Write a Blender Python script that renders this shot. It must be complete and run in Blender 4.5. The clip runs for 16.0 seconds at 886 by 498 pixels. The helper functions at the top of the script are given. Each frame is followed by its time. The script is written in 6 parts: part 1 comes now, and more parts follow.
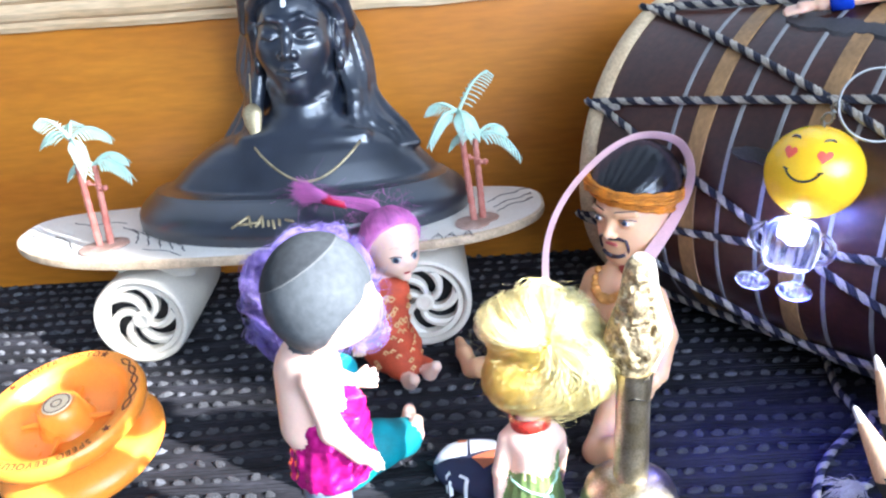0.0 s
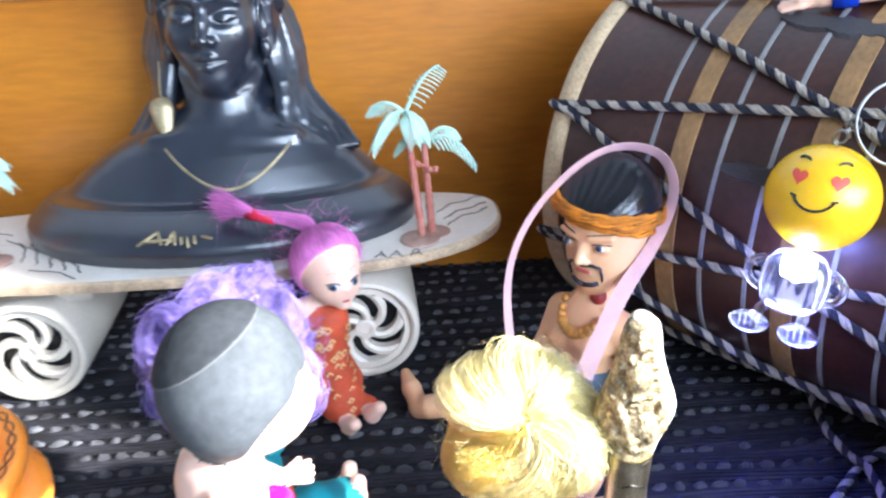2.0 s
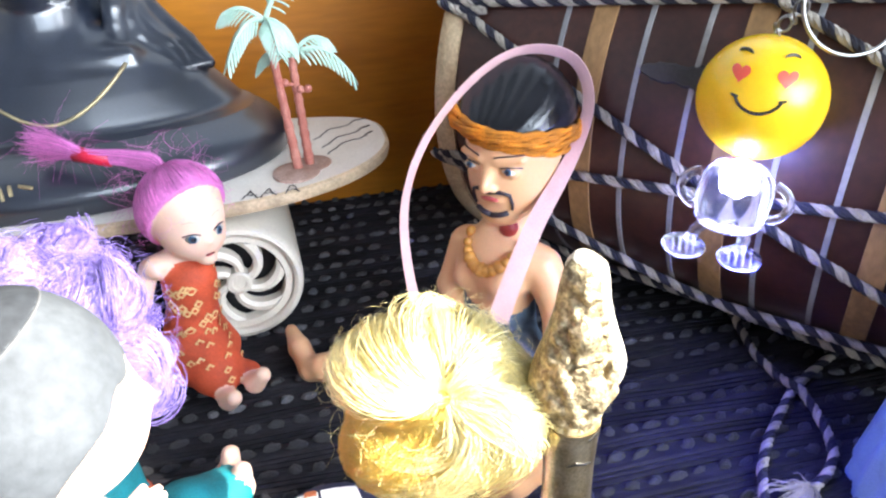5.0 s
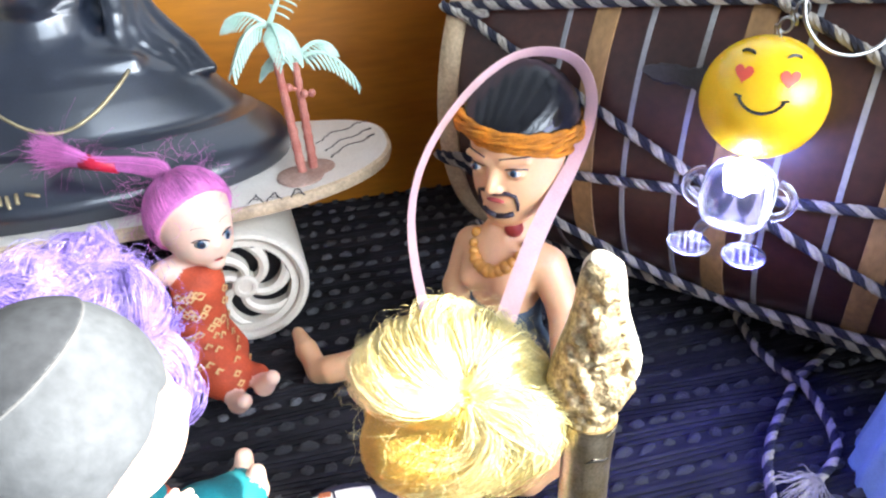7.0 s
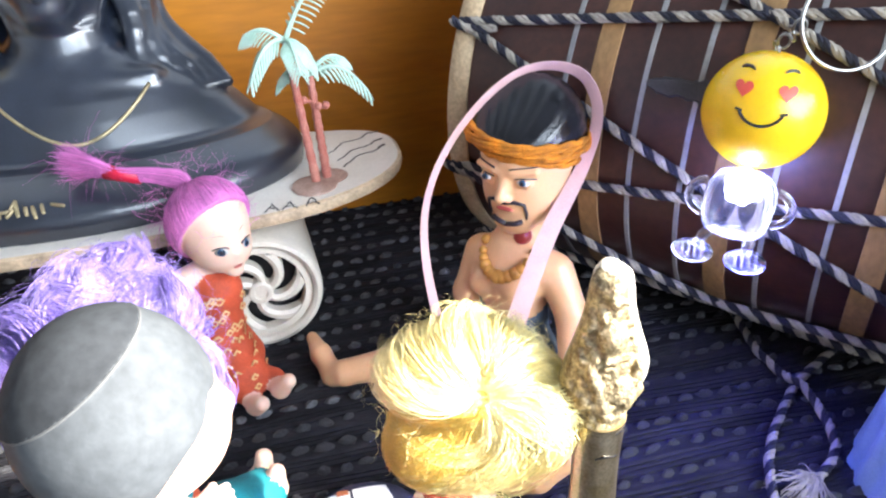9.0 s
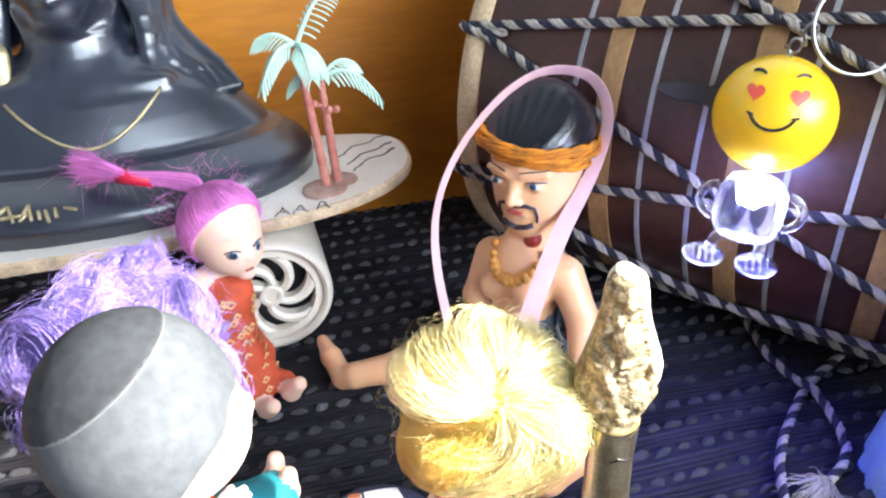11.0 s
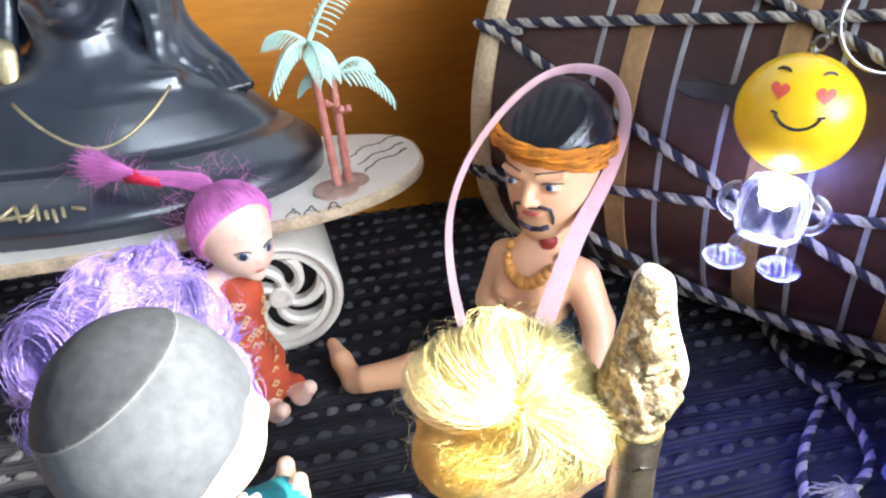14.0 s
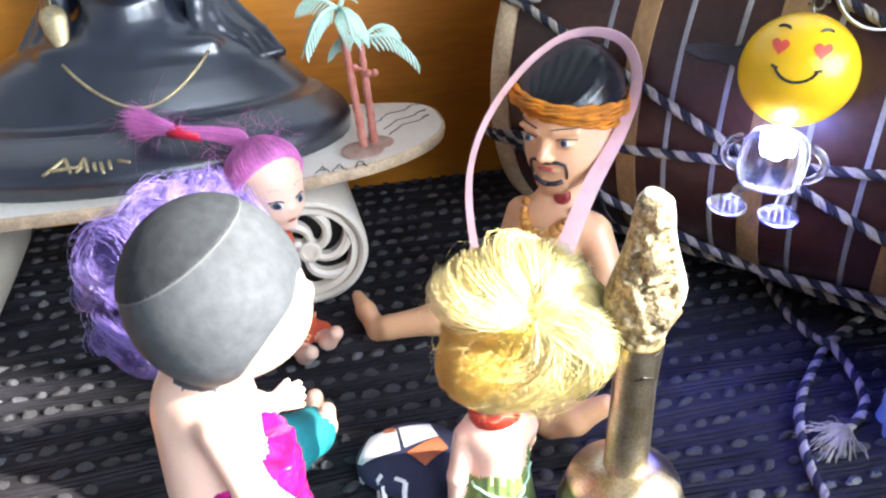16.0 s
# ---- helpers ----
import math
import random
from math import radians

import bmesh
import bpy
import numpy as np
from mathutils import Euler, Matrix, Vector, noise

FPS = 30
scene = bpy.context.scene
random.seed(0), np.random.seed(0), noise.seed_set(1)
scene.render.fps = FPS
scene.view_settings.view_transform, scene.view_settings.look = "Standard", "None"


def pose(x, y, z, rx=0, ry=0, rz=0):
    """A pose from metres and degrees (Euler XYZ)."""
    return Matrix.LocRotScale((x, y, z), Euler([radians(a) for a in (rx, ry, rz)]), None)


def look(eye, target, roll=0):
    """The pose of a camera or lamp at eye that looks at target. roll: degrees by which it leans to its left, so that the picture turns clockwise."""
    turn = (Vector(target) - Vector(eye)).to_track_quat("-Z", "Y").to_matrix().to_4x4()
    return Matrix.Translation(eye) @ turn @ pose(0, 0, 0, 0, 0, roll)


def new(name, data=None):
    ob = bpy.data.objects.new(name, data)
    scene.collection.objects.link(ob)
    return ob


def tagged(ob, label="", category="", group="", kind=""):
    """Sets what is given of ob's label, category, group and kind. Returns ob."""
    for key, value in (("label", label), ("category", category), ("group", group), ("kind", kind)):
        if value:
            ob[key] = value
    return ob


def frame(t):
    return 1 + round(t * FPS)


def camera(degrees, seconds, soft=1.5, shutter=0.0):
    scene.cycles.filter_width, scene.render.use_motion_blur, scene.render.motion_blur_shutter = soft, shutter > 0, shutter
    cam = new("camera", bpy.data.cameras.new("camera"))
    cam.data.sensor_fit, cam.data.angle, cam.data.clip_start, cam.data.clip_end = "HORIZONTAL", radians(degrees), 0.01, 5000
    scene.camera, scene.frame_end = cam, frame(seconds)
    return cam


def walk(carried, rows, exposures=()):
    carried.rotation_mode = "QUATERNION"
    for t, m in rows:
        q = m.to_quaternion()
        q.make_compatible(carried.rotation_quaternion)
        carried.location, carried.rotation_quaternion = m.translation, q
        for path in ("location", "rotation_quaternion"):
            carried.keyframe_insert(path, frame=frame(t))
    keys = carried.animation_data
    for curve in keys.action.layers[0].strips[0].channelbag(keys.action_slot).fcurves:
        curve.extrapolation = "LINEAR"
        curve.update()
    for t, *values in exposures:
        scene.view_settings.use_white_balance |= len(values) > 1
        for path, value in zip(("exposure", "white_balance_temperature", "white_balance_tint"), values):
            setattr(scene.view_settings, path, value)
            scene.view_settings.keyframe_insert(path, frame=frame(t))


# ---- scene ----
cam = camera(59.2, 16.0, soft=2.3, shutter=0.4)
PATH = [
    (0, (0.0080, 0.0210, 0.2207), (-0.0353, 1.8640, -0.5555), -4.19),
    (0.5, (0.0090, 0.0210, 0.2207), (-0.0300, 1.8610, -0.5602), -3.99),
    (1, (0.0080, 0.0180, 0.2197), (-0.0308, 1.8570, -0.5652), -3.89),
    (1.5, (0.0139, 0.0280, 0.2230), (-0.0276, 1.8640, -0.5681), -3.98),
    (2, (0.0030, 0.0780, 0.2194), (0.1272, 1.8890, -0.6204), -2.05),
    (2.5, (0.0016, 0.0980, 0.2083), (0.2496, 1.8500, -0.7254), -1.58),
    (3, (0.0048, 0.1110, 0.2045), (0.3098, 1.8300, -0.7695), -2.05),
    (3.5, (0.0059, 0.1170, 0.2025), (0.3495, 1.8240, -0.7825), -1.86),
    (4, (0.0080, 0.1220, 0.1997), (0.3723, 1.8170, -0.7974), -1.65),
    (6.5, (0.0040, 0.1240, 0.2004), (0.4135, 1.7940, -0.8204), -2.14),
    (7, (0.0009, 0.1230, 0.2023), (0.4163, 1.7940, -0.8152), -2.15),
    (7.5, (-0.0043, 0.1180, 0.2050), (0.4179, 1.7900, -0.8081), -2.06),
    (8, (-0.0022, 0.1180, 0.2031), (0.4129, 1.7930, -0.8084), -2.15),
    (8.5, (-0.0034, 0.1160, 0.2071), (0.4136, 1.7920, -0.8013), -2.26),
    (11, (-0.0074, 0.1160, 0.2089), (0.4000, 1.8000, -0.7910), -2.46),
    (11.5, (-0.0074, 0.1180, 0.2089), (0.3980, 1.8030, -0.7911), -2.46),
    (12, (-0.0075, 0.1180, 0.2099), (0.3938, 1.8050, -0.7873), -2.46),
    (12.5, (-0.0086, 0.1160, 0.2118), (0.3915, 1.8040, -0.7814), -2.47),
    (13, (-0.0105, 0.1160, 0.2107), (0.3906, 1.8050, -0.7825), -2.47),
    (13.5, (-0.0084, 0.1180, 0.2088), (0.3828, 1.8080, -0.7869), -2.56),
    (14, (-0.0093, 0.1210, 0.2058), (0.3858, 1.8120, -0.7857), -2.47),
    (14.5, (-0.0103, 0.1190, 0.2067), (0.3838, 1.8100, -0.7858), -2.47),
    (15, (-0.0133, 0.1090, 0.2066), (0.3667, 1.8040, -0.7857), -2.56),
    (15.5, (-0.0161, 0.1020, 0.2024), (0.3540, 1.7970, -0.7923), -2.55),
    (16, (-0.0170, 0.0970, 0.1994), (0.3370, 1.7970, -0.7921), -2.45),
]
walk(cam, [(t, look(eye, target, roll)) for t, eye, target, roll in PATH], [(0.0, 1.40, 5500, 10), (1.5, 1.40, 5500, 10), (3.0, 1.58, 6250, 10), (12.5, 1.58, 6250, 10), (15.0, 1.42, 6250, 10), (16.0, 1.38, 6250, 10)])

# ---- world, sun and daylight ----
SUN_FROM = Vector((0.745, -0.447, 0.516)).normalized()
world = bpy.data.worlds.new("sky")
scene.world = world
world.use_nodes = True
wn = world.node_tree
sky = wn.nodes.new("ShaderNodeTexSky")
sky.sky_type, sky.sun_disc = "NISHITA", False
sky.sun_elevation = math.asin(SUN_FROM.z)
sky.sun_rotation = math.atan2(SUN_FROM.x, SUN_FROM.y)
wn.links.new(sky.outputs[0], wn.nodes["Background"].inputs[0])
wn.nodes["Background"].inputs[1].default_value = 0.08

sun = new("sun", bpy.data.lights.new("sun", "SUN"))
sun.data.energy, sun.data.angle, sun.data.color = 9.0, radians(1.2), (1.0, 0.93, 0.82)
sun.matrix_world = look(SUN_FROM * 3, (0, 0, 0))


def window_lamp(name, eye, target, sx, sy, watts, color):
    lamp = new(name, bpy.data.lights.new(name, "AREA"))
    lamp.data.shape, lamp.data.size, lamp.data.size_y = "RECTANGLE", sx, sy
    lamp.data.energy, lamp.data.color = watts, color
    lamp.matrix_world = look(eye, target)


window_lamp("window_daylight", (0.87, -0.80, 0.56), (-0.10, 0.30, 0.12), 0.75, 0.80, 12.0, (0.84, 0.92, 1.0))
# unseen fill lamp, added for highlights on the bust's right side
window_lamp("low_window_daylight", (0.87, 0.0, 0.28), (-0.10, 0.45, 0.15), 0.36, 0.26, 2.0, (0.84, 0.92, 1.0))
window_lamp("back_window_daylight", (0.42, -1.22, 0.82), (-0.15, 0.45, 0.12), 0.85, 1.0, 8.0, (0.80, 0.90, 1.0))

led = new("led_light", bpy.data.lights.new("led_light", "POINT"))
led.data.energy, led.data.color, led.data.shadow_soft_size = 0.018, (0.07, 0.09, 1.0), 0.003
led.location = (0.1385, 0.303, 0.100)
beam = new("led_beam", bpy.data.lights.new("led_beam", "SPOT"))
beam.data.energy, beam.data.color, beam.data.shadow_soft_size = 0.23, (0.06, 0.07, 1.0), 0.003
beam.data.spot_size, beam.data.spot_blend = radians(100), 1.0
beam.matrix_world = look((0.1385, 0.303, 0.096), (0.128, 0.268, 0.0))


# ---- materials ----
def material(name, base, rough=0.5, metal=0.0, vary=0.12, scale=60.0, bump=0.15, fine=900.0, second=None, coat=0.0, spec=0.5, sss=0.0, island=0.0):
    """A surface with colour variation at two scales and a fine relief; scale and fine are in cycles a metre."""
    m = bpy.data.materials.new(name)
    m.use_nodes = True
    t = m.node_tree
    b = t.nodes["Principled BSDF"]
    co = t.nodes.new("ShaderNodeTexCoord")
    big, small = t.nodes.new("ShaderNodeTexNoise"), t.nodes.new("ShaderNodeTexNoise")
    for n, sc in ((big, scale), (small, fine)):
        n.inputs["Scale"].default_value, n.inputs["Detail"].default_value = sc, 4.0
        t.links.new(co.outputs["Object"], n.inputs["Vector"])
    mix = t.nodes.new("ShaderNodeMix")
    mix.data_type = "RGBA"
    dark = second if second else tuple(c * (1 - 2.2 * vary) for c in base)
    ramp = t.nodes.new("ShaderNodeMapRange")
    ramp.inputs[1].default_value, ramp.inputs[2].default_value = 0.32, 0.68
    t.links.new(big.outputs["Fac"], ramp.inputs[0])
    t.links.new(ramp.outputs[0], mix.inputs["Factor"])
    mix.inputs["A"].default_value, mix.inputs["B"].default_value = (*dark, 1), (*base, 1)
    hsv = t.nodes.new("ShaderNodeHueSaturation")
    grain = t.nodes.new("ShaderNodeMapRange")
    grain.inputs[1].default_value, grain.inputs[2].default_value = 0.3, 0.7
    grain.inputs[3].default_value, grain.inputs[4].default_value = 1 - vary, 1 + vary
    t.links.new(small.outputs["Fac"], grain.inputs[0])
    value = grain.outputs[0]
    if island:
        geo = t.nodes.new("ShaderNodeNewGeometry")
        isl = t.nodes.new("ShaderNodeMapRange")
        isl.inputs[3].default_value, isl.inputs[4].default_value = 1 - island, 1 + island
        t.links.new(geo.outputs["Random Per Island"], isl.inputs[0])
        mul = t.nodes.new("ShaderNodeMath")
        mul.operation = "MULTIPLY"
        t.links.new(value, mul.inputs[0])
        t.links.new(isl.outputs[0], mul.inputs[1])
        value = mul.outputs[0]
    t.links.new(value, hsv.inputs["Value"])
    t.links.new(mix.outputs["Result"], hsv.inputs["Color"])
    t.links.new(hsv.outputs[0], b.inputs["Base Color"])
    rr = t.nodes.new("ShaderNodeMapRange")
    rr.inputs[3].default_value, rr.inputs[4].default_value = max(0.02, rough - 0.08), min(1.0, rough + 0.08)
    t.links.new(big.outputs["Fac"], rr.inputs[0])
    t.links.new(rr.outputs[0], b.inputs["Roughness"])
    b.inputs["Metallic"].default_value = metal
    b.inputs["Specular IOR Level"].default_value = spec
    b.inputs["Coat Weight"].default_value = coat
    b.inputs["Coat Roughness"].default_value = 0.12
    if sss:
        b.inputs["Subsurface Weight"].default_value = sss
        b.inputs["Subsurface Radius"].default_value = (0.004, 0.002, 0.001)
        b.inputs["Subsurface Scale"].default_value = 0.6
    if bump:
        bp = t.nodes.new("ShaderNodeBump")
        bp.inputs["Strength"].default_value, bp.inputs["Distance"].default_value = bump, 0.0006
        t.links.new(small.outputs["Fac"], bp.inputs["Height"])
        t.links.new(bp.outputs[0], b.inputs["Normal"])
    return m


def stretched(m, vec):
    """Stretches a material's noise, for grain that runs one way."""
    t = m.node_tree
    co = next(n for n in t.nodes if n.type == "TEX_COORD")
    mp = t.nodes.new("ShaderNodeMapping")
    mp.inputs["Scale"].default_value = vec
    t.links.new(co.outputs["Object"], mp.inputs["Vector"])
    for n in t.nodes:
        if n.type == "TEX_NOISE":
            t.links.new(mp.outputs[0], n.inputs["Vector"])
    return m


def glow(name, color, strength):
    m = bpy.data.materials.new(name)
    m.use_nodes = True
    b = m.node_tree.nodes["Principled BSDF"]
    b.inputs["Emission Color"].default_value, b.inputs["Emission Strength"].default_value = (*color, 1), strength
    return m


def clear(name, color=(1, 1, 1), rough=0.04, ior=1.45):
    m = bpy.data.materials.new(name)
    m.use_nodes = True
    b = m.node_tree.nodes["Principled BSDF"]
    b.inputs["Base Color"].default_value = (*color, 1)
    b.inputs["Roughness"].default_value, b.inputs["IOR"].default_value = rough, ior
    b.inputs["Transmission Weight"].default_value = 1.0
    return m


MAT_WEAVE = stretched(material("dark_woven_mat", (0.028, 0.027, 0.034), 0.85, vary=0.35, scale=45, fine=420, bump=0.9, spec=0.25), (0.5, 2.2, 1))
MAT_STITCH = material("grey_mat_stitch", (0.082, 0.082, 0.09), 0.62, vary=0.4, scale=160, fine=900, bump=1.0, second=(0.035, 0.035, 0.042), island=0.6)
MAT_PANEL = stretched(material("varnished_orange_wood", (0.52, 0.195, 0.014), 0.36, vary=0.12, scale=9, fine=150, bump=0.10, second=(0.37, 0.115, 0.008), coat=0.2), (0.35, 1, 2.0))
MAT_MOULD = stretched(material("pale_wood_moulding", (0.72, 0.56, 0.36), 0.5, vary=0.2, scale=25, fine=240, bump=0.5, second=(0.55, 0.36, 0.18)), (0.3, 1, 2.5))
MAT_PLASTER = material("pale_plaster", (0.56, 0.58, 0.61), 0.8, vary=0.06, scale=5, fine=160, bump=0.25)
MAT_FLOORBOARD = material("dark_cloth_floor", (0.10, 0.085, 0.08), 0.8, vary=0.2, scale=12, fine=200, bump=0.3)
MAT_BUST = material("black_resin", (0.017, 0.022, 0.036), 0.34, vary=0.2, scale=45, fine=1400, bump=0.04, coat=0.8, spec=0.8)
MAT_GOLD = material("gold_paint", (0.56, 0.46, 0.27), 0.45, metal=0.7, vary=0.2, scale=200, fine=1500, bump=0.3)
MAT_SILVER_DAB = material("white_paint_mark", (0.85, 0.85, 0.82), 0.4, vary=0.05, bump=0.1)
MAT_CREAM = material("cream_plastic", (0.70, 0.64, 0.54), 0.42, vary=0.06, scale=35, fine=800, bump=0.08)
MAT_DECK = material("off_white_deck", (0.80, 0.76, 0.70), 0.45, vary=0.06, scale=40, fine=700, bump=0.1, second=(0.71, 0.65, 0.57))
MAT_DECK_EDGE = material("worn_tan_edge", (0.63, 0.47, 0.31), 0.6, vary=0.18, scale=120, fine=800, bump=0.3)
MAT_INK = material("black_ink", (0.05, 0.045, 0.05), 0.6, vary=0.2, bump=0.0)
MAT_BLACK = material("black_plastic", (0.012, 0.012, 0.014), 0.4, vary=0.15, bump=0.1)
MAT_FROND = material("mint_plastic_leaf", (0.36, 0.54, 0.43), 0.5, vary=0.12, scale=150, fine=1500, bump=0.2, second=(0.48, 0.63, 0.53))
MAT_PAD = material("dusty_brown_plastic", (0.30, 0.17, 0.13), 0.6, vary=0.25, scale=120, fine=1200, bump=0.4, second=(0.42, 0.29, 0.24))
MAT_TRUNK = material("brick_red_plastic", (0.36, 0.10, 0.075), 0.5, vary=0.2, scale=150, fine=1500, bump=0.3, second=(0.52, 0.22, 0.17))
MAT_ORANGE = material("orange_plastic", (0.95, 0.31, 0.035), 0.3, vary=0.05, scale=50, fine=800, bump=0.04, second=(0.95, 0.31, 0.035), sss=0.15)
MAT_STICKER = material("pale_sticker", (0.85, 0.66, 0.42), 0.5, vary=0.05, bump=0.05)
MAT_RED_INK = material("dark_red_ink", (0.16, 0.03, 0.012), 0.55, vary=0.1, bump=0.0)
MAT_DRUM = material("dark_red_wood", (0.056, 0.017, 0.010), 0.42, vary=0.25, scale=16, fine=300, bump=0.2, second=(0.026, 0.009, 0.007), coat=0.15)
MAT_BAND = stretched(material("ochre_wood_band", (0.34, 0.19, 0.075), 0.55, vary=0.2, scale=60, fine=500, bump=0.3), (1, 1, 0.4))
MAT_LINE = material("white_painted_line", (0.27, 0.26, 0.26), 0.55, vary=0.12, scale=90, fine=700, bump=0.1)
MAT_SKINHOOP = material("rawhide_hoop", (0.55, 0.42, 0.26), 0.65, vary=0.2, scale=60, fine=700, bump=0.5, second=(0.40, 0.28, 0.16))
MAT_ROPE_L = material("pale_cotton_rope", (0.44, 0.39, 0.33), 0.85, vary=0.2, scale=120, fine=2200, bump=0.8)
MAT_ROPE_D = material("navy_cotton_rope", (0.018, 0.018, 0.035), 0.85, vary=0.2, scale=120, fine=2200, bump=0.8)
MAT_BRASS = material("aged_brass", (0.60, 0.54, 0.42), 0.34, metal=1.0, vary=0.22, scale=140, fine=1400, bump=0.25, second=(0.42, 0.34, 0.2))
MAT_BRASS_DARK = material("tarnished_brass", (0.48, 0.39, 0.23), 0.55, metal=0.6, vary=0.4, scale=420, fine=1300, bump=1.0, second=(0.13, 0.09, 0.045))
# brass lightened so that sun glare is already in the rim's colour
MAT_RIM_SUNLIT = material("sunlit_brass_edge", (0.80, 0.74, 0.60), 0.42, metal=0.35, vary=0.1, scale=150, fine=1200, bump=0.15)
MAT_STEEL = material("bright_steel", (0.31, 0.30, 0.29), 0.34, metal=1.0, vary=0.1, scale=200, fine=1500, bump=0.1)
MAT_YELLOW = material("yellow_plastic_ball", (0.92, 0.56, 0.012), 0.25, vary=0.03, scale=50, fine=900, bump=0.03, sss=0.35)
MAT_HEART = material("coral_red_print", (0.80, 0.10, 0.06), 0.4, vary=0.05, bump=0.0)
MAT_GLASS = clear("clear_plastic", rough=0.16)
MAT_LED = glow("led_glow", (0.55, 0.6, 1.0), 9.0)
MAT_SKIN = material("doll_vinyl_skin", (0.80, 0.49, 0.36), 0.45, vary=0.03, scale=40, fine=900, bump=0.04, sss=0.25)
MAT_SKIN_PALE = material("pale_doll_vinyl", (0.82, 0.54, 0.42), 0.42, vary=0.03, scale=40, fine=900, bump=0.04, sss=0.25)
MAT_SKIN_TAN = material("tan_doll_vinyl", (0.74, 0.42, 0.23), 0.42, vary=0.03, scale=40, fine=900, bump=0.04, sss=0.25)
MAT_GREYCAP = material("grey_painted_hair", (0.090, 0.096, 0.102), 0.7, vary=0.14, scale=60, fine=500, bump=0.15, second=(0.060, 0.065, 0.070), spec=0.2)
# hair grey again, darkened to put the crown's shade into its colour
MAT_SHADECAP = material("shaded_grey_crown", (0.040, 0.043, 0.047), 0.75, vary=0.2, scale=60, fine=500, bump=0.15, second=(0.024, 0.026, 0.029), spec=0.2)
MAT_GREYSEAM = material("pale_hair_edge", (0.11, 0.11, 0.11), 0.7, vary=0.1, scale=90, fine=700, bump=0.1)
MAT_FOIL = material("magenta_foil_cloth", (0.75, 0.02, 0.30), 0.22, metal=0.6, vary=0.3, scale=180, fine=330, bump=0.9, second=(0.5, 0.01, 0.2))
MAT_GREYLEG = material("slate_blue_cloth", (0.16, 0.19, 0.26), 0.7, vary=0.15, scale=120, fine=1500, bump=0.4)
MAT_RED_DRESS = material("red_dress_cloth", (0.60, 0.085, 0.03), 0.7, vary=0.15, scale=120, fine=1600, bump=0.5)
MAT_DRESS_PRINT = material("yellow_print", (0.78, 0.50, 0.22), 0.7, vary=0.1, scale=300, fine=1600, bump=0.2)
MAT_TEAL = material("teal_cloth", (0.012, 0.27, 0.31), 0.7, vary=0.18, scale=90, fine=1700, bump=0.5)
MAT_GREEN = material("olive_green_cloth", (0.17, 0.23, 0.07), 0.55, vary=0.2, scale=120, fine=1600, bump=0.5, second=(0.11, 0.17, 0.05))
MAT_MINT = material("mint_ribbon", (0.42, 0.66, 0.52), 0.5, vary=0.1, scale=200, fine=1600, bump=0.3)
MAT_CHOKER = material("red_brocade_ribbon", (0.62, 0.04, 0.02), 0.5, vary=0.2, scale=500, fine=1800, bump=0.5)
MAT_MAGENTA = material("magenta_doll_hair", (0.76, 0.22, 0.58), 0.4, vary=0.15, scale=120, fine=1800, bump=0.4, island=0.3)
MAT_HAIRBAND = material("crimson_elastic", (0.6, 0.012, 0.05), 0.5, vary=0.1, bump=0.2)
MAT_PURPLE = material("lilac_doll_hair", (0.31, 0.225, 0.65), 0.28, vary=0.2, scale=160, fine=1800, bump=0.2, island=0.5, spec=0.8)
# darker core colour stands in for shade between the lilac strands
MAT_PURPLE_SHADE = material("shaded_lilac_doll_hair", (0.17, 0.10, 0.44), 0.5, vary=0.2, scale=120, fine=1800, bump=0.6)
# pale and golden copies paint sun and shade into the blond hair
MAT_BLOND = material("sunlit_blond_doll_hair", (0.96, 0.82, 0.38), 0.40, vary=0.12, scale=150, fine=1800, bump=0.2, island=0.16, spec=0.5)
MAT_BLOND_SHADE = material("shaded_golden_doll_hair", (0.94, 0.67, 0.14), 0.45, vary=0.16, scale=150, fine=1800, bump=0.6)
MAT_BLACKHAIR = stretched(material("glossy_black_moulded_hair", (0.012, 0.012, 0.015), 0.2, vary=0.2, scale=90, fine=500, bump=0.25), (2.2, 2.2, 0.5))
MAT_BANDANA = material("orange_twisted_yarn", (0.80, 0.27, 0.012), 0.8, vary=0.25, scale=160, fine=2200, bump=0.9)
MAT_RIBBON = material("pink_satin_ribbon", (0.72, 0.45, 0.44), 0.4, vary=0.08, scale=90, fine=1800, bump=0.2)
MAT_BEAD = material("ochre_wooden_bead", (0.62, 0.28, 0.055), 0.5, vary=0.15, scale=200, fine=1200, bump=0.2)
MAT_BEAD_RED = material("dark_red_bead", (0.33, 0.03, 0.025), 0.5, vary=0.1, bump=0.1)
MAT_SHORTS = material("blue_grey_shorts", (0.12, 0.17, 0.24), 0.7, vary=0.2, scale=150, fine=1500, bump=0.5)
MAT_EYE_WHITE = material("painted_eye_white", (0.62, 0.60, 0.58), 0.4, vary=0.02, bump=0.0)
MAT_EYE_BLUE = material("painted_blue_iris", (0.05, 0.12, 0.22), 0.35, vary=0.05, bump=0.0)
MAT_PAINT_DARK = material("dark_painted_hair", (0.025, 0.017, 0.03), 0.5, vary=0.1, bump=0.0)
MAT_LIPS = material("painted_lips", (0.55, 0.10, 0.09), 0.4, vary=0.05, bump=0.0)
MAT_NAVY = material("navy_printed_cloth", (0.022, 0.026, 0.07), 0.75, vary=0.15, scale=150, fine=1700, bump=0.4)
MAT_WHITE_CLOTH = material("white_printed_cloth", (0.80, 0.80, 0.82), 0.75, vary=0.05, scale=150, fine=1700, bump=0.3)
MAT_RUST = material("rust_printed_cloth", (0.50, 0.15, 0.06), 0.75, vary=0.12, scale=150, fine=1700, bump=0.3)
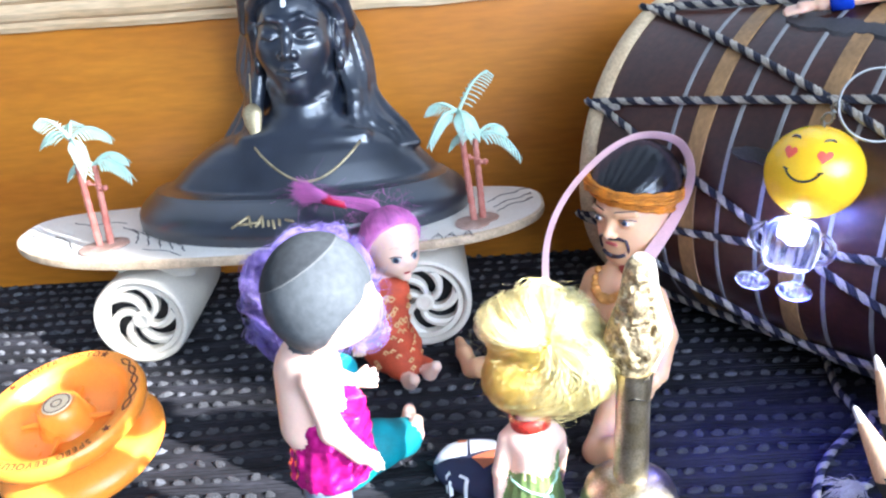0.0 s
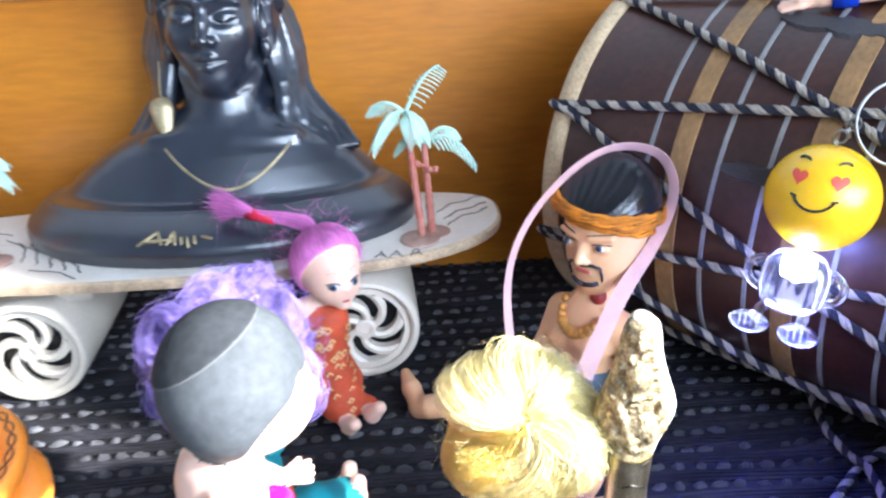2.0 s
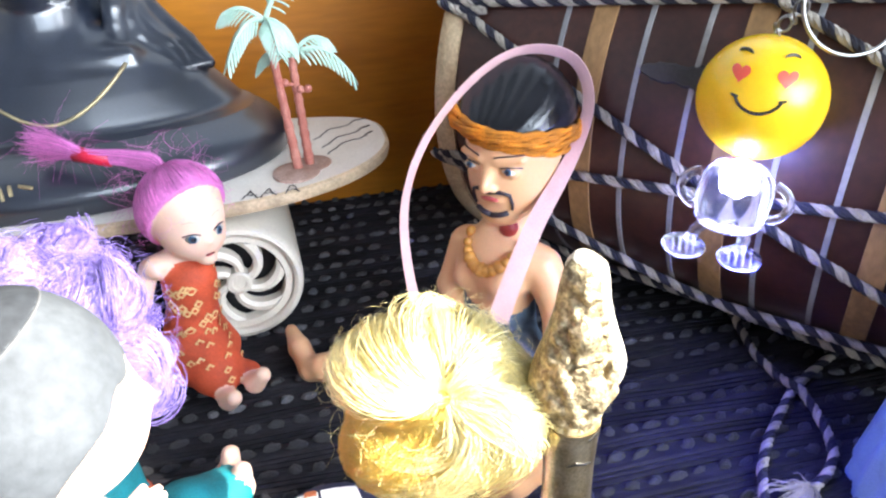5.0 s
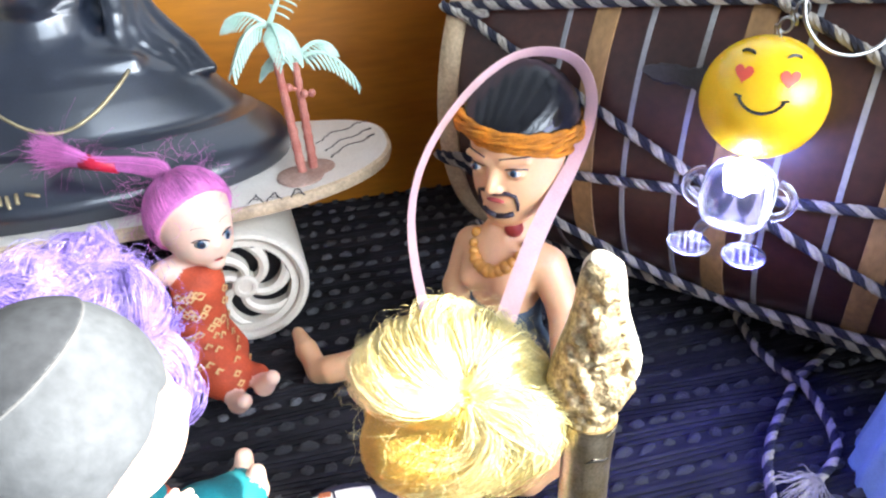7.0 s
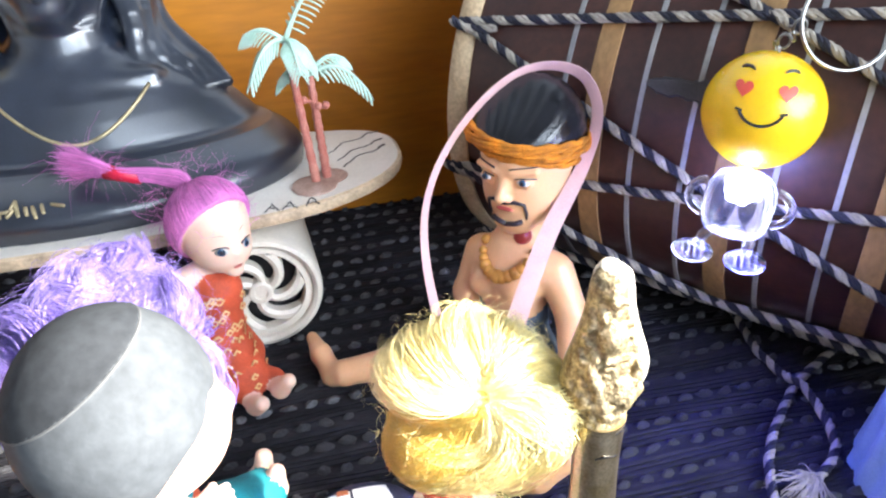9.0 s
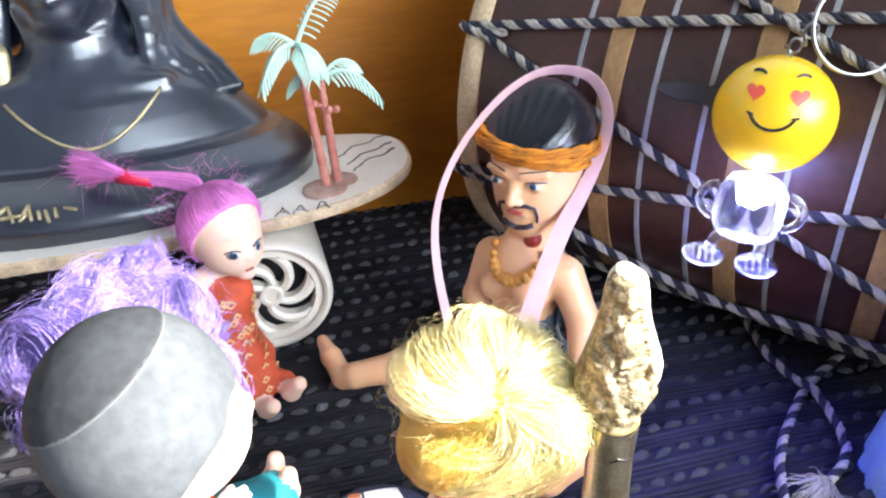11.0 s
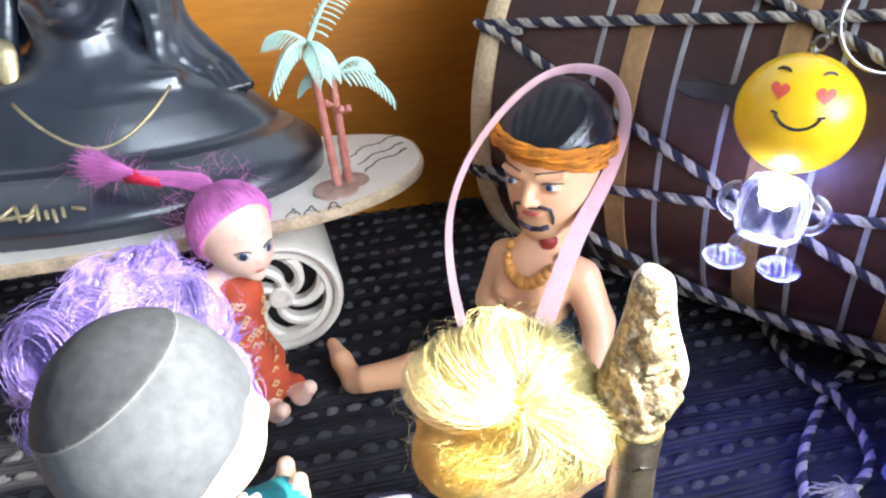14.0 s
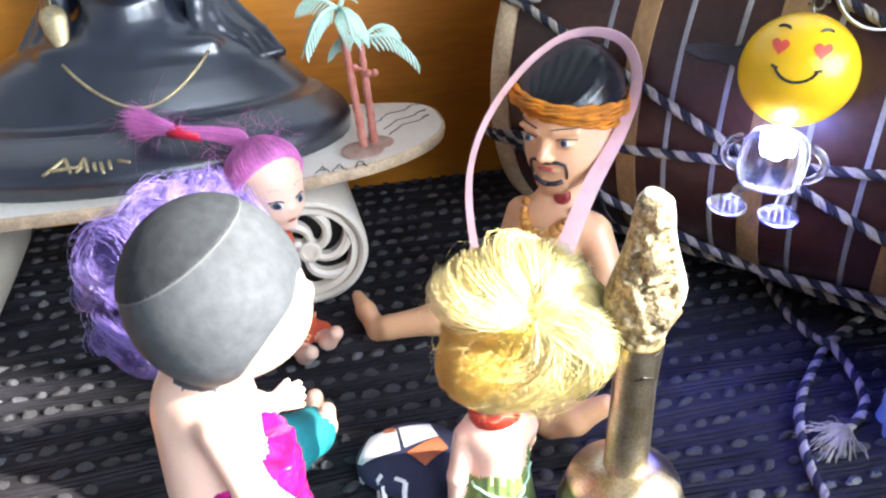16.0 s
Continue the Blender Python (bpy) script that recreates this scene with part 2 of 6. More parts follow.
MAT_PENCIL_WOOD = stretched(material("sharpened_pencil_wood", (0.66, 0.40, 0.24), 0.6, vary=0.12, scale=200, fine=1500, bump=0.3), (2, 2, 0.4))
MAT_PENCIL_TIP = material("white_pencil_core", (0.75, 0.73, 0.70), 0.6, vary=0.06, bump=0.1)
MAT_PENCIL_BODY = material("black_pencil_lacquer", (0.012, 0.012, 0.014), 0.3, vary=0.1, bump=0.05)
MAT_SKYBLUE = material("pale_blue_satin", (0.24, 0.36, 0.50), 0.45, vary=0.1, scale=90, fine=1500, bump=0.3)
MAT_BLUE_BANGLE = material("shiny_blue_bangle", (0.012, 0.05, 0.50), 0.2, metal=0.3, vary=0.1, bump=0.1)


# ---- mesh tools ----
def V(*p):
    return np.array(p, dtype=float)


def unit(v):
    return np.asarray(v, float) / np.linalg.norm(v)


def frame_of(axis, up=(0, 0, 1)):
    """Three unit vectors: two across and the axis itself."""
    w = unit(axis)
    u = np.cross(up, w)
    if np.linalg.norm(u) < 1e-4:
        u = np.cross((1, 0, 0), w)
    u = unit(u)
    return u, np.cross(w, u), w


class Bag:
    """Collects vertices and faces, with a material for each face."""

    def __init__(self):
        self.v, self.f, self.m, self.mats, self.n = [], [], [], [], 0

    def slot(self, mat):
        if mat not in self.mats:
            self.mats.append(mat)
        return self.mats.index(mat)

    def add(self, verts, faces, mat):
        verts = np.asarray(verts, float)
        self.v.append(verts)
        self.f += [[i + self.n for i in f] for f in faces]
        ids = mat if isinstance(mat, (list, np.ndarray)) else [mat] * len(faces)
        self.m += [self.slot(x) for x in ids]
        self.n += len(verts)
        return self

    def grid(self, pts, mat, wrap_u=False, wrap_v=False, cap=False):
        """pts: rows x columns x 3."""
        pts = np.asarray(pts, float)
        r, c = pts.shape[:2]
        idx = np.arange(r * c).reshape(r, c)
        a = np.vstack([idx, idx[:1]]) if wrap_u else idx
        a = np.hstack([a, a[:, :1]]) if wrap_v else a
        q = np.stack([a[:-1, :-1], a[:-1, 1:], a[1:, 1:], a[1:, :-1]], -1).reshape(-1, 4).tolist()
        if cap:
            q += [idx[0][::-1].tolist(), idx[-1].tolist()]
        return self.add(pts.reshape(-1, 3), q, mat)

    def ball(self, c, r, mat, u=16, v=10, axes=None):
        r = np.broadcast_to(np.asarray(r, float), (3,))
        th = np.linspace(0.02, math.pi - 0.02, v)[:, None]
        ph = np.linspace(0, 2 * math.pi, u, endpoint=False)[None]
        p = np.stack([np.sin(th) * np.cos(ph), np.sin(th) * np.sin(ph), np.cos(th) + 0 * ph], -1) * r
        if axes is not None:
            p = p @ np.asarray(axes)
        return self.grid((p + np.asarray(c))[::-1], mat, wrap_v=True, cap=True)

    def tube(self, path, r, mat, sides=8, cap=True, flat=1.0, up=(0, 0, 1), closed=False):
        """A tube along path; r: one radius or one a point; flat: its height over its width."""
        p = np.asarray(path, float)
        n = len(p)
        r = np.broadcast_to(np.asarray(r, float), (n,))
        d = np.gradient(p, axis=0)
        if closed:
            d = np.roll(p, -1, 0) - np.roll(p, 1, 0)
        d /= np.linalg.norm(d, axis=1)[:, None] + 1e-12
        u = np.zeros_like(p)
        prev = frame_of(d[0], up)[0]
        for i in range(n):
            prev = prev - d[i] * (prev @ d[i])
            prev = prev / (np.linalg.norm(prev) + 1e-12)
            u[i] = prev
        w = np.cross(d, u)
        a = np.linspace(0, 2 * math.pi, sides, endpoint=False)
        pts = p[:, None] + r[:, None, None] * (np.cos(a)[None, :, None] * u[:, None] + flat * np.sin(a)[None, :, None] * w[:, None])
        return self.grid(pts, mat, wrap_u=closed, wrap_v=True, cap=cap and not closed)

    def lathe(self, profile, mat, c=(0, 0, 0), axis=(0, 0, 1), seg=48, cap=True, ref=(0, 0, 1)):
        """profile: rows of (radius, height along the axis)."""
        u, v, w = frame_of(axis, ref)
        a = np.linspace(0, 2 * math.pi, seg, endpoint=False)
        pts = [[np.asarray(c) + w * h + max(r, 1e-5) * (math.cos(x) * u + math.sin(x) * v) for x in a] for r, h in profile]
        return self.grid(pts, mat, wrap_v=True, cap=cap)

    def box(self, lo, hi, mat, b=0.0):
        lo, hi = np.asarray(lo, float), np.asarray(hi, float)
        bm = bmesh.new()
        bmesh.ops.create_cube(bm, size=1)
        for x in bm.verts:
            x.co = Vector((lo + hi) / 2 + np.array(x.co) * (hi - lo))
        if b:
            bmesh.ops.bevel(bm, geom=bm.edges[:], offset=b, segments=2, affect="EDGES", profile=0.5)
        bm.verts.index_update()
        self.add([x.co[:] for x in bm.verts], [[x.index for x in f.verts] for f in bm.faces], mat)
        bm.free()
        return self

    def strands(self, paths, r, mat, sides=3):
        """Many thin tapering threads; paths: n x points x 3."""
        P = np.asarray(paths, float)
        n, k = P.shape[:2]
        d = np.gradient(P, axis=1)
        d /= np.linalg.norm(d, axis=2)[..., None] + 1e-12
        ref = np.where(np.abs(d[..., 2:3]) > 0.9, V(1, 0, 0), V(0, 0, 1))
        u = np.cross(ref, d)
        u /= np.linalg.norm(u, axis=2)[..., None] + 1e-12
        w = np.cross(d, u)
        taper = r * np.linspace(1.0, 0.45, k)[None, :, None, None]
        a = np.linspace(0, 2 * math.pi, sides, endpoint=False)
        pts = P[:, :, None] + taper * (np.cos(a)[:, None] * u[:, :, None] + np.sin(a)[:, None] * w[:, :, None])
        idx = np.arange(n * k * sides).reshape(n, k, sides)
        b = np.concatenate([idx, idx[:, :, :1]], 2)
        q = np.stack([b[:, :-1, :-1], b[:, :-1, 1:], b[:, 1:, 1:], b[:, 1:, :-1]], -1).reshape(-1, 4)
        return self.add(pts.reshape(-1, 3), q.tolist(), mat)


def seat(name, bag, base=(0, 0, 0), parent=None, label="", sharp=35):
    """Links a bag as one mesh object; base is the thing's foot, which its parts share."""
    base = np.asarray(base, float)
    me = bpy.data.meshes.new(name)
    me.from_pydata((np.vstack(bag.v) - base).tolist(), [], bag.f)
    for m in bag.mats:
        me.materials.append(m)
    me.polygons.foreach_set("material_index", bag.m)
    me.polygons.foreach_set("use_smooth", [True] * len(bag.f))
    me.set_sharp_from_angle(angle=radians(sharp))
    me.update()
    ob = new(name, me)
    if parent:
        ob.parent = parent
    else:
        ob.location = base
    if label:
        ob["label"] = label
    return ob


def root(name, base, label, category, group="", kind=""):
    ob = new(name)
    ob.location = base
    ob.empty_display_size = 0.02
    return tagged(ob, label, category, group, kind)


def smin(a, b, k):
    h = np.clip(0.5 + 0.5 * (b - a) / k, 0, 1)
    return b + (a - b) * h - k * h * (1 - h)


class Clay:
    """Soft joined volumes, turned into one skin."""

    def __init__(self, blend=0.003):
        self.prims, self.blend = [], blend

    def ell(self, c, r, mat=0, axes=None, k=None, cut=False):
        c, r = np.asarray(c, float), np.broadcast_to(np.asarray(r, float), (3,))
        ax = None if axes is None else np.asarray(axes, float)

        def f(P):
            q = P - c
            if ax is not None:
                q = q @ ax.T
            a = np.linalg.norm(q / r, axis=-1)
            b = np.linalg.norm(q / (r * r), axis=-1)
            return a * (a - 1) / (b + 1e-9)
        self.prims.append((f, mat, self.blend if k is None else k, cut))
        return self

    def limb(self, a, b, ra, rb, mat=0, k=None, cut=False):
        a, b = np.asarray(a, float), np.asarray(b, float)

        def f(P):
            ab = b - a
            t = np.clip(((P - a) @ ab) / (ab @ ab), 0, 1)
            return np.linalg.norm(P - a - t[..., None] * ab, axis=-1) - (ra + (rb - ra) * t)
        self.prims.append((f, mat, self.blend if k is None else k, cut))
        return self

    def path(self, pts, rs, mat=0, k=None, cut=False):
        for i in range(len(pts) - 1):
            self.limb(pts[i], pts[i + 1], rs[i], rs[i + 1], mat, k, cut)
        return self

    def free(self, fn, mat=0, k=None, cut=False):
        self.prims.append((fn, mat, self.blend if k is None else k, cut))
        return self

    def field(self, P, which=False):
        d, best, who = None, None, None
        for f, mat, k, cut in self.prims:
            x = f(P)
            if cut:
                d = d if d is None else -smin(-d, x, k)
                continue
            if d is None:
                d, best, who = x, x.copy(), np.full(x.shape, mat, int)
            else:
                if which:
                    near = x < best
                    best, who = np.where(near, x, best), np.where(near, mat, who)
                d = smin(d, x, k)
        return (d, who) if which else d

    def touch(self, eye, way, far=0.12):
        """Where rays meet the skin; one ray, or arrays of them."""
        eye, way = np.asarray(eye, float), np.asarray(way, float)
        single = eye.ndim == 1 and way.ndim == 1
        eye, way = np.broadcast_arrays(np.atleast_2d(eye), np.atleast_2d(way))
        way = way / np.linalg.norm(way, axis=1)[:, None]
        t = np.zeros(len(eye))
        for _ in range(60):
            d = self.field(eye + t[:, None] * way)
            t = np.where((d > 0.00008) & (t < far), t + 0.72 * d, t)
            if np.all((d <= 0.00008) | (t >= far)):
                break
        p = eye + t[:, None] * way
        return p[0] if single else p

    def skin(self, lo, hi, h, bag, mats):
        lo, hi = np.asarray(lo, float), np.asarray(hi, float)
        n = np.ceil((hi - lo) / h).astype(int) + 1
        ax = [lo[i] + h * np.arange(n[i]) for i in range(3)]
        f = np.full(n, 1.0, np.float32)
        B = 10
        reach = B * h * 0.9
        starts = np.array([(i, j, k) for i in range(0, n[0], B) for j in range(0, n[1], B) for k in range(0, n[2], B)])
        mids = lo + h * (starts + np.minimum(B, n - starts) / 2 - 0.5)
        D = np.stack([p[0](mids) for p in self.prims])
        d = None
        for row, (_, _, k, cut) in zip(D, self.prims):
            d = row if d is None else (-smin(-d, row, k) if cut else smin(d, row, k))
        slack = np.array([2 * p[2] for p in self.prims])
        for q, (i, j, k) in enumerate(starts):
            if abs(d[q]) > reach * 1.5:
                f[i:i + B, j:j + B, k:k + B] = d[q]
                continue
            near = Clay()
            near.prims = [p for p, x in zip(self.prims, D[:, q] < abs(d[q]) + 2.2 * reach + slack) if x]
            P = np.stack(np.meshgrid(ax[0][i:i + B], ax[1][j:j + B], ax[2][k:k + B], indexing="ij"), -1)
            f[i:i + B, j:j + B, k:k + B] = near.field(P)
        s = f < 0
        acc, cnt = np.zeros((*(n - 1), 3), np.float32), np.zeros(n - 1, np.int16)
        for axis in range(3):
            a = [slice(None)] * 3
            b = [slice(None)] * 3
            a[axis], b[axis] = slice(0, -1), slice(1, None)
            f0, f1 = f[tuple(a)], f[tuple(b)]
            cross = s[tuple(a)] != s[tuple(b)]
            t = np.where(cross, f0 / np.where(cross, f0 - f1, 1), 0)
            o = [x for x in range(3) if x != axis]
            for da in (0, 1):
                for db in (0, 1):
                    sl = [slice(None)] * 3
                    sl[o[0]] = slice(da, da + n[o[0]] - 1)
                    sl[o[1]] = slice(db, db + n[o[1]] - 1)
                    cr = cross[tuple(sl)]
                    cnt += cr
                    acc[..., axis] += np.where(cr, t[tuple(sl)], 0)
                    acc[..., o[0]] += np.where(cr, da, 0)
                    acc[..., o[1]] += np.where(cr, db, 0)
        have = cnt > 0
        idx = np.full(n - 1, -1, int)
        idx[have] = np.arange(have.sum())
        cell = np.argwhere(have)
        verts = lo + h * (cell + acc[have] / cnt[have][:, None])
        quads = []
        for axis in range(3):
            a = [slice(None)] * 3
            b = [slice(None)] * 3
            a[axis], b[axis] = slice(0, -1), slice(1, None)
            e = np.argwhere(s[tuple(a)] != s[tuple(b)])
            o = [(axis + 1) % 3, (axis + 2) % 3]
            ok = (e[:, o[0]] > 0) & (e[:, o[1]] > 0) & (e[:, o[0]] < n[o[0]] - 1) & (e[:, o[1]] < n[o[1]] - 1)
            e = e[ok]
            inside = s[tuple(e.T)]
            c = []
            for du, dv in ((1, 1), (0, 1), (0, 0), (1, 0)):
                q = e.copy()
                q[:, o[0]] -= du
                q[:, o[1]] -= dv
                c.append(idx[tuple(q.T)])
            c = np.stack(c, 1)
            quads.append(np.where(inside[:, None], c, c[:, ::-1]))
        quads = np.vstack(quads)
        who = self.field(verts, True)[1] if len(mats) > 1 else np.zeros(len(verts), int)
        bag.add(verts, quads.tolist(), [mats[i] for i in who[quads[:, 0]]])
        return bag


# ---- the room ----
def slab(name, lo, hi, mat, label, category):
    ob = seat(name, Bag().box(lo, hi, mat), ((lo[0] + hi[0]) / 2, (lo[1] + hi[1]) / 2, lo[2]))
    return tagged(ob, label, category, kind="structure")


WALL_Y = 0.527
slab("floor", (-1.6, -1.3, -0.05), (0.95, WALL_Y + 0.05, -0.004), MAT_FLOORBOARD, "dark covered floor under the woven mat", "floor")
slab("wall_west", (-1.65, -1.3, 0), (-1.6, WALL_Y, 2.2), MAT_PLASTER, "plain pale plaster side wall", "wall")
slab("ceiling", (-1.65, -1.35, 2.2), (0.95, WALL_Y + 0.05, 2.25), MAT_PLASTER, "plain pale ceiling", "ceiling")
# the wall with the sunny window
# wall pieces round an unseen opening, added for the bust's fill lamp
slab("wall_east", (0.9, 0.2, 0), (0.95, WALL_Y, 2.2), MAT_PLASTER, "unseen pale plaster wall beside the added fill opening", "wall")
# unseen pier, its edge set to block sun from deck, bust and bearded doll
slab("wall_east_pier", (0.9, -0.240, 0), (0.95, -0.19, 2.2), MAT_PLASTER, "unseen pale plaster pier added to keep sun off the rear toys", "wall")
slab("wall_east_sill", (0.9, -0.19, 0), (0.95, 0.2, 0.14), MAT_PLASTER, "unseen pale plaster wall under the added fill opening", "wall")
slab("wall_east_lintel", (0.9, -0.19, 0.42), (0.95, 0.2, 2.2), MAT_PLASTER, "unseen pale plaster wall over the added fill opening", "wall")
slab("wall_east_low", (0.9, -1.3, 0), (0.95, -0.240, 0.12), MAT_PLASTER, "plain pale plaster wall under the window", "wall")
slab("wall_east_high", (0.9, -1.3, 0.975), (0.95, -0.240, 2.2), MAT_PLASTER, "plain pale plaster wall over the window", "wall")
slab("wall_east_end", (0.9, -1.3, 0.12), (0.95, -1.22, 0.975), MAT_PLASTER, "plain pale plaster wall beyond the window", "wall")
# the wall behind, with its window
slab("wall_south_low", (-1.6, -1.3, 0), (0.9, -1.25, 0.28), MAT_PLASTER, "plain pale plaster wall under the back window", "wall")
slab("wall_south_high", (-1.6, -1.3, 1.38), (0.9, -1.25, 2.2), MAT_PLASTER, "plain pale plaster wall over the back window", "wall")
slab("wall_south_west", (-1.6, -1.3, 0.28), (-0.05, -1.25, 1.38), MAT_PLASTER, "plain pale plaster wall beside the back window", "wall")
slab("wall_south_east", (0.87, -1.3, 0.28), (0.9, -1.25, 1.38), MAT_PLASTER, "plain pale plaster wall beside the back window", "wall")

# the panelled wall behind the toys
slab("wall_north", (-1.6, WALL_Y, -0.01), (0.95, WALL_Y + 0.05, 0.175), MAT_PANEL, "orange varnished wooden panel behind the toys", "wall")
slab("wall_north_upper", (-1.6, WALL_Y + 0.006, 0.175), (0.95, WALL_Y + 0.05, 2.2), MAT_PLASTER, "pale plaster above the wooden moulding", "wall")
mould = Bag()
prof = [(0.0, 0.176), (-0.004, 0.1765), (-0.0055, 0.1795), (-0.0050, 0.1825), (-0.0085, 0.184), (-0.0105, 0.188), (-0.0085, 0.192), (-0.0075, 0.1935),
        (-0.0125, 0.1955), (-0.0150, 0.201), (-0.0125, 0.206), (-0.006, 0.2085), (0.003, 0.2085)]
xs = np.linspace(-1.6, 0.9, 90)
rng = np.random.default_rng(3)
wob = rng.normal(0, 0.0004, len(xs))
mould.grid([[(x, WALL_Y + dy + wob[i], z - 0.003 + wob[i] * 0.7) for dy, z in prof] for i, x in enumerate(xs)], MAT_MOULD)
tagged(seat("trim", mould, (0, WALL_Y, 0.176), sharp=28), "pale chipped wooden moulding along the panel", "moulding", kind="structure")


# ---- the woven mat ----
def woven_mat():
    bag = Bag()
    x0, x1, y0, y1 = -0.75, 0.62, -0.35, WALL_Y - 0.001
    gx, gy = np.linspace(x0, x1, 40), np.linspace(y0, y1, 30)
    top = [[(x, y, 0.0006 * noise.noise((x * 14, y * 14, 2))) for x in gx] for y in gy]
    low = [[(x, y, -0.004) for x in gx] for y in gy]
    bag.grid(top, MAT_WEAVE)
    bag.grid([r[::-1] for r in low], MAT_WEAVE)
    mat = seat("woven_mat", bag, (0, 0.1, -0.004))
    tagged(mat, "dark charcoal woven mat with rows of grey stitches", "mat", kind="structure")
    # ribs between the rows
    rng = np.random.default_rng(8)
    st = Bag()
    pitch, gap = 0.0086, 0.0118
    a = np.linspace(0, 2 * math.pi, 9)[:-1]
    ring = lambda f, h: np.stack([f * np.cos(a), f * np.sin(a), np.full(8, h)], 1)
    dome = np.vstack([ring(1.0, -0.3), ring(0.9, 0.45), ring(0.5, 0.9), [(0, 0, 1.0)]])
    faces = [[i, (i + 1) % 8, 8 + (i + 1) % 8, 8 + i] for i in range(8)] + [[8 + i, 8 + (i + 1) % 8, 16 + (i + 1) % 8, 16 + i] for i in range(8)]
    faces += [[16 + i, 16 + (i + 1) % 8, 24] for i in range(8)]
    shapes = []
    for k in range(8):
        one = Bag().add(dome * (1 + rng.normal(0, 0.2, dome.shape)), faces, MAT_STITCH)
        me = bpy.data.meshes.new("stitch")
        me.from_pydata(np.vstack(one.v).tolist(), [], one.f)
        me.materials.append(MAT_STITCH)
        me.polygons.foreach_set("use_smooth", [True] * len(one.f))
        shapes.append(me)
    near = 0
    row = 0
    y = 0.12
    while y < y1 - 0.004:
        xs = np.arange(-0.46, 0.42, 0.006)
        wave = lambda x: y + 0.004 * np.sin(x * 9 + 1.2) - 0.012 * x + 0.0012 * np.sin(x * 41 + row)
        for dy, r in ((0.0032, 0.0011), (0.0056, 0.0009), (0.0080, 0.0011)):
            rib = Bag().tube(np.stack([xs, np.minimum(wave(xs) + dy, y1 - 0.002), np.full(len(xs), -0.0002)], 1), r, MAT_WEAVE, sides=5, cap=False)
            seat("rib", rib, (0, 0.1, -0.004), mat)
        x = -0.46 + (row % 2) * pitch * 0.5 + rng.uniform(0, 0.002)
        while x < 0.42:
            if rng.random() > 0.07:
                size = V(rng.uniform(0.0022, 0.0038), rng.uniform(0.0012, 0.0021), rng.uniform(0.0012, 0.0023))
                t = rng.normal(0.12, 0.2)
                at = V(x, wave(x) + rng.normal(0, 0.0004), 0.0002)
                if -0.13 < x < 0.19 and 0.255 < y < 0.395 and near < 300:
                    ob = new("stitch", shapes[rng.integers(8)])
                    ob.parent = mat
                    ob.matrix_basis = Matrix.LocRotScale(Vector(at - V(0, 0.1, -0.004)), Euler((0, 0, t)), Vector(size))
                    near += 1
                else:
                    p = dome * size * (1 + rng.normal(0, 0.18, dome.shape))
                    p = np.stack([p[:, 0] * math.cos(t) - p[:, 1] * math.sin(t), p[:, 0] * math.sin(t) + p[:, 1] * math.cos(t), p[:, 2]], 1)
                    st.add(p + at, faces, MAT_STITCH)
            x += pitch * rng.uniform(0.9, 1.1)
        y += gap
        row += 1
    tagged(seat("far_stitch", st, (0, 0.1, -0.004), mat, "grey looped mat stitches", sharp=60), kind="stuff")


woven_mat()


# ---- the toy skateboard ----
DECK = V(-0.0935, 0.446, 0.066)


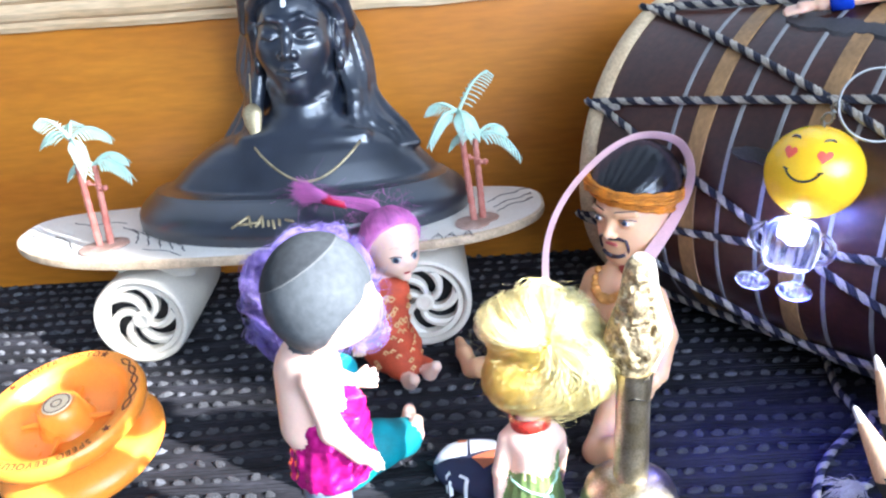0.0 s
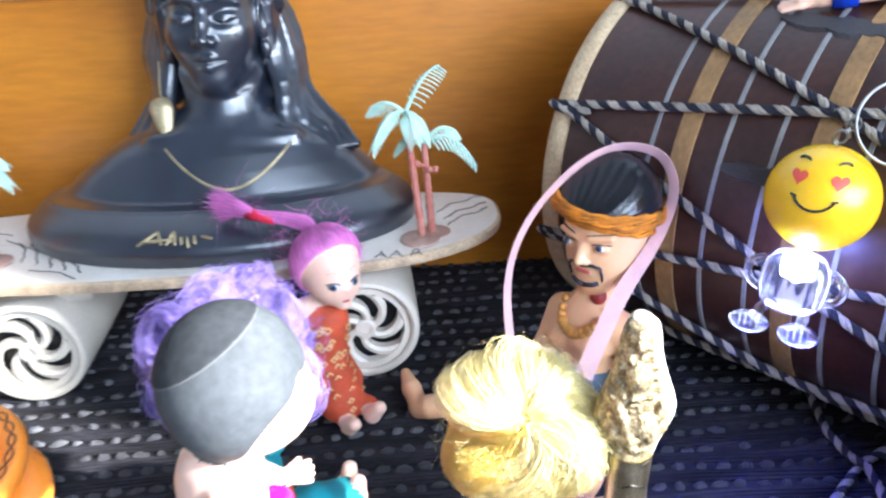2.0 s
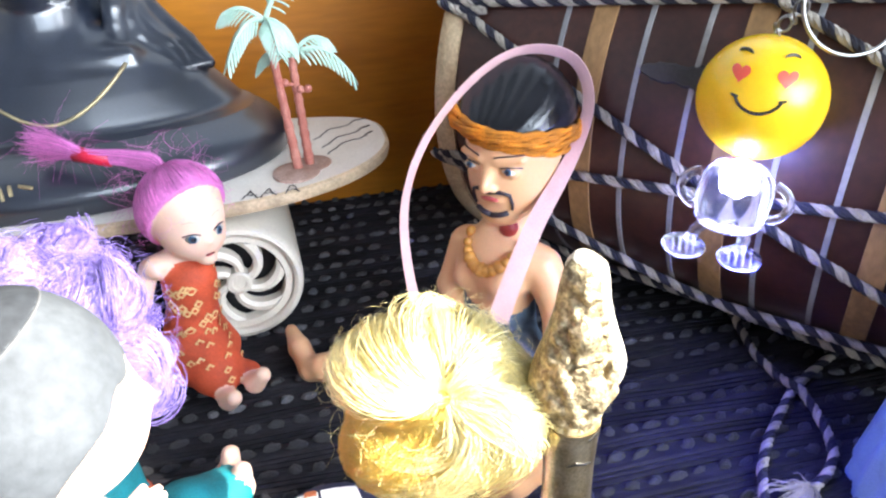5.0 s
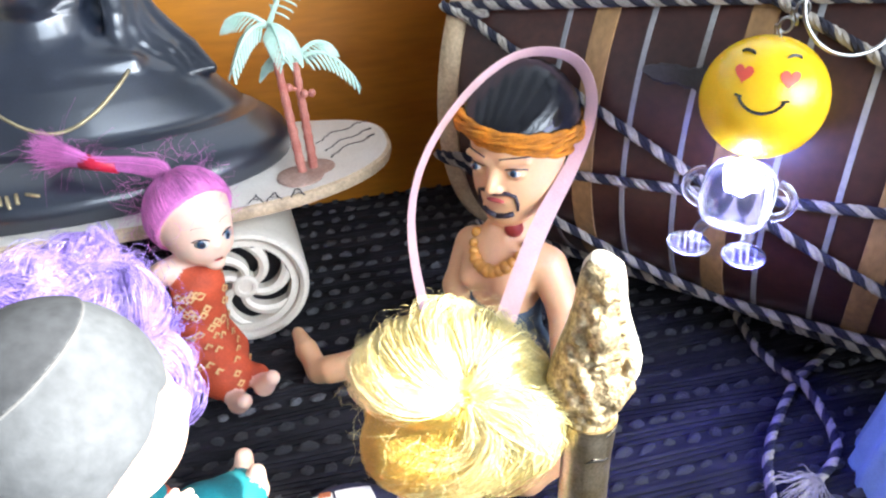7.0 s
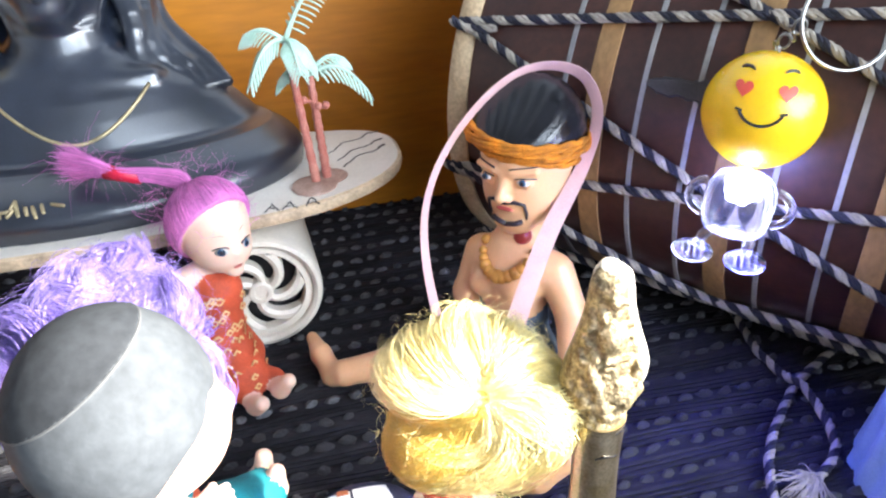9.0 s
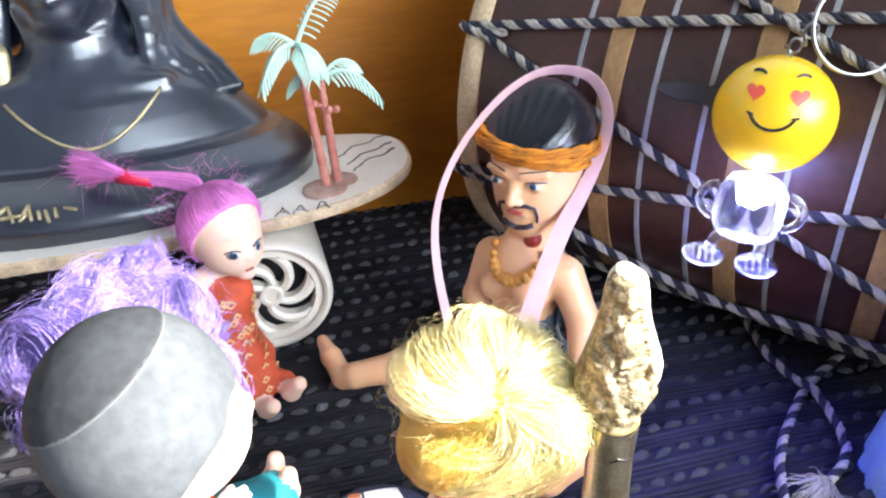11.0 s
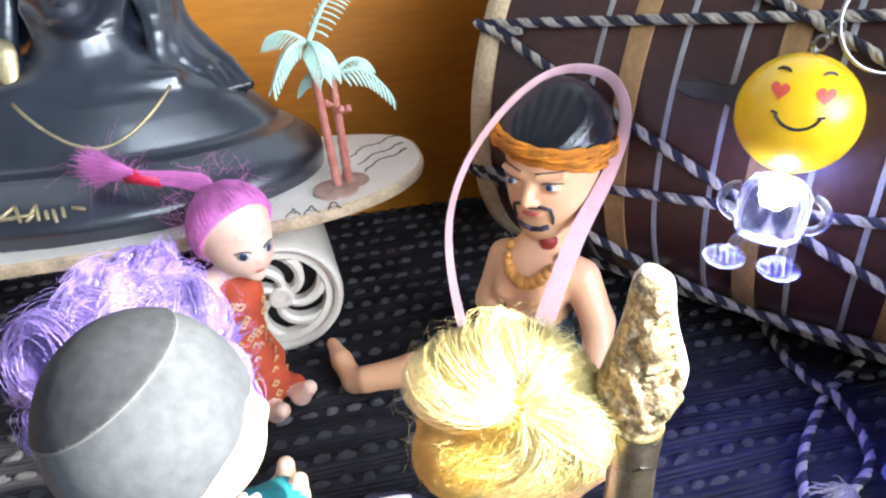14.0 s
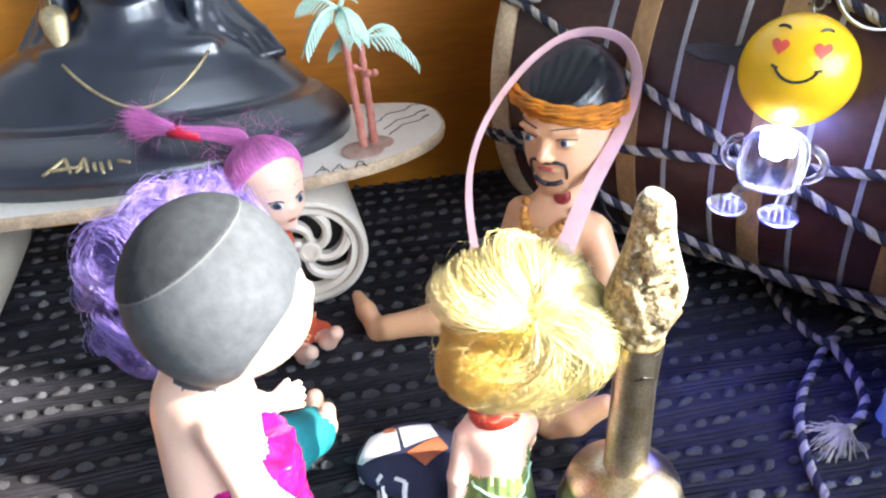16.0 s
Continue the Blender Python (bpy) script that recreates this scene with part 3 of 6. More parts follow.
def toy_skateboard():
    hl, hw = 0.1515, 0.050
    foot = (DECK[0], DECK[1], 0.0)
    board = root("toy_skateboard", foot, "cream plastic toy skateboard with roller wheels on the mat", "toy skateboard")
    a = np.linspace(0, 2 * math.pi, 96, endpoint=False)

    def outline(s):
        c, n = np.cos(a), np.sin(a)
        e = 2 / 2.7
        return np.stack([(hl - s) * np.sign(c) * np.abs(c) ** e, (hw - s) * np.sign(n) * np.abs(n) ** e], 1)

    def rise(x):
        return 0.004 * max(0.0, (abs(x) - 0.09) / 0.06) ** 2

    def ring(s, z):
        return [(DECK[0] + p[0], DECK[1] + p[1], DECK[2] + z + rise(p[0])) for p in outline(s)]
    top = Bag()
    top.grid([ring(0.0018, 0), ring(0.02, 0), ring(0.04, 0), ring(0.0495, 0)][::-1], MAT_DECK, wrap_v=True, cap=False)
    top.grid([ring(0.0022, -0.0058), ring(0.0006, -0.0052), ring(0.0, -0.003), ring(0.0004, -0.0008), ring(0.0018, 0)], MAT_DECK_EDGE, wrap_v=True, cap=False)
    top.grid([ring(0.0495, -0.0058), ring(0.0022, -0.0058)], MAT_CREAM, wrap_v=True, cap=False)
    deck = seat("deck", top, foot, board, "off-white oval deck with worn tan edge")
    # pen lines drawn on the deck
    rng = np.random.default_rng(12)
    def line(pts, r=0.00042):
        k = []
        for i in range(len(pts) - 1):
            p, q = np.array(pts[i]), np.array(pts[i + 1])
            for t in np.linspace(0, 1, 6, endpoint=False):
                k.append(p + (q - p) * t + rng.normal(0, 0.0004, 2))
        k.append(np.array(pts[-1]))
        ink = Bag().tube([(x, y, DECK[2] + rise(x - DECK[0]) + 0.0002) for x, y in k], r, MAT_INK, sides=4, flat=0.5)
        seat("pen_line", ink, foot, deck, "thin black pen line")
    for dx, dy in ((0, 0), (0.003, -0.010), (0.004, -0.018)):
        line([(0.026 + dx, 0.452 + dy), (0.034 + dx, 0.461 + dy), (0.042 + dx, 0.462 + dy), (0.046 + dx, 0.466 + dy), (0.052, 0.466 + dy)])
    for x in (-0.006, 0.001, 0.010):
        line([(x, 0.4035), (x + 0.003, 0.410), (x + 0.0055, 0.4030)], 0.00032)
        line([(x + 0.0015, 0.4058), (x + 0.0048, 0.4058)], 0.0003)
    line([(-0.24, 0.44), (-0.228, 0.432), (-0.222, 0.438), (-0.212, 0.43), (-0.206, 0.418)])
    line([(-0.232, 0.424), (-0.22, 0.42), (-0.214, 0.424)])
    for i in range(5):
        line([(-0.190 + 0.007 * i, 0.452 - 0.004 * i), (-0.176 + 0.008 * i, 0.44 - 0.006 * i), (-0.172 + 0.008 * i, 0.424 - 0.004 * i)])
    line([(-0.165, 0.415), (-0.15, 0.41), (-0.14, 0.402)])
    line([(-0.222, 0.46), (-0.21, 0.456), (-0.2, 0.462), (-0.19, 0.458)])
    # keel under the deck
    keel = Bag().box((DECK[0] - 0.09, 0.412, 0.0545), (DECK[0] + 0.09, 0.48, 0.0604), MAT_CREAM, 0.002)
    seat("keel", keel, foot, board)
    for cx in (-0.1715, -0.0135):
        tr = Bag()
        tr.box((cx - 0.014, 0.420, 0.045), (cx + 0.03 * (1 if cx < -0.1 else -1) + 0.012 * (1 if cx > -0.1 else 0), 0.47, 0.0605), MAT_CREAM, 0.003)
        tr.lathe([(0.004, -0.034), (0.004, 0.034)], MAT_CREAM, (cx, 0.446, 0.0268), (0, 1, 0), 16)
        seat("truck", tr, foot, board)
        wheel = Bag()
        R = 0.0265
        c = V(cx, 0.4045, 0.0268)
        # tyre: hollow roller with an open, rimmed front
        prof = [(R - 0.0042, 0.0035), (R - 0.0040, 0.0012), (R - 0.0025, 0.0), (R - 0.0010, 0.0004), (R - 0.0002, 0.002), (R, 0.006), (R - 0.0008, 0.04), (R - 0.0022, 0.078), (R - 0.004, 0.080), (0.003, 0.080)]
        wheel.lathe(prof, MAT_CREAM, c, (0, 1, 0), 64, cap=False)
        wheel.lathe([(R - 0.0042, 0.0035), (R - 0.0052, 0.012), (R - 0.006, 0.02)], MAT_CREAM, c, (0, 1, 0), 64, cap=False)
        w = seat("wheel", wheel, foot, board)
        # black disc in place of the shade inside, and the curved spokes
        seat("wheel_well", Bag().lathe([(R - 0.0055, 0.010), (R - 0.0055, 0.0105), (0.001, 0.0108)], MAT_BLACK, c, (0, 1, 0), 48, cap=False), foot, w, "black disc standing in for shade inside the wheel")
        hub = Bag()
        hub.lathe([(R - 0.0043, 0.0075), (R - 0.0043, 0.0030), (R - 0.0075, 0.0026), (R - 0.0080, 0.0045), (R - 0.0080, 0.0075)], MAT_CREAM, c, (0, 1, 0), 64, cap=False)
        hub.lathe([(0.0052, 0.008), (0.0052, 0.0022), (0.0044, 0.0016), (0.0030, 0.0016), (0.0026, 0.0026), (0.0001, 0.0026)], MAT_CREAM, c, (0, 1, 0), 32, cap=False)
        for k in range(6):
            t0 = k * math.pi / 3 + 0.3
            s = np.linspace(0, 1, 9)
            rad = 0.0045 + s * (R - 0.0125)
            ang = t0 + 1.05 * s ** 1.3
            cen = np.stack([rad * np.cos(ang), 0 * s, rad * np.sin(ang)], 1)
            side = np.stack([-np.sin(ang), 0 * s, np.cos(ang)], 1)
            wid = (0.0016 + 0.0030 * s ** 1.6)[:, None]
            a0, b0 = cen - side * wid, cen + side * wid
            spoke = Bag().grid([[c + p + V(0, d, 0) for p, d in ((a0[i], 0.008), (a0[i], 0.0034), (cen[i], 0.0024), (b0[i], 0.0034), (b0[i], 0.008))] for i in range(9)], MAT_CREAM)
            seat("spoke", spoke, foot, w, "curved cream spoke", sharp=30)
        seat("hub", hub, foot, w, "cream wheel hub", sharp=30)


toy_skateboard()


# ---- the drum ----
D_AX = V(math.cos(0.838), -math.sin(0.838), -0.03)
D_AX = D_AX / np.linalg.norm(D_AX)
D_C = V(0.1375, 0.4698, 0.0926)
D_U, D_W, _ = frame_of(D_AX)
if D_W[2] < 0:
    D_U, D_W = -D_U, -D_W
D_LEN = 0.36


def drum_r(s):
    return 0.083 + 0.06 * s - 0.17 * s * s


def drum_p(s, ang, lift=0.0):
    """A point on the shell: s along the axis, ang from the top towards the camera."""
    side = -D_U if D_U[1] > 0 else D_U
    r = drum_r(s) + lift
    return D_C + D_AX * s + r * (math.cos(ang) * D_W + math.sin(ang) * side)


def twisted_rope(bag, path, r=0.0018, turns=100.0):
    """Two pale and two navy strands laid round each other."""
    p = np.asarray(path, float)
    seg = np.linalg.norm(np.diff(p, axis=0), axis=1)
    L = np.concatenate([[0], np.cumsum(seg)])
    n = max(8, int(L[-1] / 0.0009))
    q = np.stack([np.interp(np.linspace(0, L[-1], n), L, p[:, i]) for i in range(3)], 1)
    for _ in range(3):
        q[1:-1] = (q[:-2] + q[1:-1] * 2 + q[2:]) / 4
    d = np.gradient(q, axis=0)
    d /= np.linalg.norm(d, axis=1)[:, None]
    u = np.cross(d, V(0.31, 0.2, 0.93))
    u /= np.linalg.norm(u, axis=1)[:, None]
    w = np.cross(d, u)
    s = np.linspace(0, L[-1], n)
    bag.tube(q, r * 0.5, MAT_ROPE_D, sides=6)
    for k, mat in enumerate((MAT_ROPE_L, MAT_ROPE_L, MAT_ROPE_D, MAT_ROPE_D)):
        a = s * turns * 2 * math.pi + k * math.pi / 2
        c = q + (0.54 * r) * (np.cos(a)[:, None] * u + np.sin(a)[:, None] * w)
        bag.tube(c, r * 0.56, mat, sides=6)


def drum():
    foot = (D_C[0] + 0.12, D_C[1] - 0.13, 0.0)
    d = root("drum", foot, "dark red wooden barrel drum laced with striped rope", "drum")
    sh = Bag()
    prof = [(drum_r(s), s) for s in np.linspace(0.004, D_LEN - 0.004, 28)]
    sh.lathe(prof, MAT_DRUM, D_C, D_AX, 96, cap=True)
    shell = seat("shell", sh, foot, d, "dark red varnished shell")
    for s in (0.0, D_LEN):
        hoop = Bag()
        sg = 1 if s == 0 else -1
        r = drum_r(s)
        hoop.lathe([(r - 0.003, s + sg * 0.0072), (r + 0.0016, s + sg * 0.0068), (r + 0.0028, s + sg * 0.0045), (r + 0.0029, s + sg * 0.001), (r + 0.0018, s - sg * 0.0018), (r - 0.003, s - sg * 0.0028), (r - 0.01, s - sg * 0.0026)], MAT_SKINHOOP, D_C, D_AX, 96, cap=False)
        seat("hoop", hoop, foot, d, "pale rawhide hoop round the drum's end")
        seat("drumhead", Bag().lathe([(r - 0.004, s - sg * 0.0026), (r * 0.5, s - sg * 0.002), (0.0001, s - sg * 0.002)], MAT_SKINHOOP, D_C, D_AX, 64, cap=False), foot, d, "stretched rawhide drumhead")

    def band(name, s, w, mat, lift, label):
        ring = [(drum_r(s - w / 2) - 0.0005, s - w / 2), (drum_r(s - w / 2) + lift, s - w / 2 + 0.0002), (drum_r(s) + lift, s), (drum_r(s + w / 2) + lift, s + w / 2 - 0.0002), (drum_r(s + w / 2) - 0.0005, s + w / 2)]
        seat(name, Bag().lathe(ring, mat, D_C, D_AX, 96, cap=False), foot, shell, label)
    for s in (0.0488, 0.0789, 0.0982, 0.129, 0.149, 0.180, 0.199, 0.231, 0.262):
        band("painted_line", s, 0.0021, MAT_LINE, 0.0004, "thin white painted ring")
    for s in (0.0627, 0.1135, 0.164, 0.214):
        band("wood_band", s, 0.0085, MAT_BAND, 0.0007, "ochre inlaid wooden ring")
    # black paint brushed over the rings
    rng = np.random.default_rng(14)
    for s0, s1, mid, wide, tilt in ((0.077, 0.150, 26.0, 4.2, 4.0), (0.080, 0.134, 71.0, 2.9, 0.0)):
        s = np.linspace(s0, s1, 40)
        q = np.linspace(0, 1, 40)
        half = wide * np.minimum(1, 0.25 + 5 * q) * (0.85 + 0.15 * np.sin(q * 21)) * np.minimum(1, 0.3 + 6 * (1 - q))
        up_edge, low_edge = half * (1 + rng.normal(0, 0.10, 40)), half * (1 + rng.normal(0, 0.10, 40))
        rows = [[drum_p(s[i], radians(mid + tilt * q[i] - up_edge[i] + (up_edge[i] + low_edge[i]) * k / 8), 0.0011 - 0.0012 * (k in (0, 8))) for k in range(9)] for i in range(40)]
        seat("paint_patch", Bag().grid(rows, MAT_INK), foot, shell, "black brushed-on paint patch")
    # from each tie on the hoop one rope climbs and one drops along the shell
    for i in range(-4, 5):
        tie = radians(64 + 41 * i)
        for slope in (radians(-95), radians(262)):
            pts = [drum_p(s, tie + slope * s, 0.0024) for s in np.linspace(-0.0005, D_LEN, 40)]
            rp = Bag()
            twisted_rope(rp, pts)
            seat("lacing_rope", rp, foot, d, "black and white twisted cotton rope")
        knot = Bag()
        twisted_rope(knot, [drum_p(s, tie + a, 0.0036 - abs(s) * 0.1) for s, a in ((-0.004, 0.0), (0.0, 0.02), (0.006, 0.03), (0.012, 0.02), (0.016, 0.0))])
        seat("rope_tie", knot, foot, d, "rope loop over the hoop")


drum()


# ---- the bust ----
def bust():
    B = Clay(0.006)
    cx = -0.082
    # rounded oval foot, widest near the deck

    def foot(P):
        q = P - V(cx, 0.4605, 0.0655)
        t = np.clip(q[..., 2] / 0.0205, 0, 1)
        inset = 0.0035 * np.clip(0.30 - t, 0, 1) + np.clip(t - 0.30, 0, 1) ** 2 * 0.040
        rx, ry = 0.0968 - 0.62 * inset, 0.0555 - inset
        rad = (np.sqrt((q[..., 0] / rx) ** 2 + (q[..., 1] / ry) ** 2) - 1) * ry * 1.1
        return np.maximum(rad, np.abs(q[..., 2] - 0.0105) - 0.0098) - 0.0007
    B.free(foot, 0)
    # chest that slopes up to the shoulders

    def chest(P):
        z = P[..., 2]
        lv = [0.076, 0.0815, 0.0900, 0.0985, 0.1060, 0.1120, 0.1175, 0.1230, 0.1300]
        rx = np.interp(z, lv, [0.0850, 0.0845, 0.0770, 0.0680, 0.0580, 0.0470, 0.0350, 0.0230, 0.0165])
        ry = np.interp(z, lv, [0.0350, 0.0350, 0.0325, 0.0300, 0.0275, 0.0245, 0.0215, 0.0185, 0.0160])
        mx, my = np.interp(z, [0.08, 0.13], [cx, -0.0765]), np.interp(z, [0.08, 0.13], [0.466, 0.477])
        rad = (np.sqrt(((P[..., 0] - mx) / rx) ** 2 + ((P[..., 1] - my) / ry) ** 2) - 1) * ry * 0.85
        return np.maximum(rad, np.abs(z - 0.103) - 0.027)
    B.free(chest, 0, k=0.0016)
    hx, hy, hz = -0.0768, 0.476, 0.1645
    # collar bones and the hollow between them
    for sx in (-1, 1):
        B.limb((hx + sx * 0.006, 0.4555, 0.1105), (hx + sx * 0.034, 0.4560, 0.1115), 0.0030, 0.0026, 0, k=0.006)
        B.limb((hx + sx * 0.0165, 0.474, 0.139), (hx + sx * 0.0045, 0.4605, 0.1125), 0.0042, 0.0028, 0, k=0.005)
    # neck and head
    B.limb((cx + 0.004, 0.475, 0.108), (hx, 0.477, 0.142), 0.0185, 0.0150, 0, k=0.008)
    B.ell((hx, hy, hz + 0.006), (0.0206, 0.0240, 0.0300), 0, k=0.004)
    B.ell((hx - 0.0005, hy - 0.0055, hz - 0.0125), (0.0178, 0.0190, 0.0165), 0, k=0.009)
    B.ell((hx - 0.0008, hy - 0.0175, hz - 0.0245), (0.0072, 0.0062, 0.0052), 0, k=0.008)
    for sx in (-1, 1):
        B.ell((hx - 0.0010 + sx * 0.0112, hy - 0.0130, hz - 0.0035), (0.0075, 0.0072, 0.0082), 0, k=0.008)
    # eye hollows, closed lids, brows
    for sx in (-1, 1):
        ex = hx - 0.0010 + sx * 0.0092
        B.ell((ex, hy - 0.0245, hz + 0.0050), (0.0066, 0.0040, 0.0036), 0, k=0.0045, cut=True)
        B.ell((ex, hy - 0.0178, hz + 0.0046), (0.0060, 0.0046, 0.0032), 0, k=0.0014)
        B.path([(ex - 0.0056, hy - 0.0206 + 0.0012 * (sx < 0), hz + 0.0044), (ex, hy - 0.0228, hz + 0.0030), (ex + 0.0056, hy - 0.0206 + 0.0012 * (sx > 0), hz + 0.0044)], [0.0005, 0.0007, 0.0005], 0, k=0.0006)
        B.path([(hx - 0.0010 + sx * 0.0026, hy - 0.0236, hz + 0.0122), (ex, hy - 0.0226, hz + 0.0138), (ex + sx * 0.0075, hy - 0.0178, hz + 0.0102)], [0.0013, 0.0013, 0.0008], 0, k=0.0028)
    # nose with wings
    B.path([(hx - 0.0008, hy - 0.0222, hz + 0.0105), (hx - 0.0012, hy - 0.0252, hz + 0.0030), (hx - 0.0014, hy - 0.0292, hz - 0.0048)], [0.0016, 0.0018, 0.0026], 0, k=0.0030)
    for sx in (-1, 1):
        B.ell((hx - 0.0014 + sx * 0.0034, hy - 0.0252, hz - 0.0058), (0.0022, 0.0026, 0.0019), 0, k=0.0018)
    # lips with a groove between, and the dip above the chin
    B.path([(hx - 0.0085, hy - 0.0212, hz - 0.0142), (hx - 0.0032, hy - 0.0246, hz - 0.0128), (hx - 0.0012, hy - 0.0248, hz - 0.0134), (hx + 0.0008, hy - 0.0246, hz - 0.0128), (hx + 0.0062, hy - 0.0212, hz - 0.0140)], [0.0007, 0.0015, 0.0013, 0.0015, 0.0007], 0, k=0.0014)
    B.path([(hx - 0.0062, hy - 0.0218, hz - 0.0168), (hx - 0.0012, hy - 0.0242, hz - 0.0174), (hx + 0.0040, hy - 0.0218, hz - 0.0166)], [0.0011, 0.0020, 0.0011], 0, k=0.0014)
    B.path([(hx - 0.0090, hy - 0.0222, hz - 0.0150), (hx - 0.0012, hy - 0.0262, hz - 0.0152), (hx + 0.0066, hy - 0.0222, hz - 0.0148)], [0.0005, 0.0006, 0.0005], 0, k=0.0006, cut=True)
    # ears with drops
    for sx in (-1, 1):
        e = V(hx + sx * 0.0222, hy - 0.002, hz + 0.000)
        B.ell(e, (0.0028, 0.0048, 0.0100), 0, k=0.0016)
        B.ell(e + V(sx * 0.0016, -0.0026, 0.001), (0.0016, 0.0026, 0.0066), 0, k=0.0008, cut=True)
        B.ell(e + V(sx * 0.0012, -0.0012, -0.0138), (0.0028, 0.0028, 0.0050), 0, k=0.0008)
    # hair: a mass behind the neck, then long wavy locks that fall on the shoulders
    B.limb((hx, hy + 0.014, hz + 0.012), (hx + 0.001, hy + 0.020, hz - 0.030), 0.025, 0.027, 0, k=0.003)
    B.limb((hx - 0.016, hy + 0.018, hz - 0.040), (hx + 0.024, hy + 0.016, hz - 0.046), 0.016, 0.018, 0, k=0.004)
    rng = np.random.default_rng(4)
    for sx in (-1, 1):
        for i in range(10):
            t = i / 9
            g = 1.0 if sx > 0 else 0.55
            w = rng.normal(0, 0.0006, (8, 3))
            pts = [V(hx + sx * (0.0150 + 0.004 * t), hy - 0.002 + 0.014 * t, hz + 0.028), V(hx + sx * (0.0225 + 0.006 * t), hy + 0.002 + 0.014 * t, hz + 0.013),
                   V(hx + sx * (0.0245 + 0.0090 * t), hy + 0.004 + 0.012 * t, hz - 0.004), V(hx + sx * (0.0255 + 0.0110 * t), hy + 0.003 + 0.012 * t, hz - 0.020),
                   V(hx + sx * (0.0265 + 0.0130 * t * g), hy - 0.005 + 0.013 * t, hz - 0.034), V(hx + sx * (0.0290 + 0.0170 * t * g), hy - 0.010 + 0.011 * t, hz - 0.046),
                   V(hx + sx * (0.0330 + 0.0220 * t * g), hy - 0.015 + 0.009 * t, hz - 0.0555), V(hx + sx * (0.0380 + 0.0260 * t * g), hy - 0.021 + 0.010 * t, hz - 0.0620)]
            wave = np.array([[sx * 0.0022 * math.sin(1.9 * q + 3.2 * t), 0.0010 * math.cos(1.7 * q + 3 * t), 0] for q in range(8)])
            line = np.array(pts) + w + wave
            for _ in range(2):
                half = np.vstack([line[:1], line[:-1] * 0.75 + line[1:] * 0.25, line[-1:]]), np.vstack([line[:1], line[:-1] * 0.25 + line[1:] * 0.75, line[-1:]])
                line = np.stack([half[0][1:-1], half[1][1:-1]], 1).reshape(-1, 3)
            line = np.vstack([pts[0], line[::2], pts[-1]])
            B.path(list(line), list(np.interp(np.linspace(0, 7, len(line)), range(8), [0.0036, 0.0042, 0.0044, 0.0044, 0.0044, 0.0042, 0.0038, 0.0024])), 0, k=0.0006)
        B.path([(hx + sx * 0.002, hy - 0.0205, hz + 0.031), (hx + sx * 0.013, hy - 0.0165, hz + 0.028), (hx + sx * 0.0215, hy - 0.006, hz + 0.019), (hx + sx * 0.0250, hy + 0.003, hz + 0.008)], [0.0026, 0.0036, 0.0036, 0.003], 0, k=0.0012)
        B.path([(hx + sx * 0.002, hy - 0.016, hz + 0.0375), (hx + sx * 0.017, hy - 0.012, hz + 0.034), (hx + sx * 0.0265, hy + 0.001, hz + 0.022), (hx + sx * 0.030, hy + 0.008, hz + 0.006)], [0.0040, 0.0045, 0.0045, 0.004], 0, k=0.0012)
    B.ell((hx, hy + 0.004, hz + 0.036), (0.021, 0.021, 0.012), 0, k=0.004)
    B.path([(hx - 0.012, hy, hz + 0.046), (hx + 0.002, hy - 0.008, hz + 0.052), (hx + 0.012, hy, hz + 0.046)], [0.008, 0.011, 0.008], 0, k=0.004)
    bag = Bag()
    B.skin((-0.188, 0.398, 0.0645), (0.020, 0.524, 0.1285), 0.0010, bag, [MAT_BUST])
    B.skin((-0.1250, 0.440, 0.1275), (-0.0280, 0.526, 0.232), 0.0006, bag, [MAT_BUST])
    # painted mark on the brow
    tip = B.touch((hx - 0.001, 0.40, hz + 0.0215), (0, 1, -0.02))
    bag.ball(tip, (0.0017, 0.0006, 0.0034), MAT_SILVER_DAB, 12, 8)
    # cord and hooded pendant in gold paint
    t = np.linspace(0, 1, 30)
    cord = B.touch(np.stack([-0.1040 + t * 0.0600, 0.36 + 0 * t, 0.1265 - 0.0205 * (1 - np.abs(2 * t - 1.0) ** 1.8)], 1), (0, 1, -0.19))
    bag.tube(np.array(cord) + V(0, -0.0002, 0.0002), 0.0008, MAT_GOLD, 6)
    hood = B.touch((-0.1050, 0.36, 0.1365), (0, 1, -0.10))
    bag.tube([hood + V(-0.0004, 0.001, 0.0040), hood + V(-0.0003, -0.0022, 0.0032), hood + V(-0.0002, -0.0036, 0.000), hood + V(0.0002, -0.0050, -0.0050), hood + V(0.0008, -0.0068, -0.0100), hood + V(0.0014, -0.0090, -0.0160), hood + V(0.0018, -0.0100, -0.0190)],
             [0.0030, 0.0050, 0.0058, 0.0050, 0.0032, 0.0022, 0.0014], MAT_GOLD, 14, flat=0.5)
    bag.tube(B.touch(np.stack([np.linspace(-0.1075, -0.1065, 8), np.full(8, 0.36), np.linspace(0.158, 0.140, 8)], 1), (0, 1, -0.10)) + V(0, -0.0002, 0), 0.0005, MAT_GOLD, 5)
    # gold strokes on the front of the foot
    for x0, z0, x1, z1 in ((-0.1130, 0.0752, -0.1040, 0.0828), (-0.1040, 0.0828, -0.1020, 0.0758), (-0.1100, 0.0774, -0.0985, 0.0788), (-0.0985, 0.0788, -0.0965, 0.0828), (-0.1000, 0.0760, -0.0972, 0.0792),
                           (-0.0965, 0.0828, -0.0955, 0.0758), (-0.0930, 0.080, -0.0925, 0.0760), (-0.0905, 0.080, -0.0893, 0.0742), (-0.0872, 0.0805, -0.0865, 0.0760), (-0.0840, 0.080, -0.0790, 0.0784)):
        t = np.linspace(0, 1, 6)
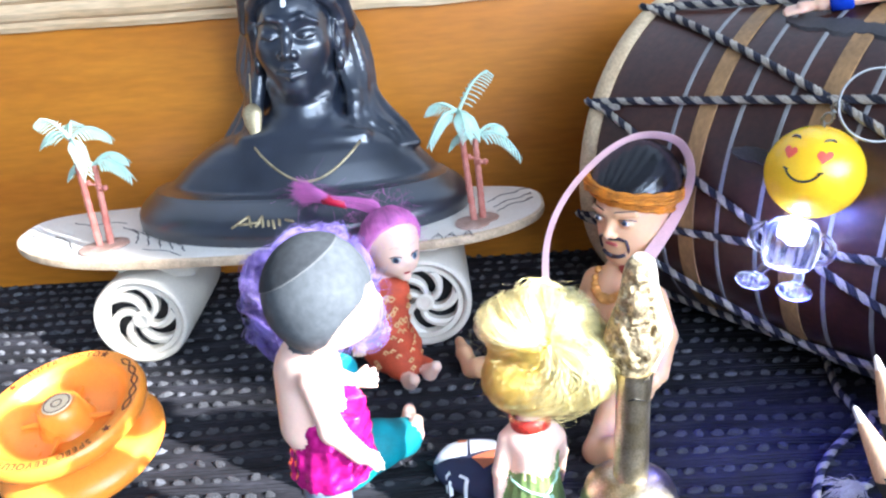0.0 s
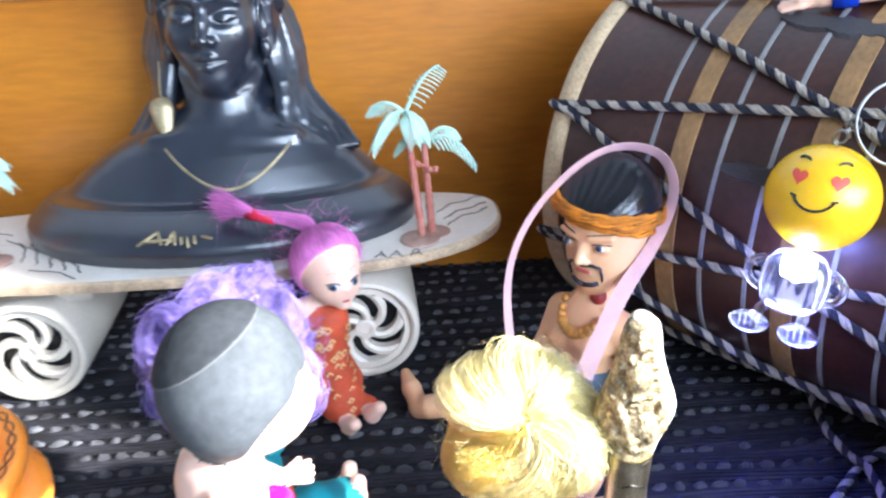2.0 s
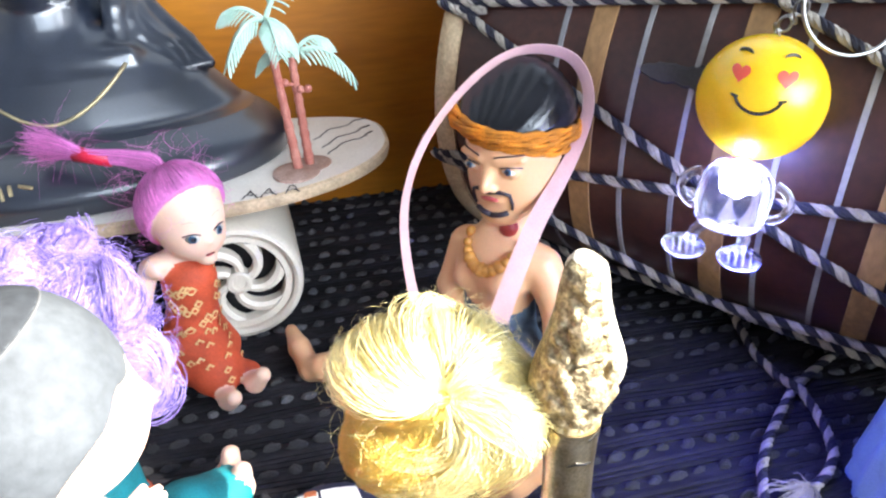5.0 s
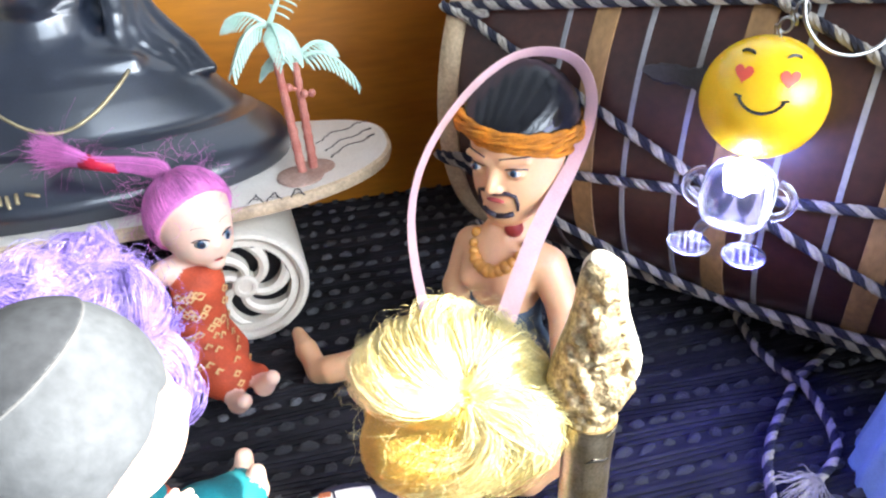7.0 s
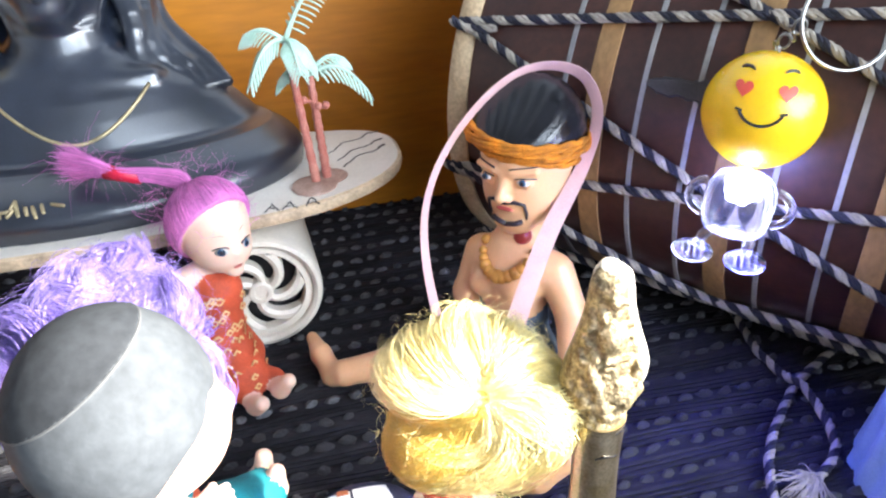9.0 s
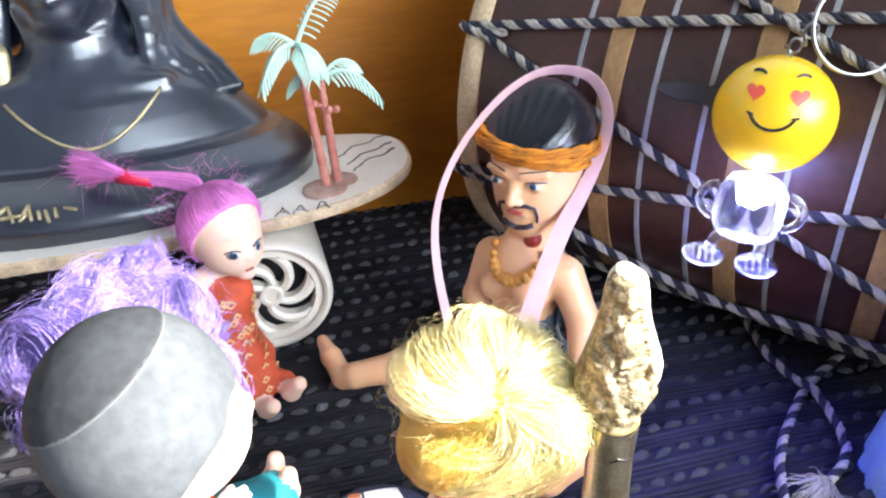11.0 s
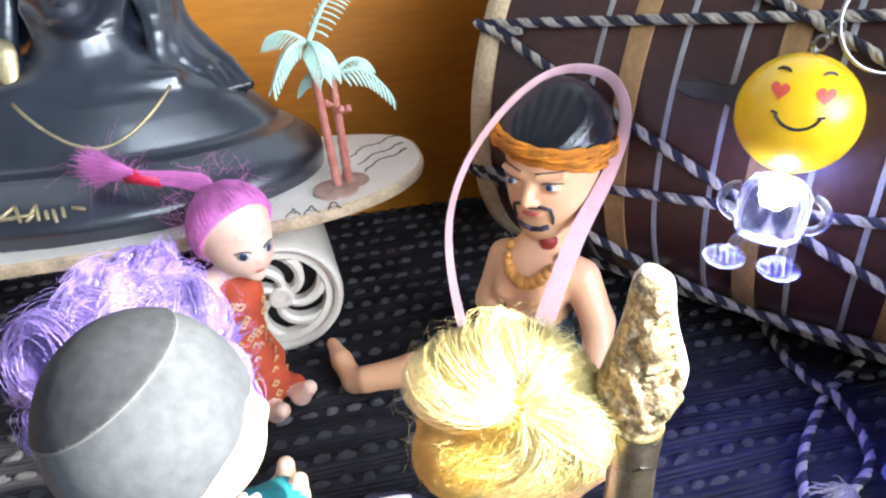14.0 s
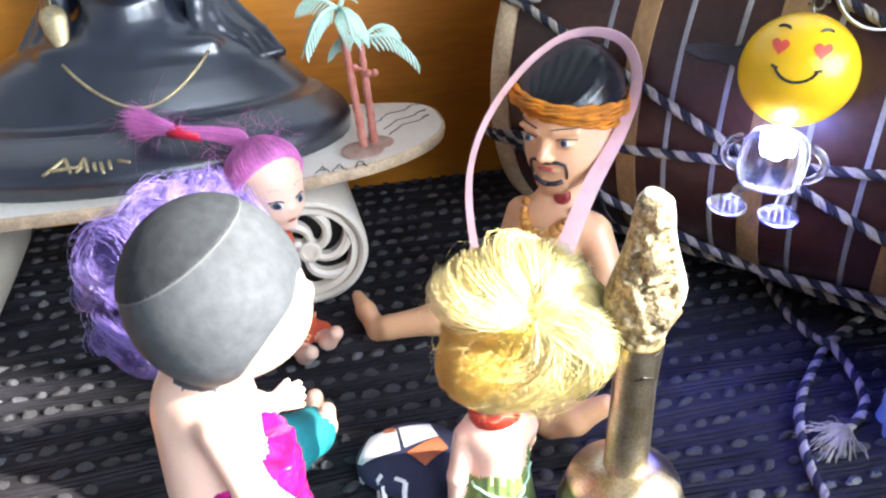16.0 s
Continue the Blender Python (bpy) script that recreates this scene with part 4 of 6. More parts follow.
        pts = B.touch(np.stack([x0 + (x1 - x0) * t, 0.36 + 0 * t, 0.0788 + 0.6 * (z0 + (z1 - z0) * t - 0.0788)], 1), (0, 1, 0)) + V(0, -0.0002, 0.0001)
        bag.tube(pts, 0.0006 + 0.00025 * np.sin(np.linspace(0.3, 2.8, 6)), MAT_GOLD, 5)
    tagged(seat("bust_statue", bag, (cx, 0.461, 0.066), sharp=180), "black resin bust with gold necklace on the toy skateboard", "statue")


bust()


# ---- plastic palms ----
def palm_tree(base, lean, fronds):
    foot = V(*base)
    p = root("toy_palm_tree", base, "small mint and brick-red plastic palm tree on the skateboard", "toy palm", "palms on the skateboard")
    pad = Bag()
    for dx, dy, r in ((-0.003, -0.0035, 0.0098), (0.0045, 0.003, 0.0078)):
        pad.lathe([(r, 0), (r * 0.98, 0.0012), (r * 0.8, 0.0019), (0.0002, 0.0022)], MAT_PAD, foot + V(dx, dy, 0.0001), seg=20)
    seat("base", pad, base, p)
    tops = []
    for k, (dx, dy, h, lx, ly) in enumerate(((-0.002, -0.002, 0.061, -0.0010, 0.0), (0.0030, 0.001, 0.0455, 0.001, 0.001))):
        s = np.linspace(0, 1, 30)
        path = np.stack([foot[0] + dx + lx * s + lean * h * s, foot[1] + dy + ly * s, foot[2] + 0.001 + h * s], 1)
        rad = 0.0019 - 0.0005 * s + 0.00030 * (np.arange(30) % 3 == 0)
        tr = Bag().tube(path, rad, MAT_TRUNK, 10)
        if k == 1:
            for q, side in ((0.72, 1), (0.78, -1), (0.70, 0.3)):
                c = path[int(q * 29)]
                tr.tube([c, c + V(0.003 * side, -0.0015, 0.001)], 0.0008, MAT_TRUNK, 5)
                tr.ball(c + V(0.0042 * side, -0.002, 0.0018), 0.0017, MAT_TRUNK, 8, 6)
        seat("trunk", tr, base, p)
        tops.append(path[-1])

    def frond(o, az, el, length, droop, width):
        length, droop, width = length * 0.78, droop * 0.8, width * 0.85
        d = V(math.cos(az) * math.cos(el), math.sin(az) * math.cos(el), math.sin(el))
        s = np.linspace(0, 1, 14)
        rib = o + np.outer(s * length, d) + np.outer(0.12 * length * np.sin(math.pi * s) - droop * s ** 2.2, V(0, 0, 1))
        f = Bag()
        f.tube(rib, 0.0011 - 0.0006 * s, MAT_FROND, 6)
        side = unit(np.cross(d, V(0, -0.35, 1)))
        at = lambda t: np.array([np.interp(t, s, rib[:, j]) for j in range(3)])
        for i in range(1, 12):
            t = 0.08 + 0.92 * i / 11
            c = at(t)
            ax = unit(at(min(1, t + 0.05)) - at(t - 0.05))
            wl = width * (0.35 + 0.75 * math.sin(math.pi * min(1, 0.15 + 0.72 * t)) ** 0.9)
            for g in (-1, 1):
                w = unit(side * g * 0.62 + ax * 0.62 - V(0, 0, 0.55))
                f.tube([c, c + w * wl * 0.55, c + w * wl * 0.85 - V(0, 0, 0.0004), c + w * wl - V(0, 0, 0.0009)], [0.00045, 0.00058, 0.00050, 0.00025], MAT_FROND, 6, flat=0.6)
        seat("frond", f, base, p, sharp=50)
    for o, rows in zip(tops, fronds):
        for row in rows:
            frond(o, *row)


PI = math.pi
palm_tree((0.0189, 0.4240, 0.0662), -0.07, (
    ((0.15, 0.95, 0.034, 0.002, 0.0085), (PI - 0.2, 0.45, 0.022, 0.006, 0.0085), (PI + 0.5, 0.05, 0.022, 0.016, 0.0085), (-1.35, 0.1, 0.019, 0.012, 0.0090), (-0.5, -0.1, 0.015, 0.011, 0.0075)),
    ((0.2, 0.6, 0.024, 0.008, 0.0085), (-0.3, 0.30, 0.031, 0.018, 0.0090), (PI - 0.1, 0.45, 0.018, 0.010, 0.0080))))
palm_tree((-0.1880, 0.4210, 0.0664), 0.0, (
    ((PI - 0.1, 0.80, 0.026, 0.004, 0.0085), (PI - 0.3, 0.30, 0.024, 0.008, 0.0090), (1.7, 0.9, 0.017, 0.003, 0.0080), (0.0, 0.45, 0.028, 0.010, 0.0085), (-0.9, 0.0, 0.021, 0.018, 0.0085)),
    ((0.05, 0.55, 0.025, 0.009, 0.0085), (-0.25, 0.25, 0.027, 0.013, 0.0085), (PI, 0.3, 0.019, 0.010, 0.0080))))


# ---- the yo-yo ----
def yo_yo():
    n = unit(V(-0.10, -0.20, 0.97))
    c = V(-0.1715, 0.3145, 0.0205)
    foot = (c[0], c[1], 0.0)
    y = root("toy_yoyo", foot, "orange plastic yo-yo lying on the mat", "yo-yo")
    R = 0.0375
    for g in (1, -1):
        ax = n * g
        half = Bag()
        prof = [(0.006, 0.0006), (R * 0.62, 0.0014), (R * 0.86, 0.0036), (R * 0.97, 0.0075), (R, 0.0110), (R * 0.985, 0.0138), (R * 0.955, 0.0150), (R * 0.83, 0.0150), (R * 0.80, 0.0142), (R * 0.77, 0.0110), (R * 0.70, 0.0070), (R * 0.55, 0.0048), (0.0125, 0.0044),
                (0.0115, 0.0056), (0.0100, 0.0110), (0.0094, 0.0150), (0.0080, 0.0165), (0.0003, 0.0166)]
        half.lathe(prof, MAT_ORANGE, c, ax, 72, cap=False)
        h = seat("half", half, foot, y, sharp=40)
        u, v, w = frame_of(ax)
        # four low ridges round the boss
        rid = Bag()
        for k in range(4):
            a = k * math.pi / 2 + 0.5
            d = math.cos(a) * u + math.sin(a) * v
            rid.tube([c + ax * 0.0062 + d * 0.011, c + ax * 0.0062 + d * 0.021], [0.0016, 0.0010], MAT_ORANGE, 6)
        seat("ridge", rid, foot, h)
        if g == 1:
            st = Bag().lathe([(0.0066, 0.0165), (0.0064, 0.0169), (0.0002, 0.0170)], MAT_STICKER, c, ax, 32, cap=False)
            seat("sticker", st, foot, h, "pale round sticker")
            ring = Bag()
            for r in (0.0056, 0.0022):
                ring.tube([c + ax * 0.01705 + r * (math.cos(a) * u + math.sin(a) * v) for a in np.linspace(0, 2 * math.pi, 32, endpoint=False)], 0.00028, MAT_RED_INK, 4, flat=0.4, closed=True)
            seat("sticker_print", ring, foot, h, "dark red printed rings")
    seat("axle", Bag().lathe([(0.004, -0.004), (0.004, 0.004)], MAT_ORANGE, c, n, 16), foot, y)
    return c, n, R, foot, y


YOYO = yo_yo()


def ring_text(words, start, step_sign, radius, height, size, c, n, foot, owner):
    """Letters set round a ring, each turned to its place."""
    u = unit(V(1, 0, 0) - n * n[0])
    v = np.cross(n, u)
    a = start
    bag = Bag()
    for ch in words:
        if ch == " ":
            a += step_sign * size * 0.55 / radius
            continue
        if ch == "*":
            d = math.cos(a) * u + math.sin(a) * v
            o = c + n * height + d * radius
            pts = []
            for k in range(10):
                r = size * (0.55 if k % 2 == 0 else 0.22)
                t = k * math.pi / 5
                pts.append(o + r * (math.cos(t) * d + math.sin(t) * np.cross(n, d)))
            bag.add(pts + [o + n * 0.0002], [[k, (k + 1) % 10, 10] for k in range(10)], MAT_RED_INK)
            a += step_sign * size * 1.0 / radius
            continue
        cu = bpy.data.curves.new("letter", "FONT")
        cu.body, cu.size, cu.extrude = ch, size, 0.00008
        cu.align_x = "CENTER"
        tmp = bpy.data.objects.new("letter", cu)
        me = tmp.to_mesh()
        co = np.array([x.co[:] for x in me.vertices])
        fs = [list(p.vertices) for p in me.polygons]
        wide = max(0.0006, co[:, 0].max() - co[:, 0].min())
        a += step_sign * (wide / 2 + size * 0.1) / radius
        d = math.cos(a) * u + math.sin(a) * v
        ex = step_sign * np.cross(n, d)
        ey = np.cross(n, ex)
        o = c + n * (height + 0.0001) + d * radius - ey * size * 0.35
        bag.add(o + co[:, :1] * ex + co[:, 1:2] * ey + co[:, 2:] * n, fs, MAT_RED_INK)
        a += step_sign * (wide / 2 + size * 0.1) / radius
        tmp.to_mesh_clear()
        bpy.data.objects.remove(tmp)
        bpy.data.curves.remove(cu)
    seat("print", bag, foot, owner, "dark red printed lettering", sharp=180)


def yoyo_print():
    c, n, R, foot, y = YOYO
    half = y.children[0]
    ring_text("* SUPER YO-YO *", radians(150), -1, R * 0.892, 0.0150, 0.0046, c, n, foot, half)
    ring_text("* SPEED REVOLUTION *", radians(-32), -1, R * 0.892, 0.0150, 0.0046, c, n, foot, half)
    u = unit(V(1, 0, 0) - n * n[0])
    v = np.cross(n, u)
    wav = Bag()
    for ph in (0, math.pi):
        t = np.linspace(0, 1, 50)
        a = radians(52) - t * radians(66)
        r = R * (0.892 + 0.035 * np.sin(t * 5 * math.pi + ph))
        wav.tube(c + n * 0.0152 + (r * np.cos(a))[:, None] * u + (r * np.sin(a))[:, None] * v, 0.0004, MAT_RED_INK, 4, flat=0.5)
    seat("wave_print", wav, foot, half, "dark red printed waves")


yoyo_print()


# ---- the hand bell ----
def hand_bell():
    c = V(0.0628, 0.2425, 0.0)
    b = root("hand_bell", tuple(c), "aged brass hand bell with a sculpted handle on the mat", "bell")
    sk = Bag()
    sk.lathe([(0.0180, 0.003), (0.0205, 0.0), (0.0213, 0.002), (0.0208, 0.005), (0.0196, 0.010), (0.0190, 0.0155), (0.0186, 0.0190), (0.0189, 0.0200), (0.0184, 0.0212), (0.0172, 0.0245), (0.0174, 0.0255),
              (0.0170, 0.0265), (0.0157, 0.0295), (0.0160, 0.0303), (0.0157, 0.0312), (0.0150, 0.0325), (0.0136, 0.0338), (0.0100, 0.0362), (0.0070, 0.0376)], MAT_BRASS, c, seg=72, cap=True)
    seat("skirt", sk, tuple(c), b, "round brass bell skirt with turned rings", sharp=50)
    hd = Bag()
    hd.lathe([(0.0064, 0.0366), (0.0061, 0.0390), (0.0060, 0.046), (0.0059, 0.052), (0.0057, 0.060), (0.0057, 0.068), (0.0060, 0.074), (0.0063, 0.0785), (0.0064, 0.0805)], MAT_BRASS, c, seg=36)
    # dark nicks in the stem
    hd.tube([c + V(-0.0028, -0.0052, 0.0712), c + V(-0.0010, -0.0060, 0.0724), c + V(0.0012, -0.0060, 0.0718), c + V(0.003, -0.005, 0.0710)], [0.0002, 0.0004, 0.0003, 0.0002], MAT_BLACK, 5)
    hd.tube([c + V(0.0015, -0.0061, 0.0788), c + V(0.0042, -0.0048, 0.0794)], [0.0003, 0.0004], MAT_BLACK, 5)
    seat("stem", hd, tuple(c), b)
    # a flame-shaped finial: carved face in front, smooth edge behind in a paler, sunlit tone
    K = Clay(0.0015)
    lv = [0.0780, 0.0815, 0.0855, 0.0895, 0.0925, 0.0960, 0.1005, 0.1050, 0.1095, 0.1140, 0.1175, 0.1190]
    hw = [0.0056, 0.0066, 0.0084, 0.0101, 0.0103, 0.0094, 0.0078, 0.0063, 0.0052, 0.0046, 0.0038, 0.0020]

    def flame(off, grow, deep):
        def f(P):
            q = P - c - V(*off)
            z = q[..., 2]
            r = np.interp(z, lv, hw) + grow
            ry = 0.0030 + deep * r
            rad = (np.sqrt((q[..., 0] / r) ** 2 + (q[..., 1] / ry) ** 2) - 1) * np.minimum(r, ry) * 0.9
            return np.maximum(rad, np.abs(z - 0.0985) - 0.0205)
        return f
    K.free(flame((-0.0004, -0.0002, 0), -0.0004, 0.42), 0)
    K.free(flame((0.0020, 0.0026, 0.0006), 0.0003, 0.36), 1, k=0.0008)
    # the worn carving: pits, small beads, a crowned figure with folded arms
    rng = np.random.default_rng(21)
    for i in range(120):
        z = rng.uniform(0.081, 0.115)
        u = rng.uniform(-0.92, 0.80)
        r = np.interp(z, lv, hw)
        y = -(0.0030 + 0.42 * r) * math.sqrt(1 - u * u)
        K.ell(c + V(u * r, y, z), rng.uniform(0.0004, 0.0012, 3), k=0.0009, cut=bool(rng.random() < 0.55))
    for z, w in ((0.1010, 0.0026), (0.0992, 0.0030), (0.0974, 0.0026)):
        K.limb(c + V(-w, -0.0066, z), c + V(w, -0.0066, z + 0.0004), 0.0006, 0.0006, k=0.0006)
    K.ell(c + V(-0.0003, -0.0052, 0.1058), (0.0030, 0.0022, 0.0036), k=0.001)
    K.ell(c + V(0.0, -0.0066, 0.0935), (0.0036, 0.0018, 0.0030), k=0.001)
    for g in (-1, 1):
        K.limb(c + V(0.0056 * g, -0.0058, 0.0980), c + V(0.0026 * g, -0.0072, 0.0885), 0.0013, 0.0012, k=0.0008)
        K.limb(c + V(0.0068 * g, -0.0048, 0.0905), c + V(0.0010 * g, -0.0064, 0.0850), 0.0012, 0.0011, k=0.0008)
    fin = Bag()
    K.skin(c + V(-0.016, -0.016, 0.0765), c + V(0.016, 0.016, 0.122), 0.0005, fin, [MAT_BRASS_DARK, MAT_RIM_SUNLIT])
    seat("finial", fin, tuple(c), b, "tarnished brass finial with worn carved relief", sharp=180)


hand_bell()


# ---- the light-up key ring ----
def key_ring():
    hang = (0.1585, 0.3125, 0.146)
    k = root("light_up_keychain", hang, "yellow smiling ball key ring with lit clear body on drum rope", "keychain")
    c = V(0.1490, 0.3150, 0.1196)
    up = unit(V(0.10, 0.06, 0.99))
    fw = unit(V(-0.63, -0.77, 0.10))
    fw = unit(fw - up * (fw @ up))
    rt = np.cross(fw, up)
    R = 0.0184
    ball = seat("ball", Bag().ball(c, (R, R, R * 0.985), MAT_YELLOW, 48, 28, axes=np.array([rt, -fw, up])), hang, k, "glossy yellow plastic ball", sharp=180)

    def on(x, y, lift=0.00015):
        """A point on the ball's front: x to its right in the picture, y up."""
        z = math.sqrt(max(0.0, 1 - x * x - y * y))
        return c + (R + lift) * (x * rt2 + y * up + z * fw)
    rt2 = rt if rt[0] > 0 else -rt
    for sx, oy in ((-1, 0.50), (1, 0.50)):
        pts, n = [], 28
        for i in range(n):
            t = 2 * math.pi * i / n
            hx = 16 * math.sin(t) ** 3
            hy = 13 * math.cos(t) - 5 * math.cos(2 * t) - 2 * math.cos(3 * t) - math.cos(4 * t)
            pts.append(on(0.33 * sx + hx * 0.0088, oy + hy * 0.0088))
        cen = on(0.33 * sx, oy, 0.0003)
        f = Bag().add(pts + [cen], [[i, (i + 1) % n, n] for i in range(n)], MAT_HEART)
        seat("heart_eye", f, hang, ball, "coral red heart print")
        br = [on(0.33 * sx + 0.12 * math.cos(a), 0.72 + 0.08 * math.sin(a)) for a in np.linspace(0.5, math.pi - 0.5, 8)]
        seat("brow", Bag().tube(br, [0.0001, 0.0004, 0.0005, 0.0005, 0.0005, 0.0005, 0.0004, 0.0001], MAT_BLACK, 5), hang, ball, "thin black printed brow")
    sm = Bag().tube([on(0.36 * math.sin(a), 0.30 - 0.33 * math.cos(a)) for a in np.linspace(-1.15, 1.15, 20)], 0.00045, MAT_BLACK, 5)
    for sx in (-1, 1):
        sm.tube([on(sx * 0.29, 0.17), on(sx * 0.39, 0.19)], 0.0004, MAT_BLACK, 5)
    seat("smile", sm, hang, ball, "black printed smile")
    # clear mug-shaped body
    m = V(0.1375, 0.3045, 0.0845)
    ax = unit(V(0.12, 0.05, 1.0))
    body = Bag()
    seg = 40
    u, v, w = frame_of(ax)
    rows = []
    for r, h in ((0.0050, -0.0006), (0.0085, 0.0), (0.0098, 0.0015), (0.0104, 0.006), (0.0106, 0.0115), (0.0098, 0.0155), (0.0078, 0.0185), (0.0055, 0.0195)):
        rows.append([m + w * h + r * (1 + 0.045 * math.cos(10 * t) * (0.002 < h < 0.016)) * (math.cos(t) * u + math.sin(t) * v) for t in np.linspace(0, 2 * math.pi, seg, endpoint=False)])
    body.grid(rows, MAT_GLASS, wrap_v=True, cap=True)
    mug = seat("mug_body", body, hang, k, "clear fluted plastic body lit from inside", sharp=60)
    mug.visible_shadow = False
    right = unit(np.cross(ax, -fw)) if np.cross(ax, -fw)[0] > 0 else -unit(np.cross(ax, -fw))
    for g in (-1, 1):
        h = Bag()
        t = np.linspace(-1.35, 1.35, 16)
        h.tube([m + w * (0.0095 + 0.0056 * math.sin(x)) + g * right * (0.0092 + 0.0064 * math.cos(x)) for x in t], 0.0014, MAT_GLASS, 8)
        a = seat("arm", h, hang, mug, "clear curved plastic arm")
        a.visible_shadow = False
        leg = Bag()
        hip = m + right * (0.0048 * g) + w * 0.001
        ank = m + right * (0.0072 * g - 0.0022) - w * 0.0070 + fw * 0.0035
        leg.tube([hip, (hip + ank) / 2 + right * g * 0.0012, ank], 0.0019, MAT_GLASS, 10)
        sole = ank + fw * 0.0015 + right * g * 0.001 - w * 0.0008
        tilt = unit(w + fw * 0.75)
        s1, s2, s3 = frame_of(tilt)
        leg.ball(sole, (0.0068, 0.0046, 0.0016), MAT_GLASS, 20, 10, axes=np.array([unit(right * 0.9 - fw * 0.25), np.cross(tilt, unit(right * 0.9 - fw * 0.25)), tilt]))
        for q in range(4):
            s = -0.003 + 0.002 * q
            leg.tube([sole + tilt * 0.0015 + s * s1 - s2 * 0.003, sole + tilt * 0.0017 + s * s1 + s2 * 0.003], 0.0004, MAT_GLASS, 4)
        lg = seat("leg", leg, hang, mug, "clear plastic leg with a flat foot")
        lg.visible_shadow = False
    bulb = seat("bulb", Bag().ball(m + w * 0.0152, (0.0044, 0.0044, 0.0058), MAT_LED, 16, 10), hang, k, "glowing light-emitting diode")
    bulb.visible_shadow = False
    # ring, chain and eyelet
    rc = V(0.1655, 0.3060, 0.1470)
    rn = unit(V(-0.25, -0.9, 0.35))
    r1, r2, _ = frame_of(rn)
    ring = Bag()
    for lift in (0.0, 0.0011):
        ring.tube([rc + rn * lift + 0.0135 * (math.cos(a) * r1 + math.sin(a) * r2) for a in np.linspace(0, 2 * math.pi, 48, endpoint=False)], 0.00042, MAT_STEEL, 6, closed=True)
    seat("split_ring", ring, hang, k, "bright steel split ring")
    top = c + up * (R + 0.0006)
    for i in range(4):
        o = top + (rc - r1 * 0.0132 * (1 if r1[0] > 0 else -1) - top) * (i / 3.2)
        d = V(0.3, 0.9, 0.2) if i % 2 else V(0.9, -0.2, 0.3)
        q1, q2, _ = frame_of(d)
        seat("chain_link", Bag().tube([o + 0.0018 * (math.cos(a) * q1 + 1.3 * math.sin(a) * q2) for a in np.linspace(0, 2 * math.pi, 14, endpoint=False)], 0.00045, MAT_STEEL, 5, closed=True), hang, k, "small steel link")


key_ring()


# ---- dolls ----
def face_marks(K, bag, centre, fw, up, marks):
    """Small painted marks laid on a head: (right, up, half width, half height, material, lift), in metres from the face's middle."""
    fw = unit(fw)
    rt = unit(np.cross(fw, up))
    upv = np.cross(rt, fw)
    a = np.linspace(0, 2 * math.pi, 12, endpoint=False)
    for x, y, w, h, mat, lift in marks:
        o = np.concatenate([np.asarray(centre) + fw * 0.05 + np.outer(x + r * w * np.cos(a), rt) + np.outer(y + r * h * np.sin(a), upv) for r in (1.0, 0.55, 0.02)])
        bag.grid((K.touch(o, -fw) + fw * lift).reshape(3, 12, 3), mat, wrap_v=True, cap=True)


def painted_line(K, bag, centre, fw, up, pts, r, mat):
    fw = unit(fw)
    rt = unit(np.cross(fw, up))
    upv = np.cross(rt, fw)
    p = np.array(pts)
    bag.tube(K.touch(np.asarray(centre) + fw * 0.05 + np.outer(p[:, 0], rt) + np.outer(p[:, 1], upv), -fw) + fw * 0.00005, r, mat, 6, flat=0.6)


def flyaways(rng, centre, radius, n, k=10, out=0.012):
    """Loose curly hairs that stand off a head."""
    P = []
    for _ in range(n):
        d = unit(rng.normal(0, 1, 3))
        t = unit(np.cross(d, rng.normal(0, 1, 3)))
        s = np.linspace(0, 1, k)[:, None]
        P.append(np.asarray(centre) + d * radius * (0.9 + 0.14 * np.sin(s * 3)) + t * out * s + d * out * 0.45 * s ** 1.5 + 0.0011 * np.sin(s * 9 + rng.uniform(0, 6)) * unit(rng.normal(0, 1, 3)))
    return np.array(P)


def small_palm(K, wrist, tip, mat, r=0.0022, spread=(0, 0, 1)):
    """A doll's mitten: palm, thumb and four short fingers."""
    w, t = np.asarray(wrist, float), np.asarray(tip, float)
    d = t - w
    sp = unit(spread)
    K.limb(w, w + d * 0.5, r * 0.8, r, mat, k=0.001)
    for i in range(4):
        o = w + d * 0.45 + sp * r * (i - 1.5) * 0.55
        K.limb(o, t + sp * r * (i - 1.5) * 0.85 - d * (0.06 * abs(i - 1.5)), r * 0.45, r * 0.36, mat, k=0.0006)
    K.limb(w + d * 0.2 + sp * r * 0.6, w + d * 0.62 + sp * r * 1.9, r * 0.5, r * 0.38, mat, k=0.0008)


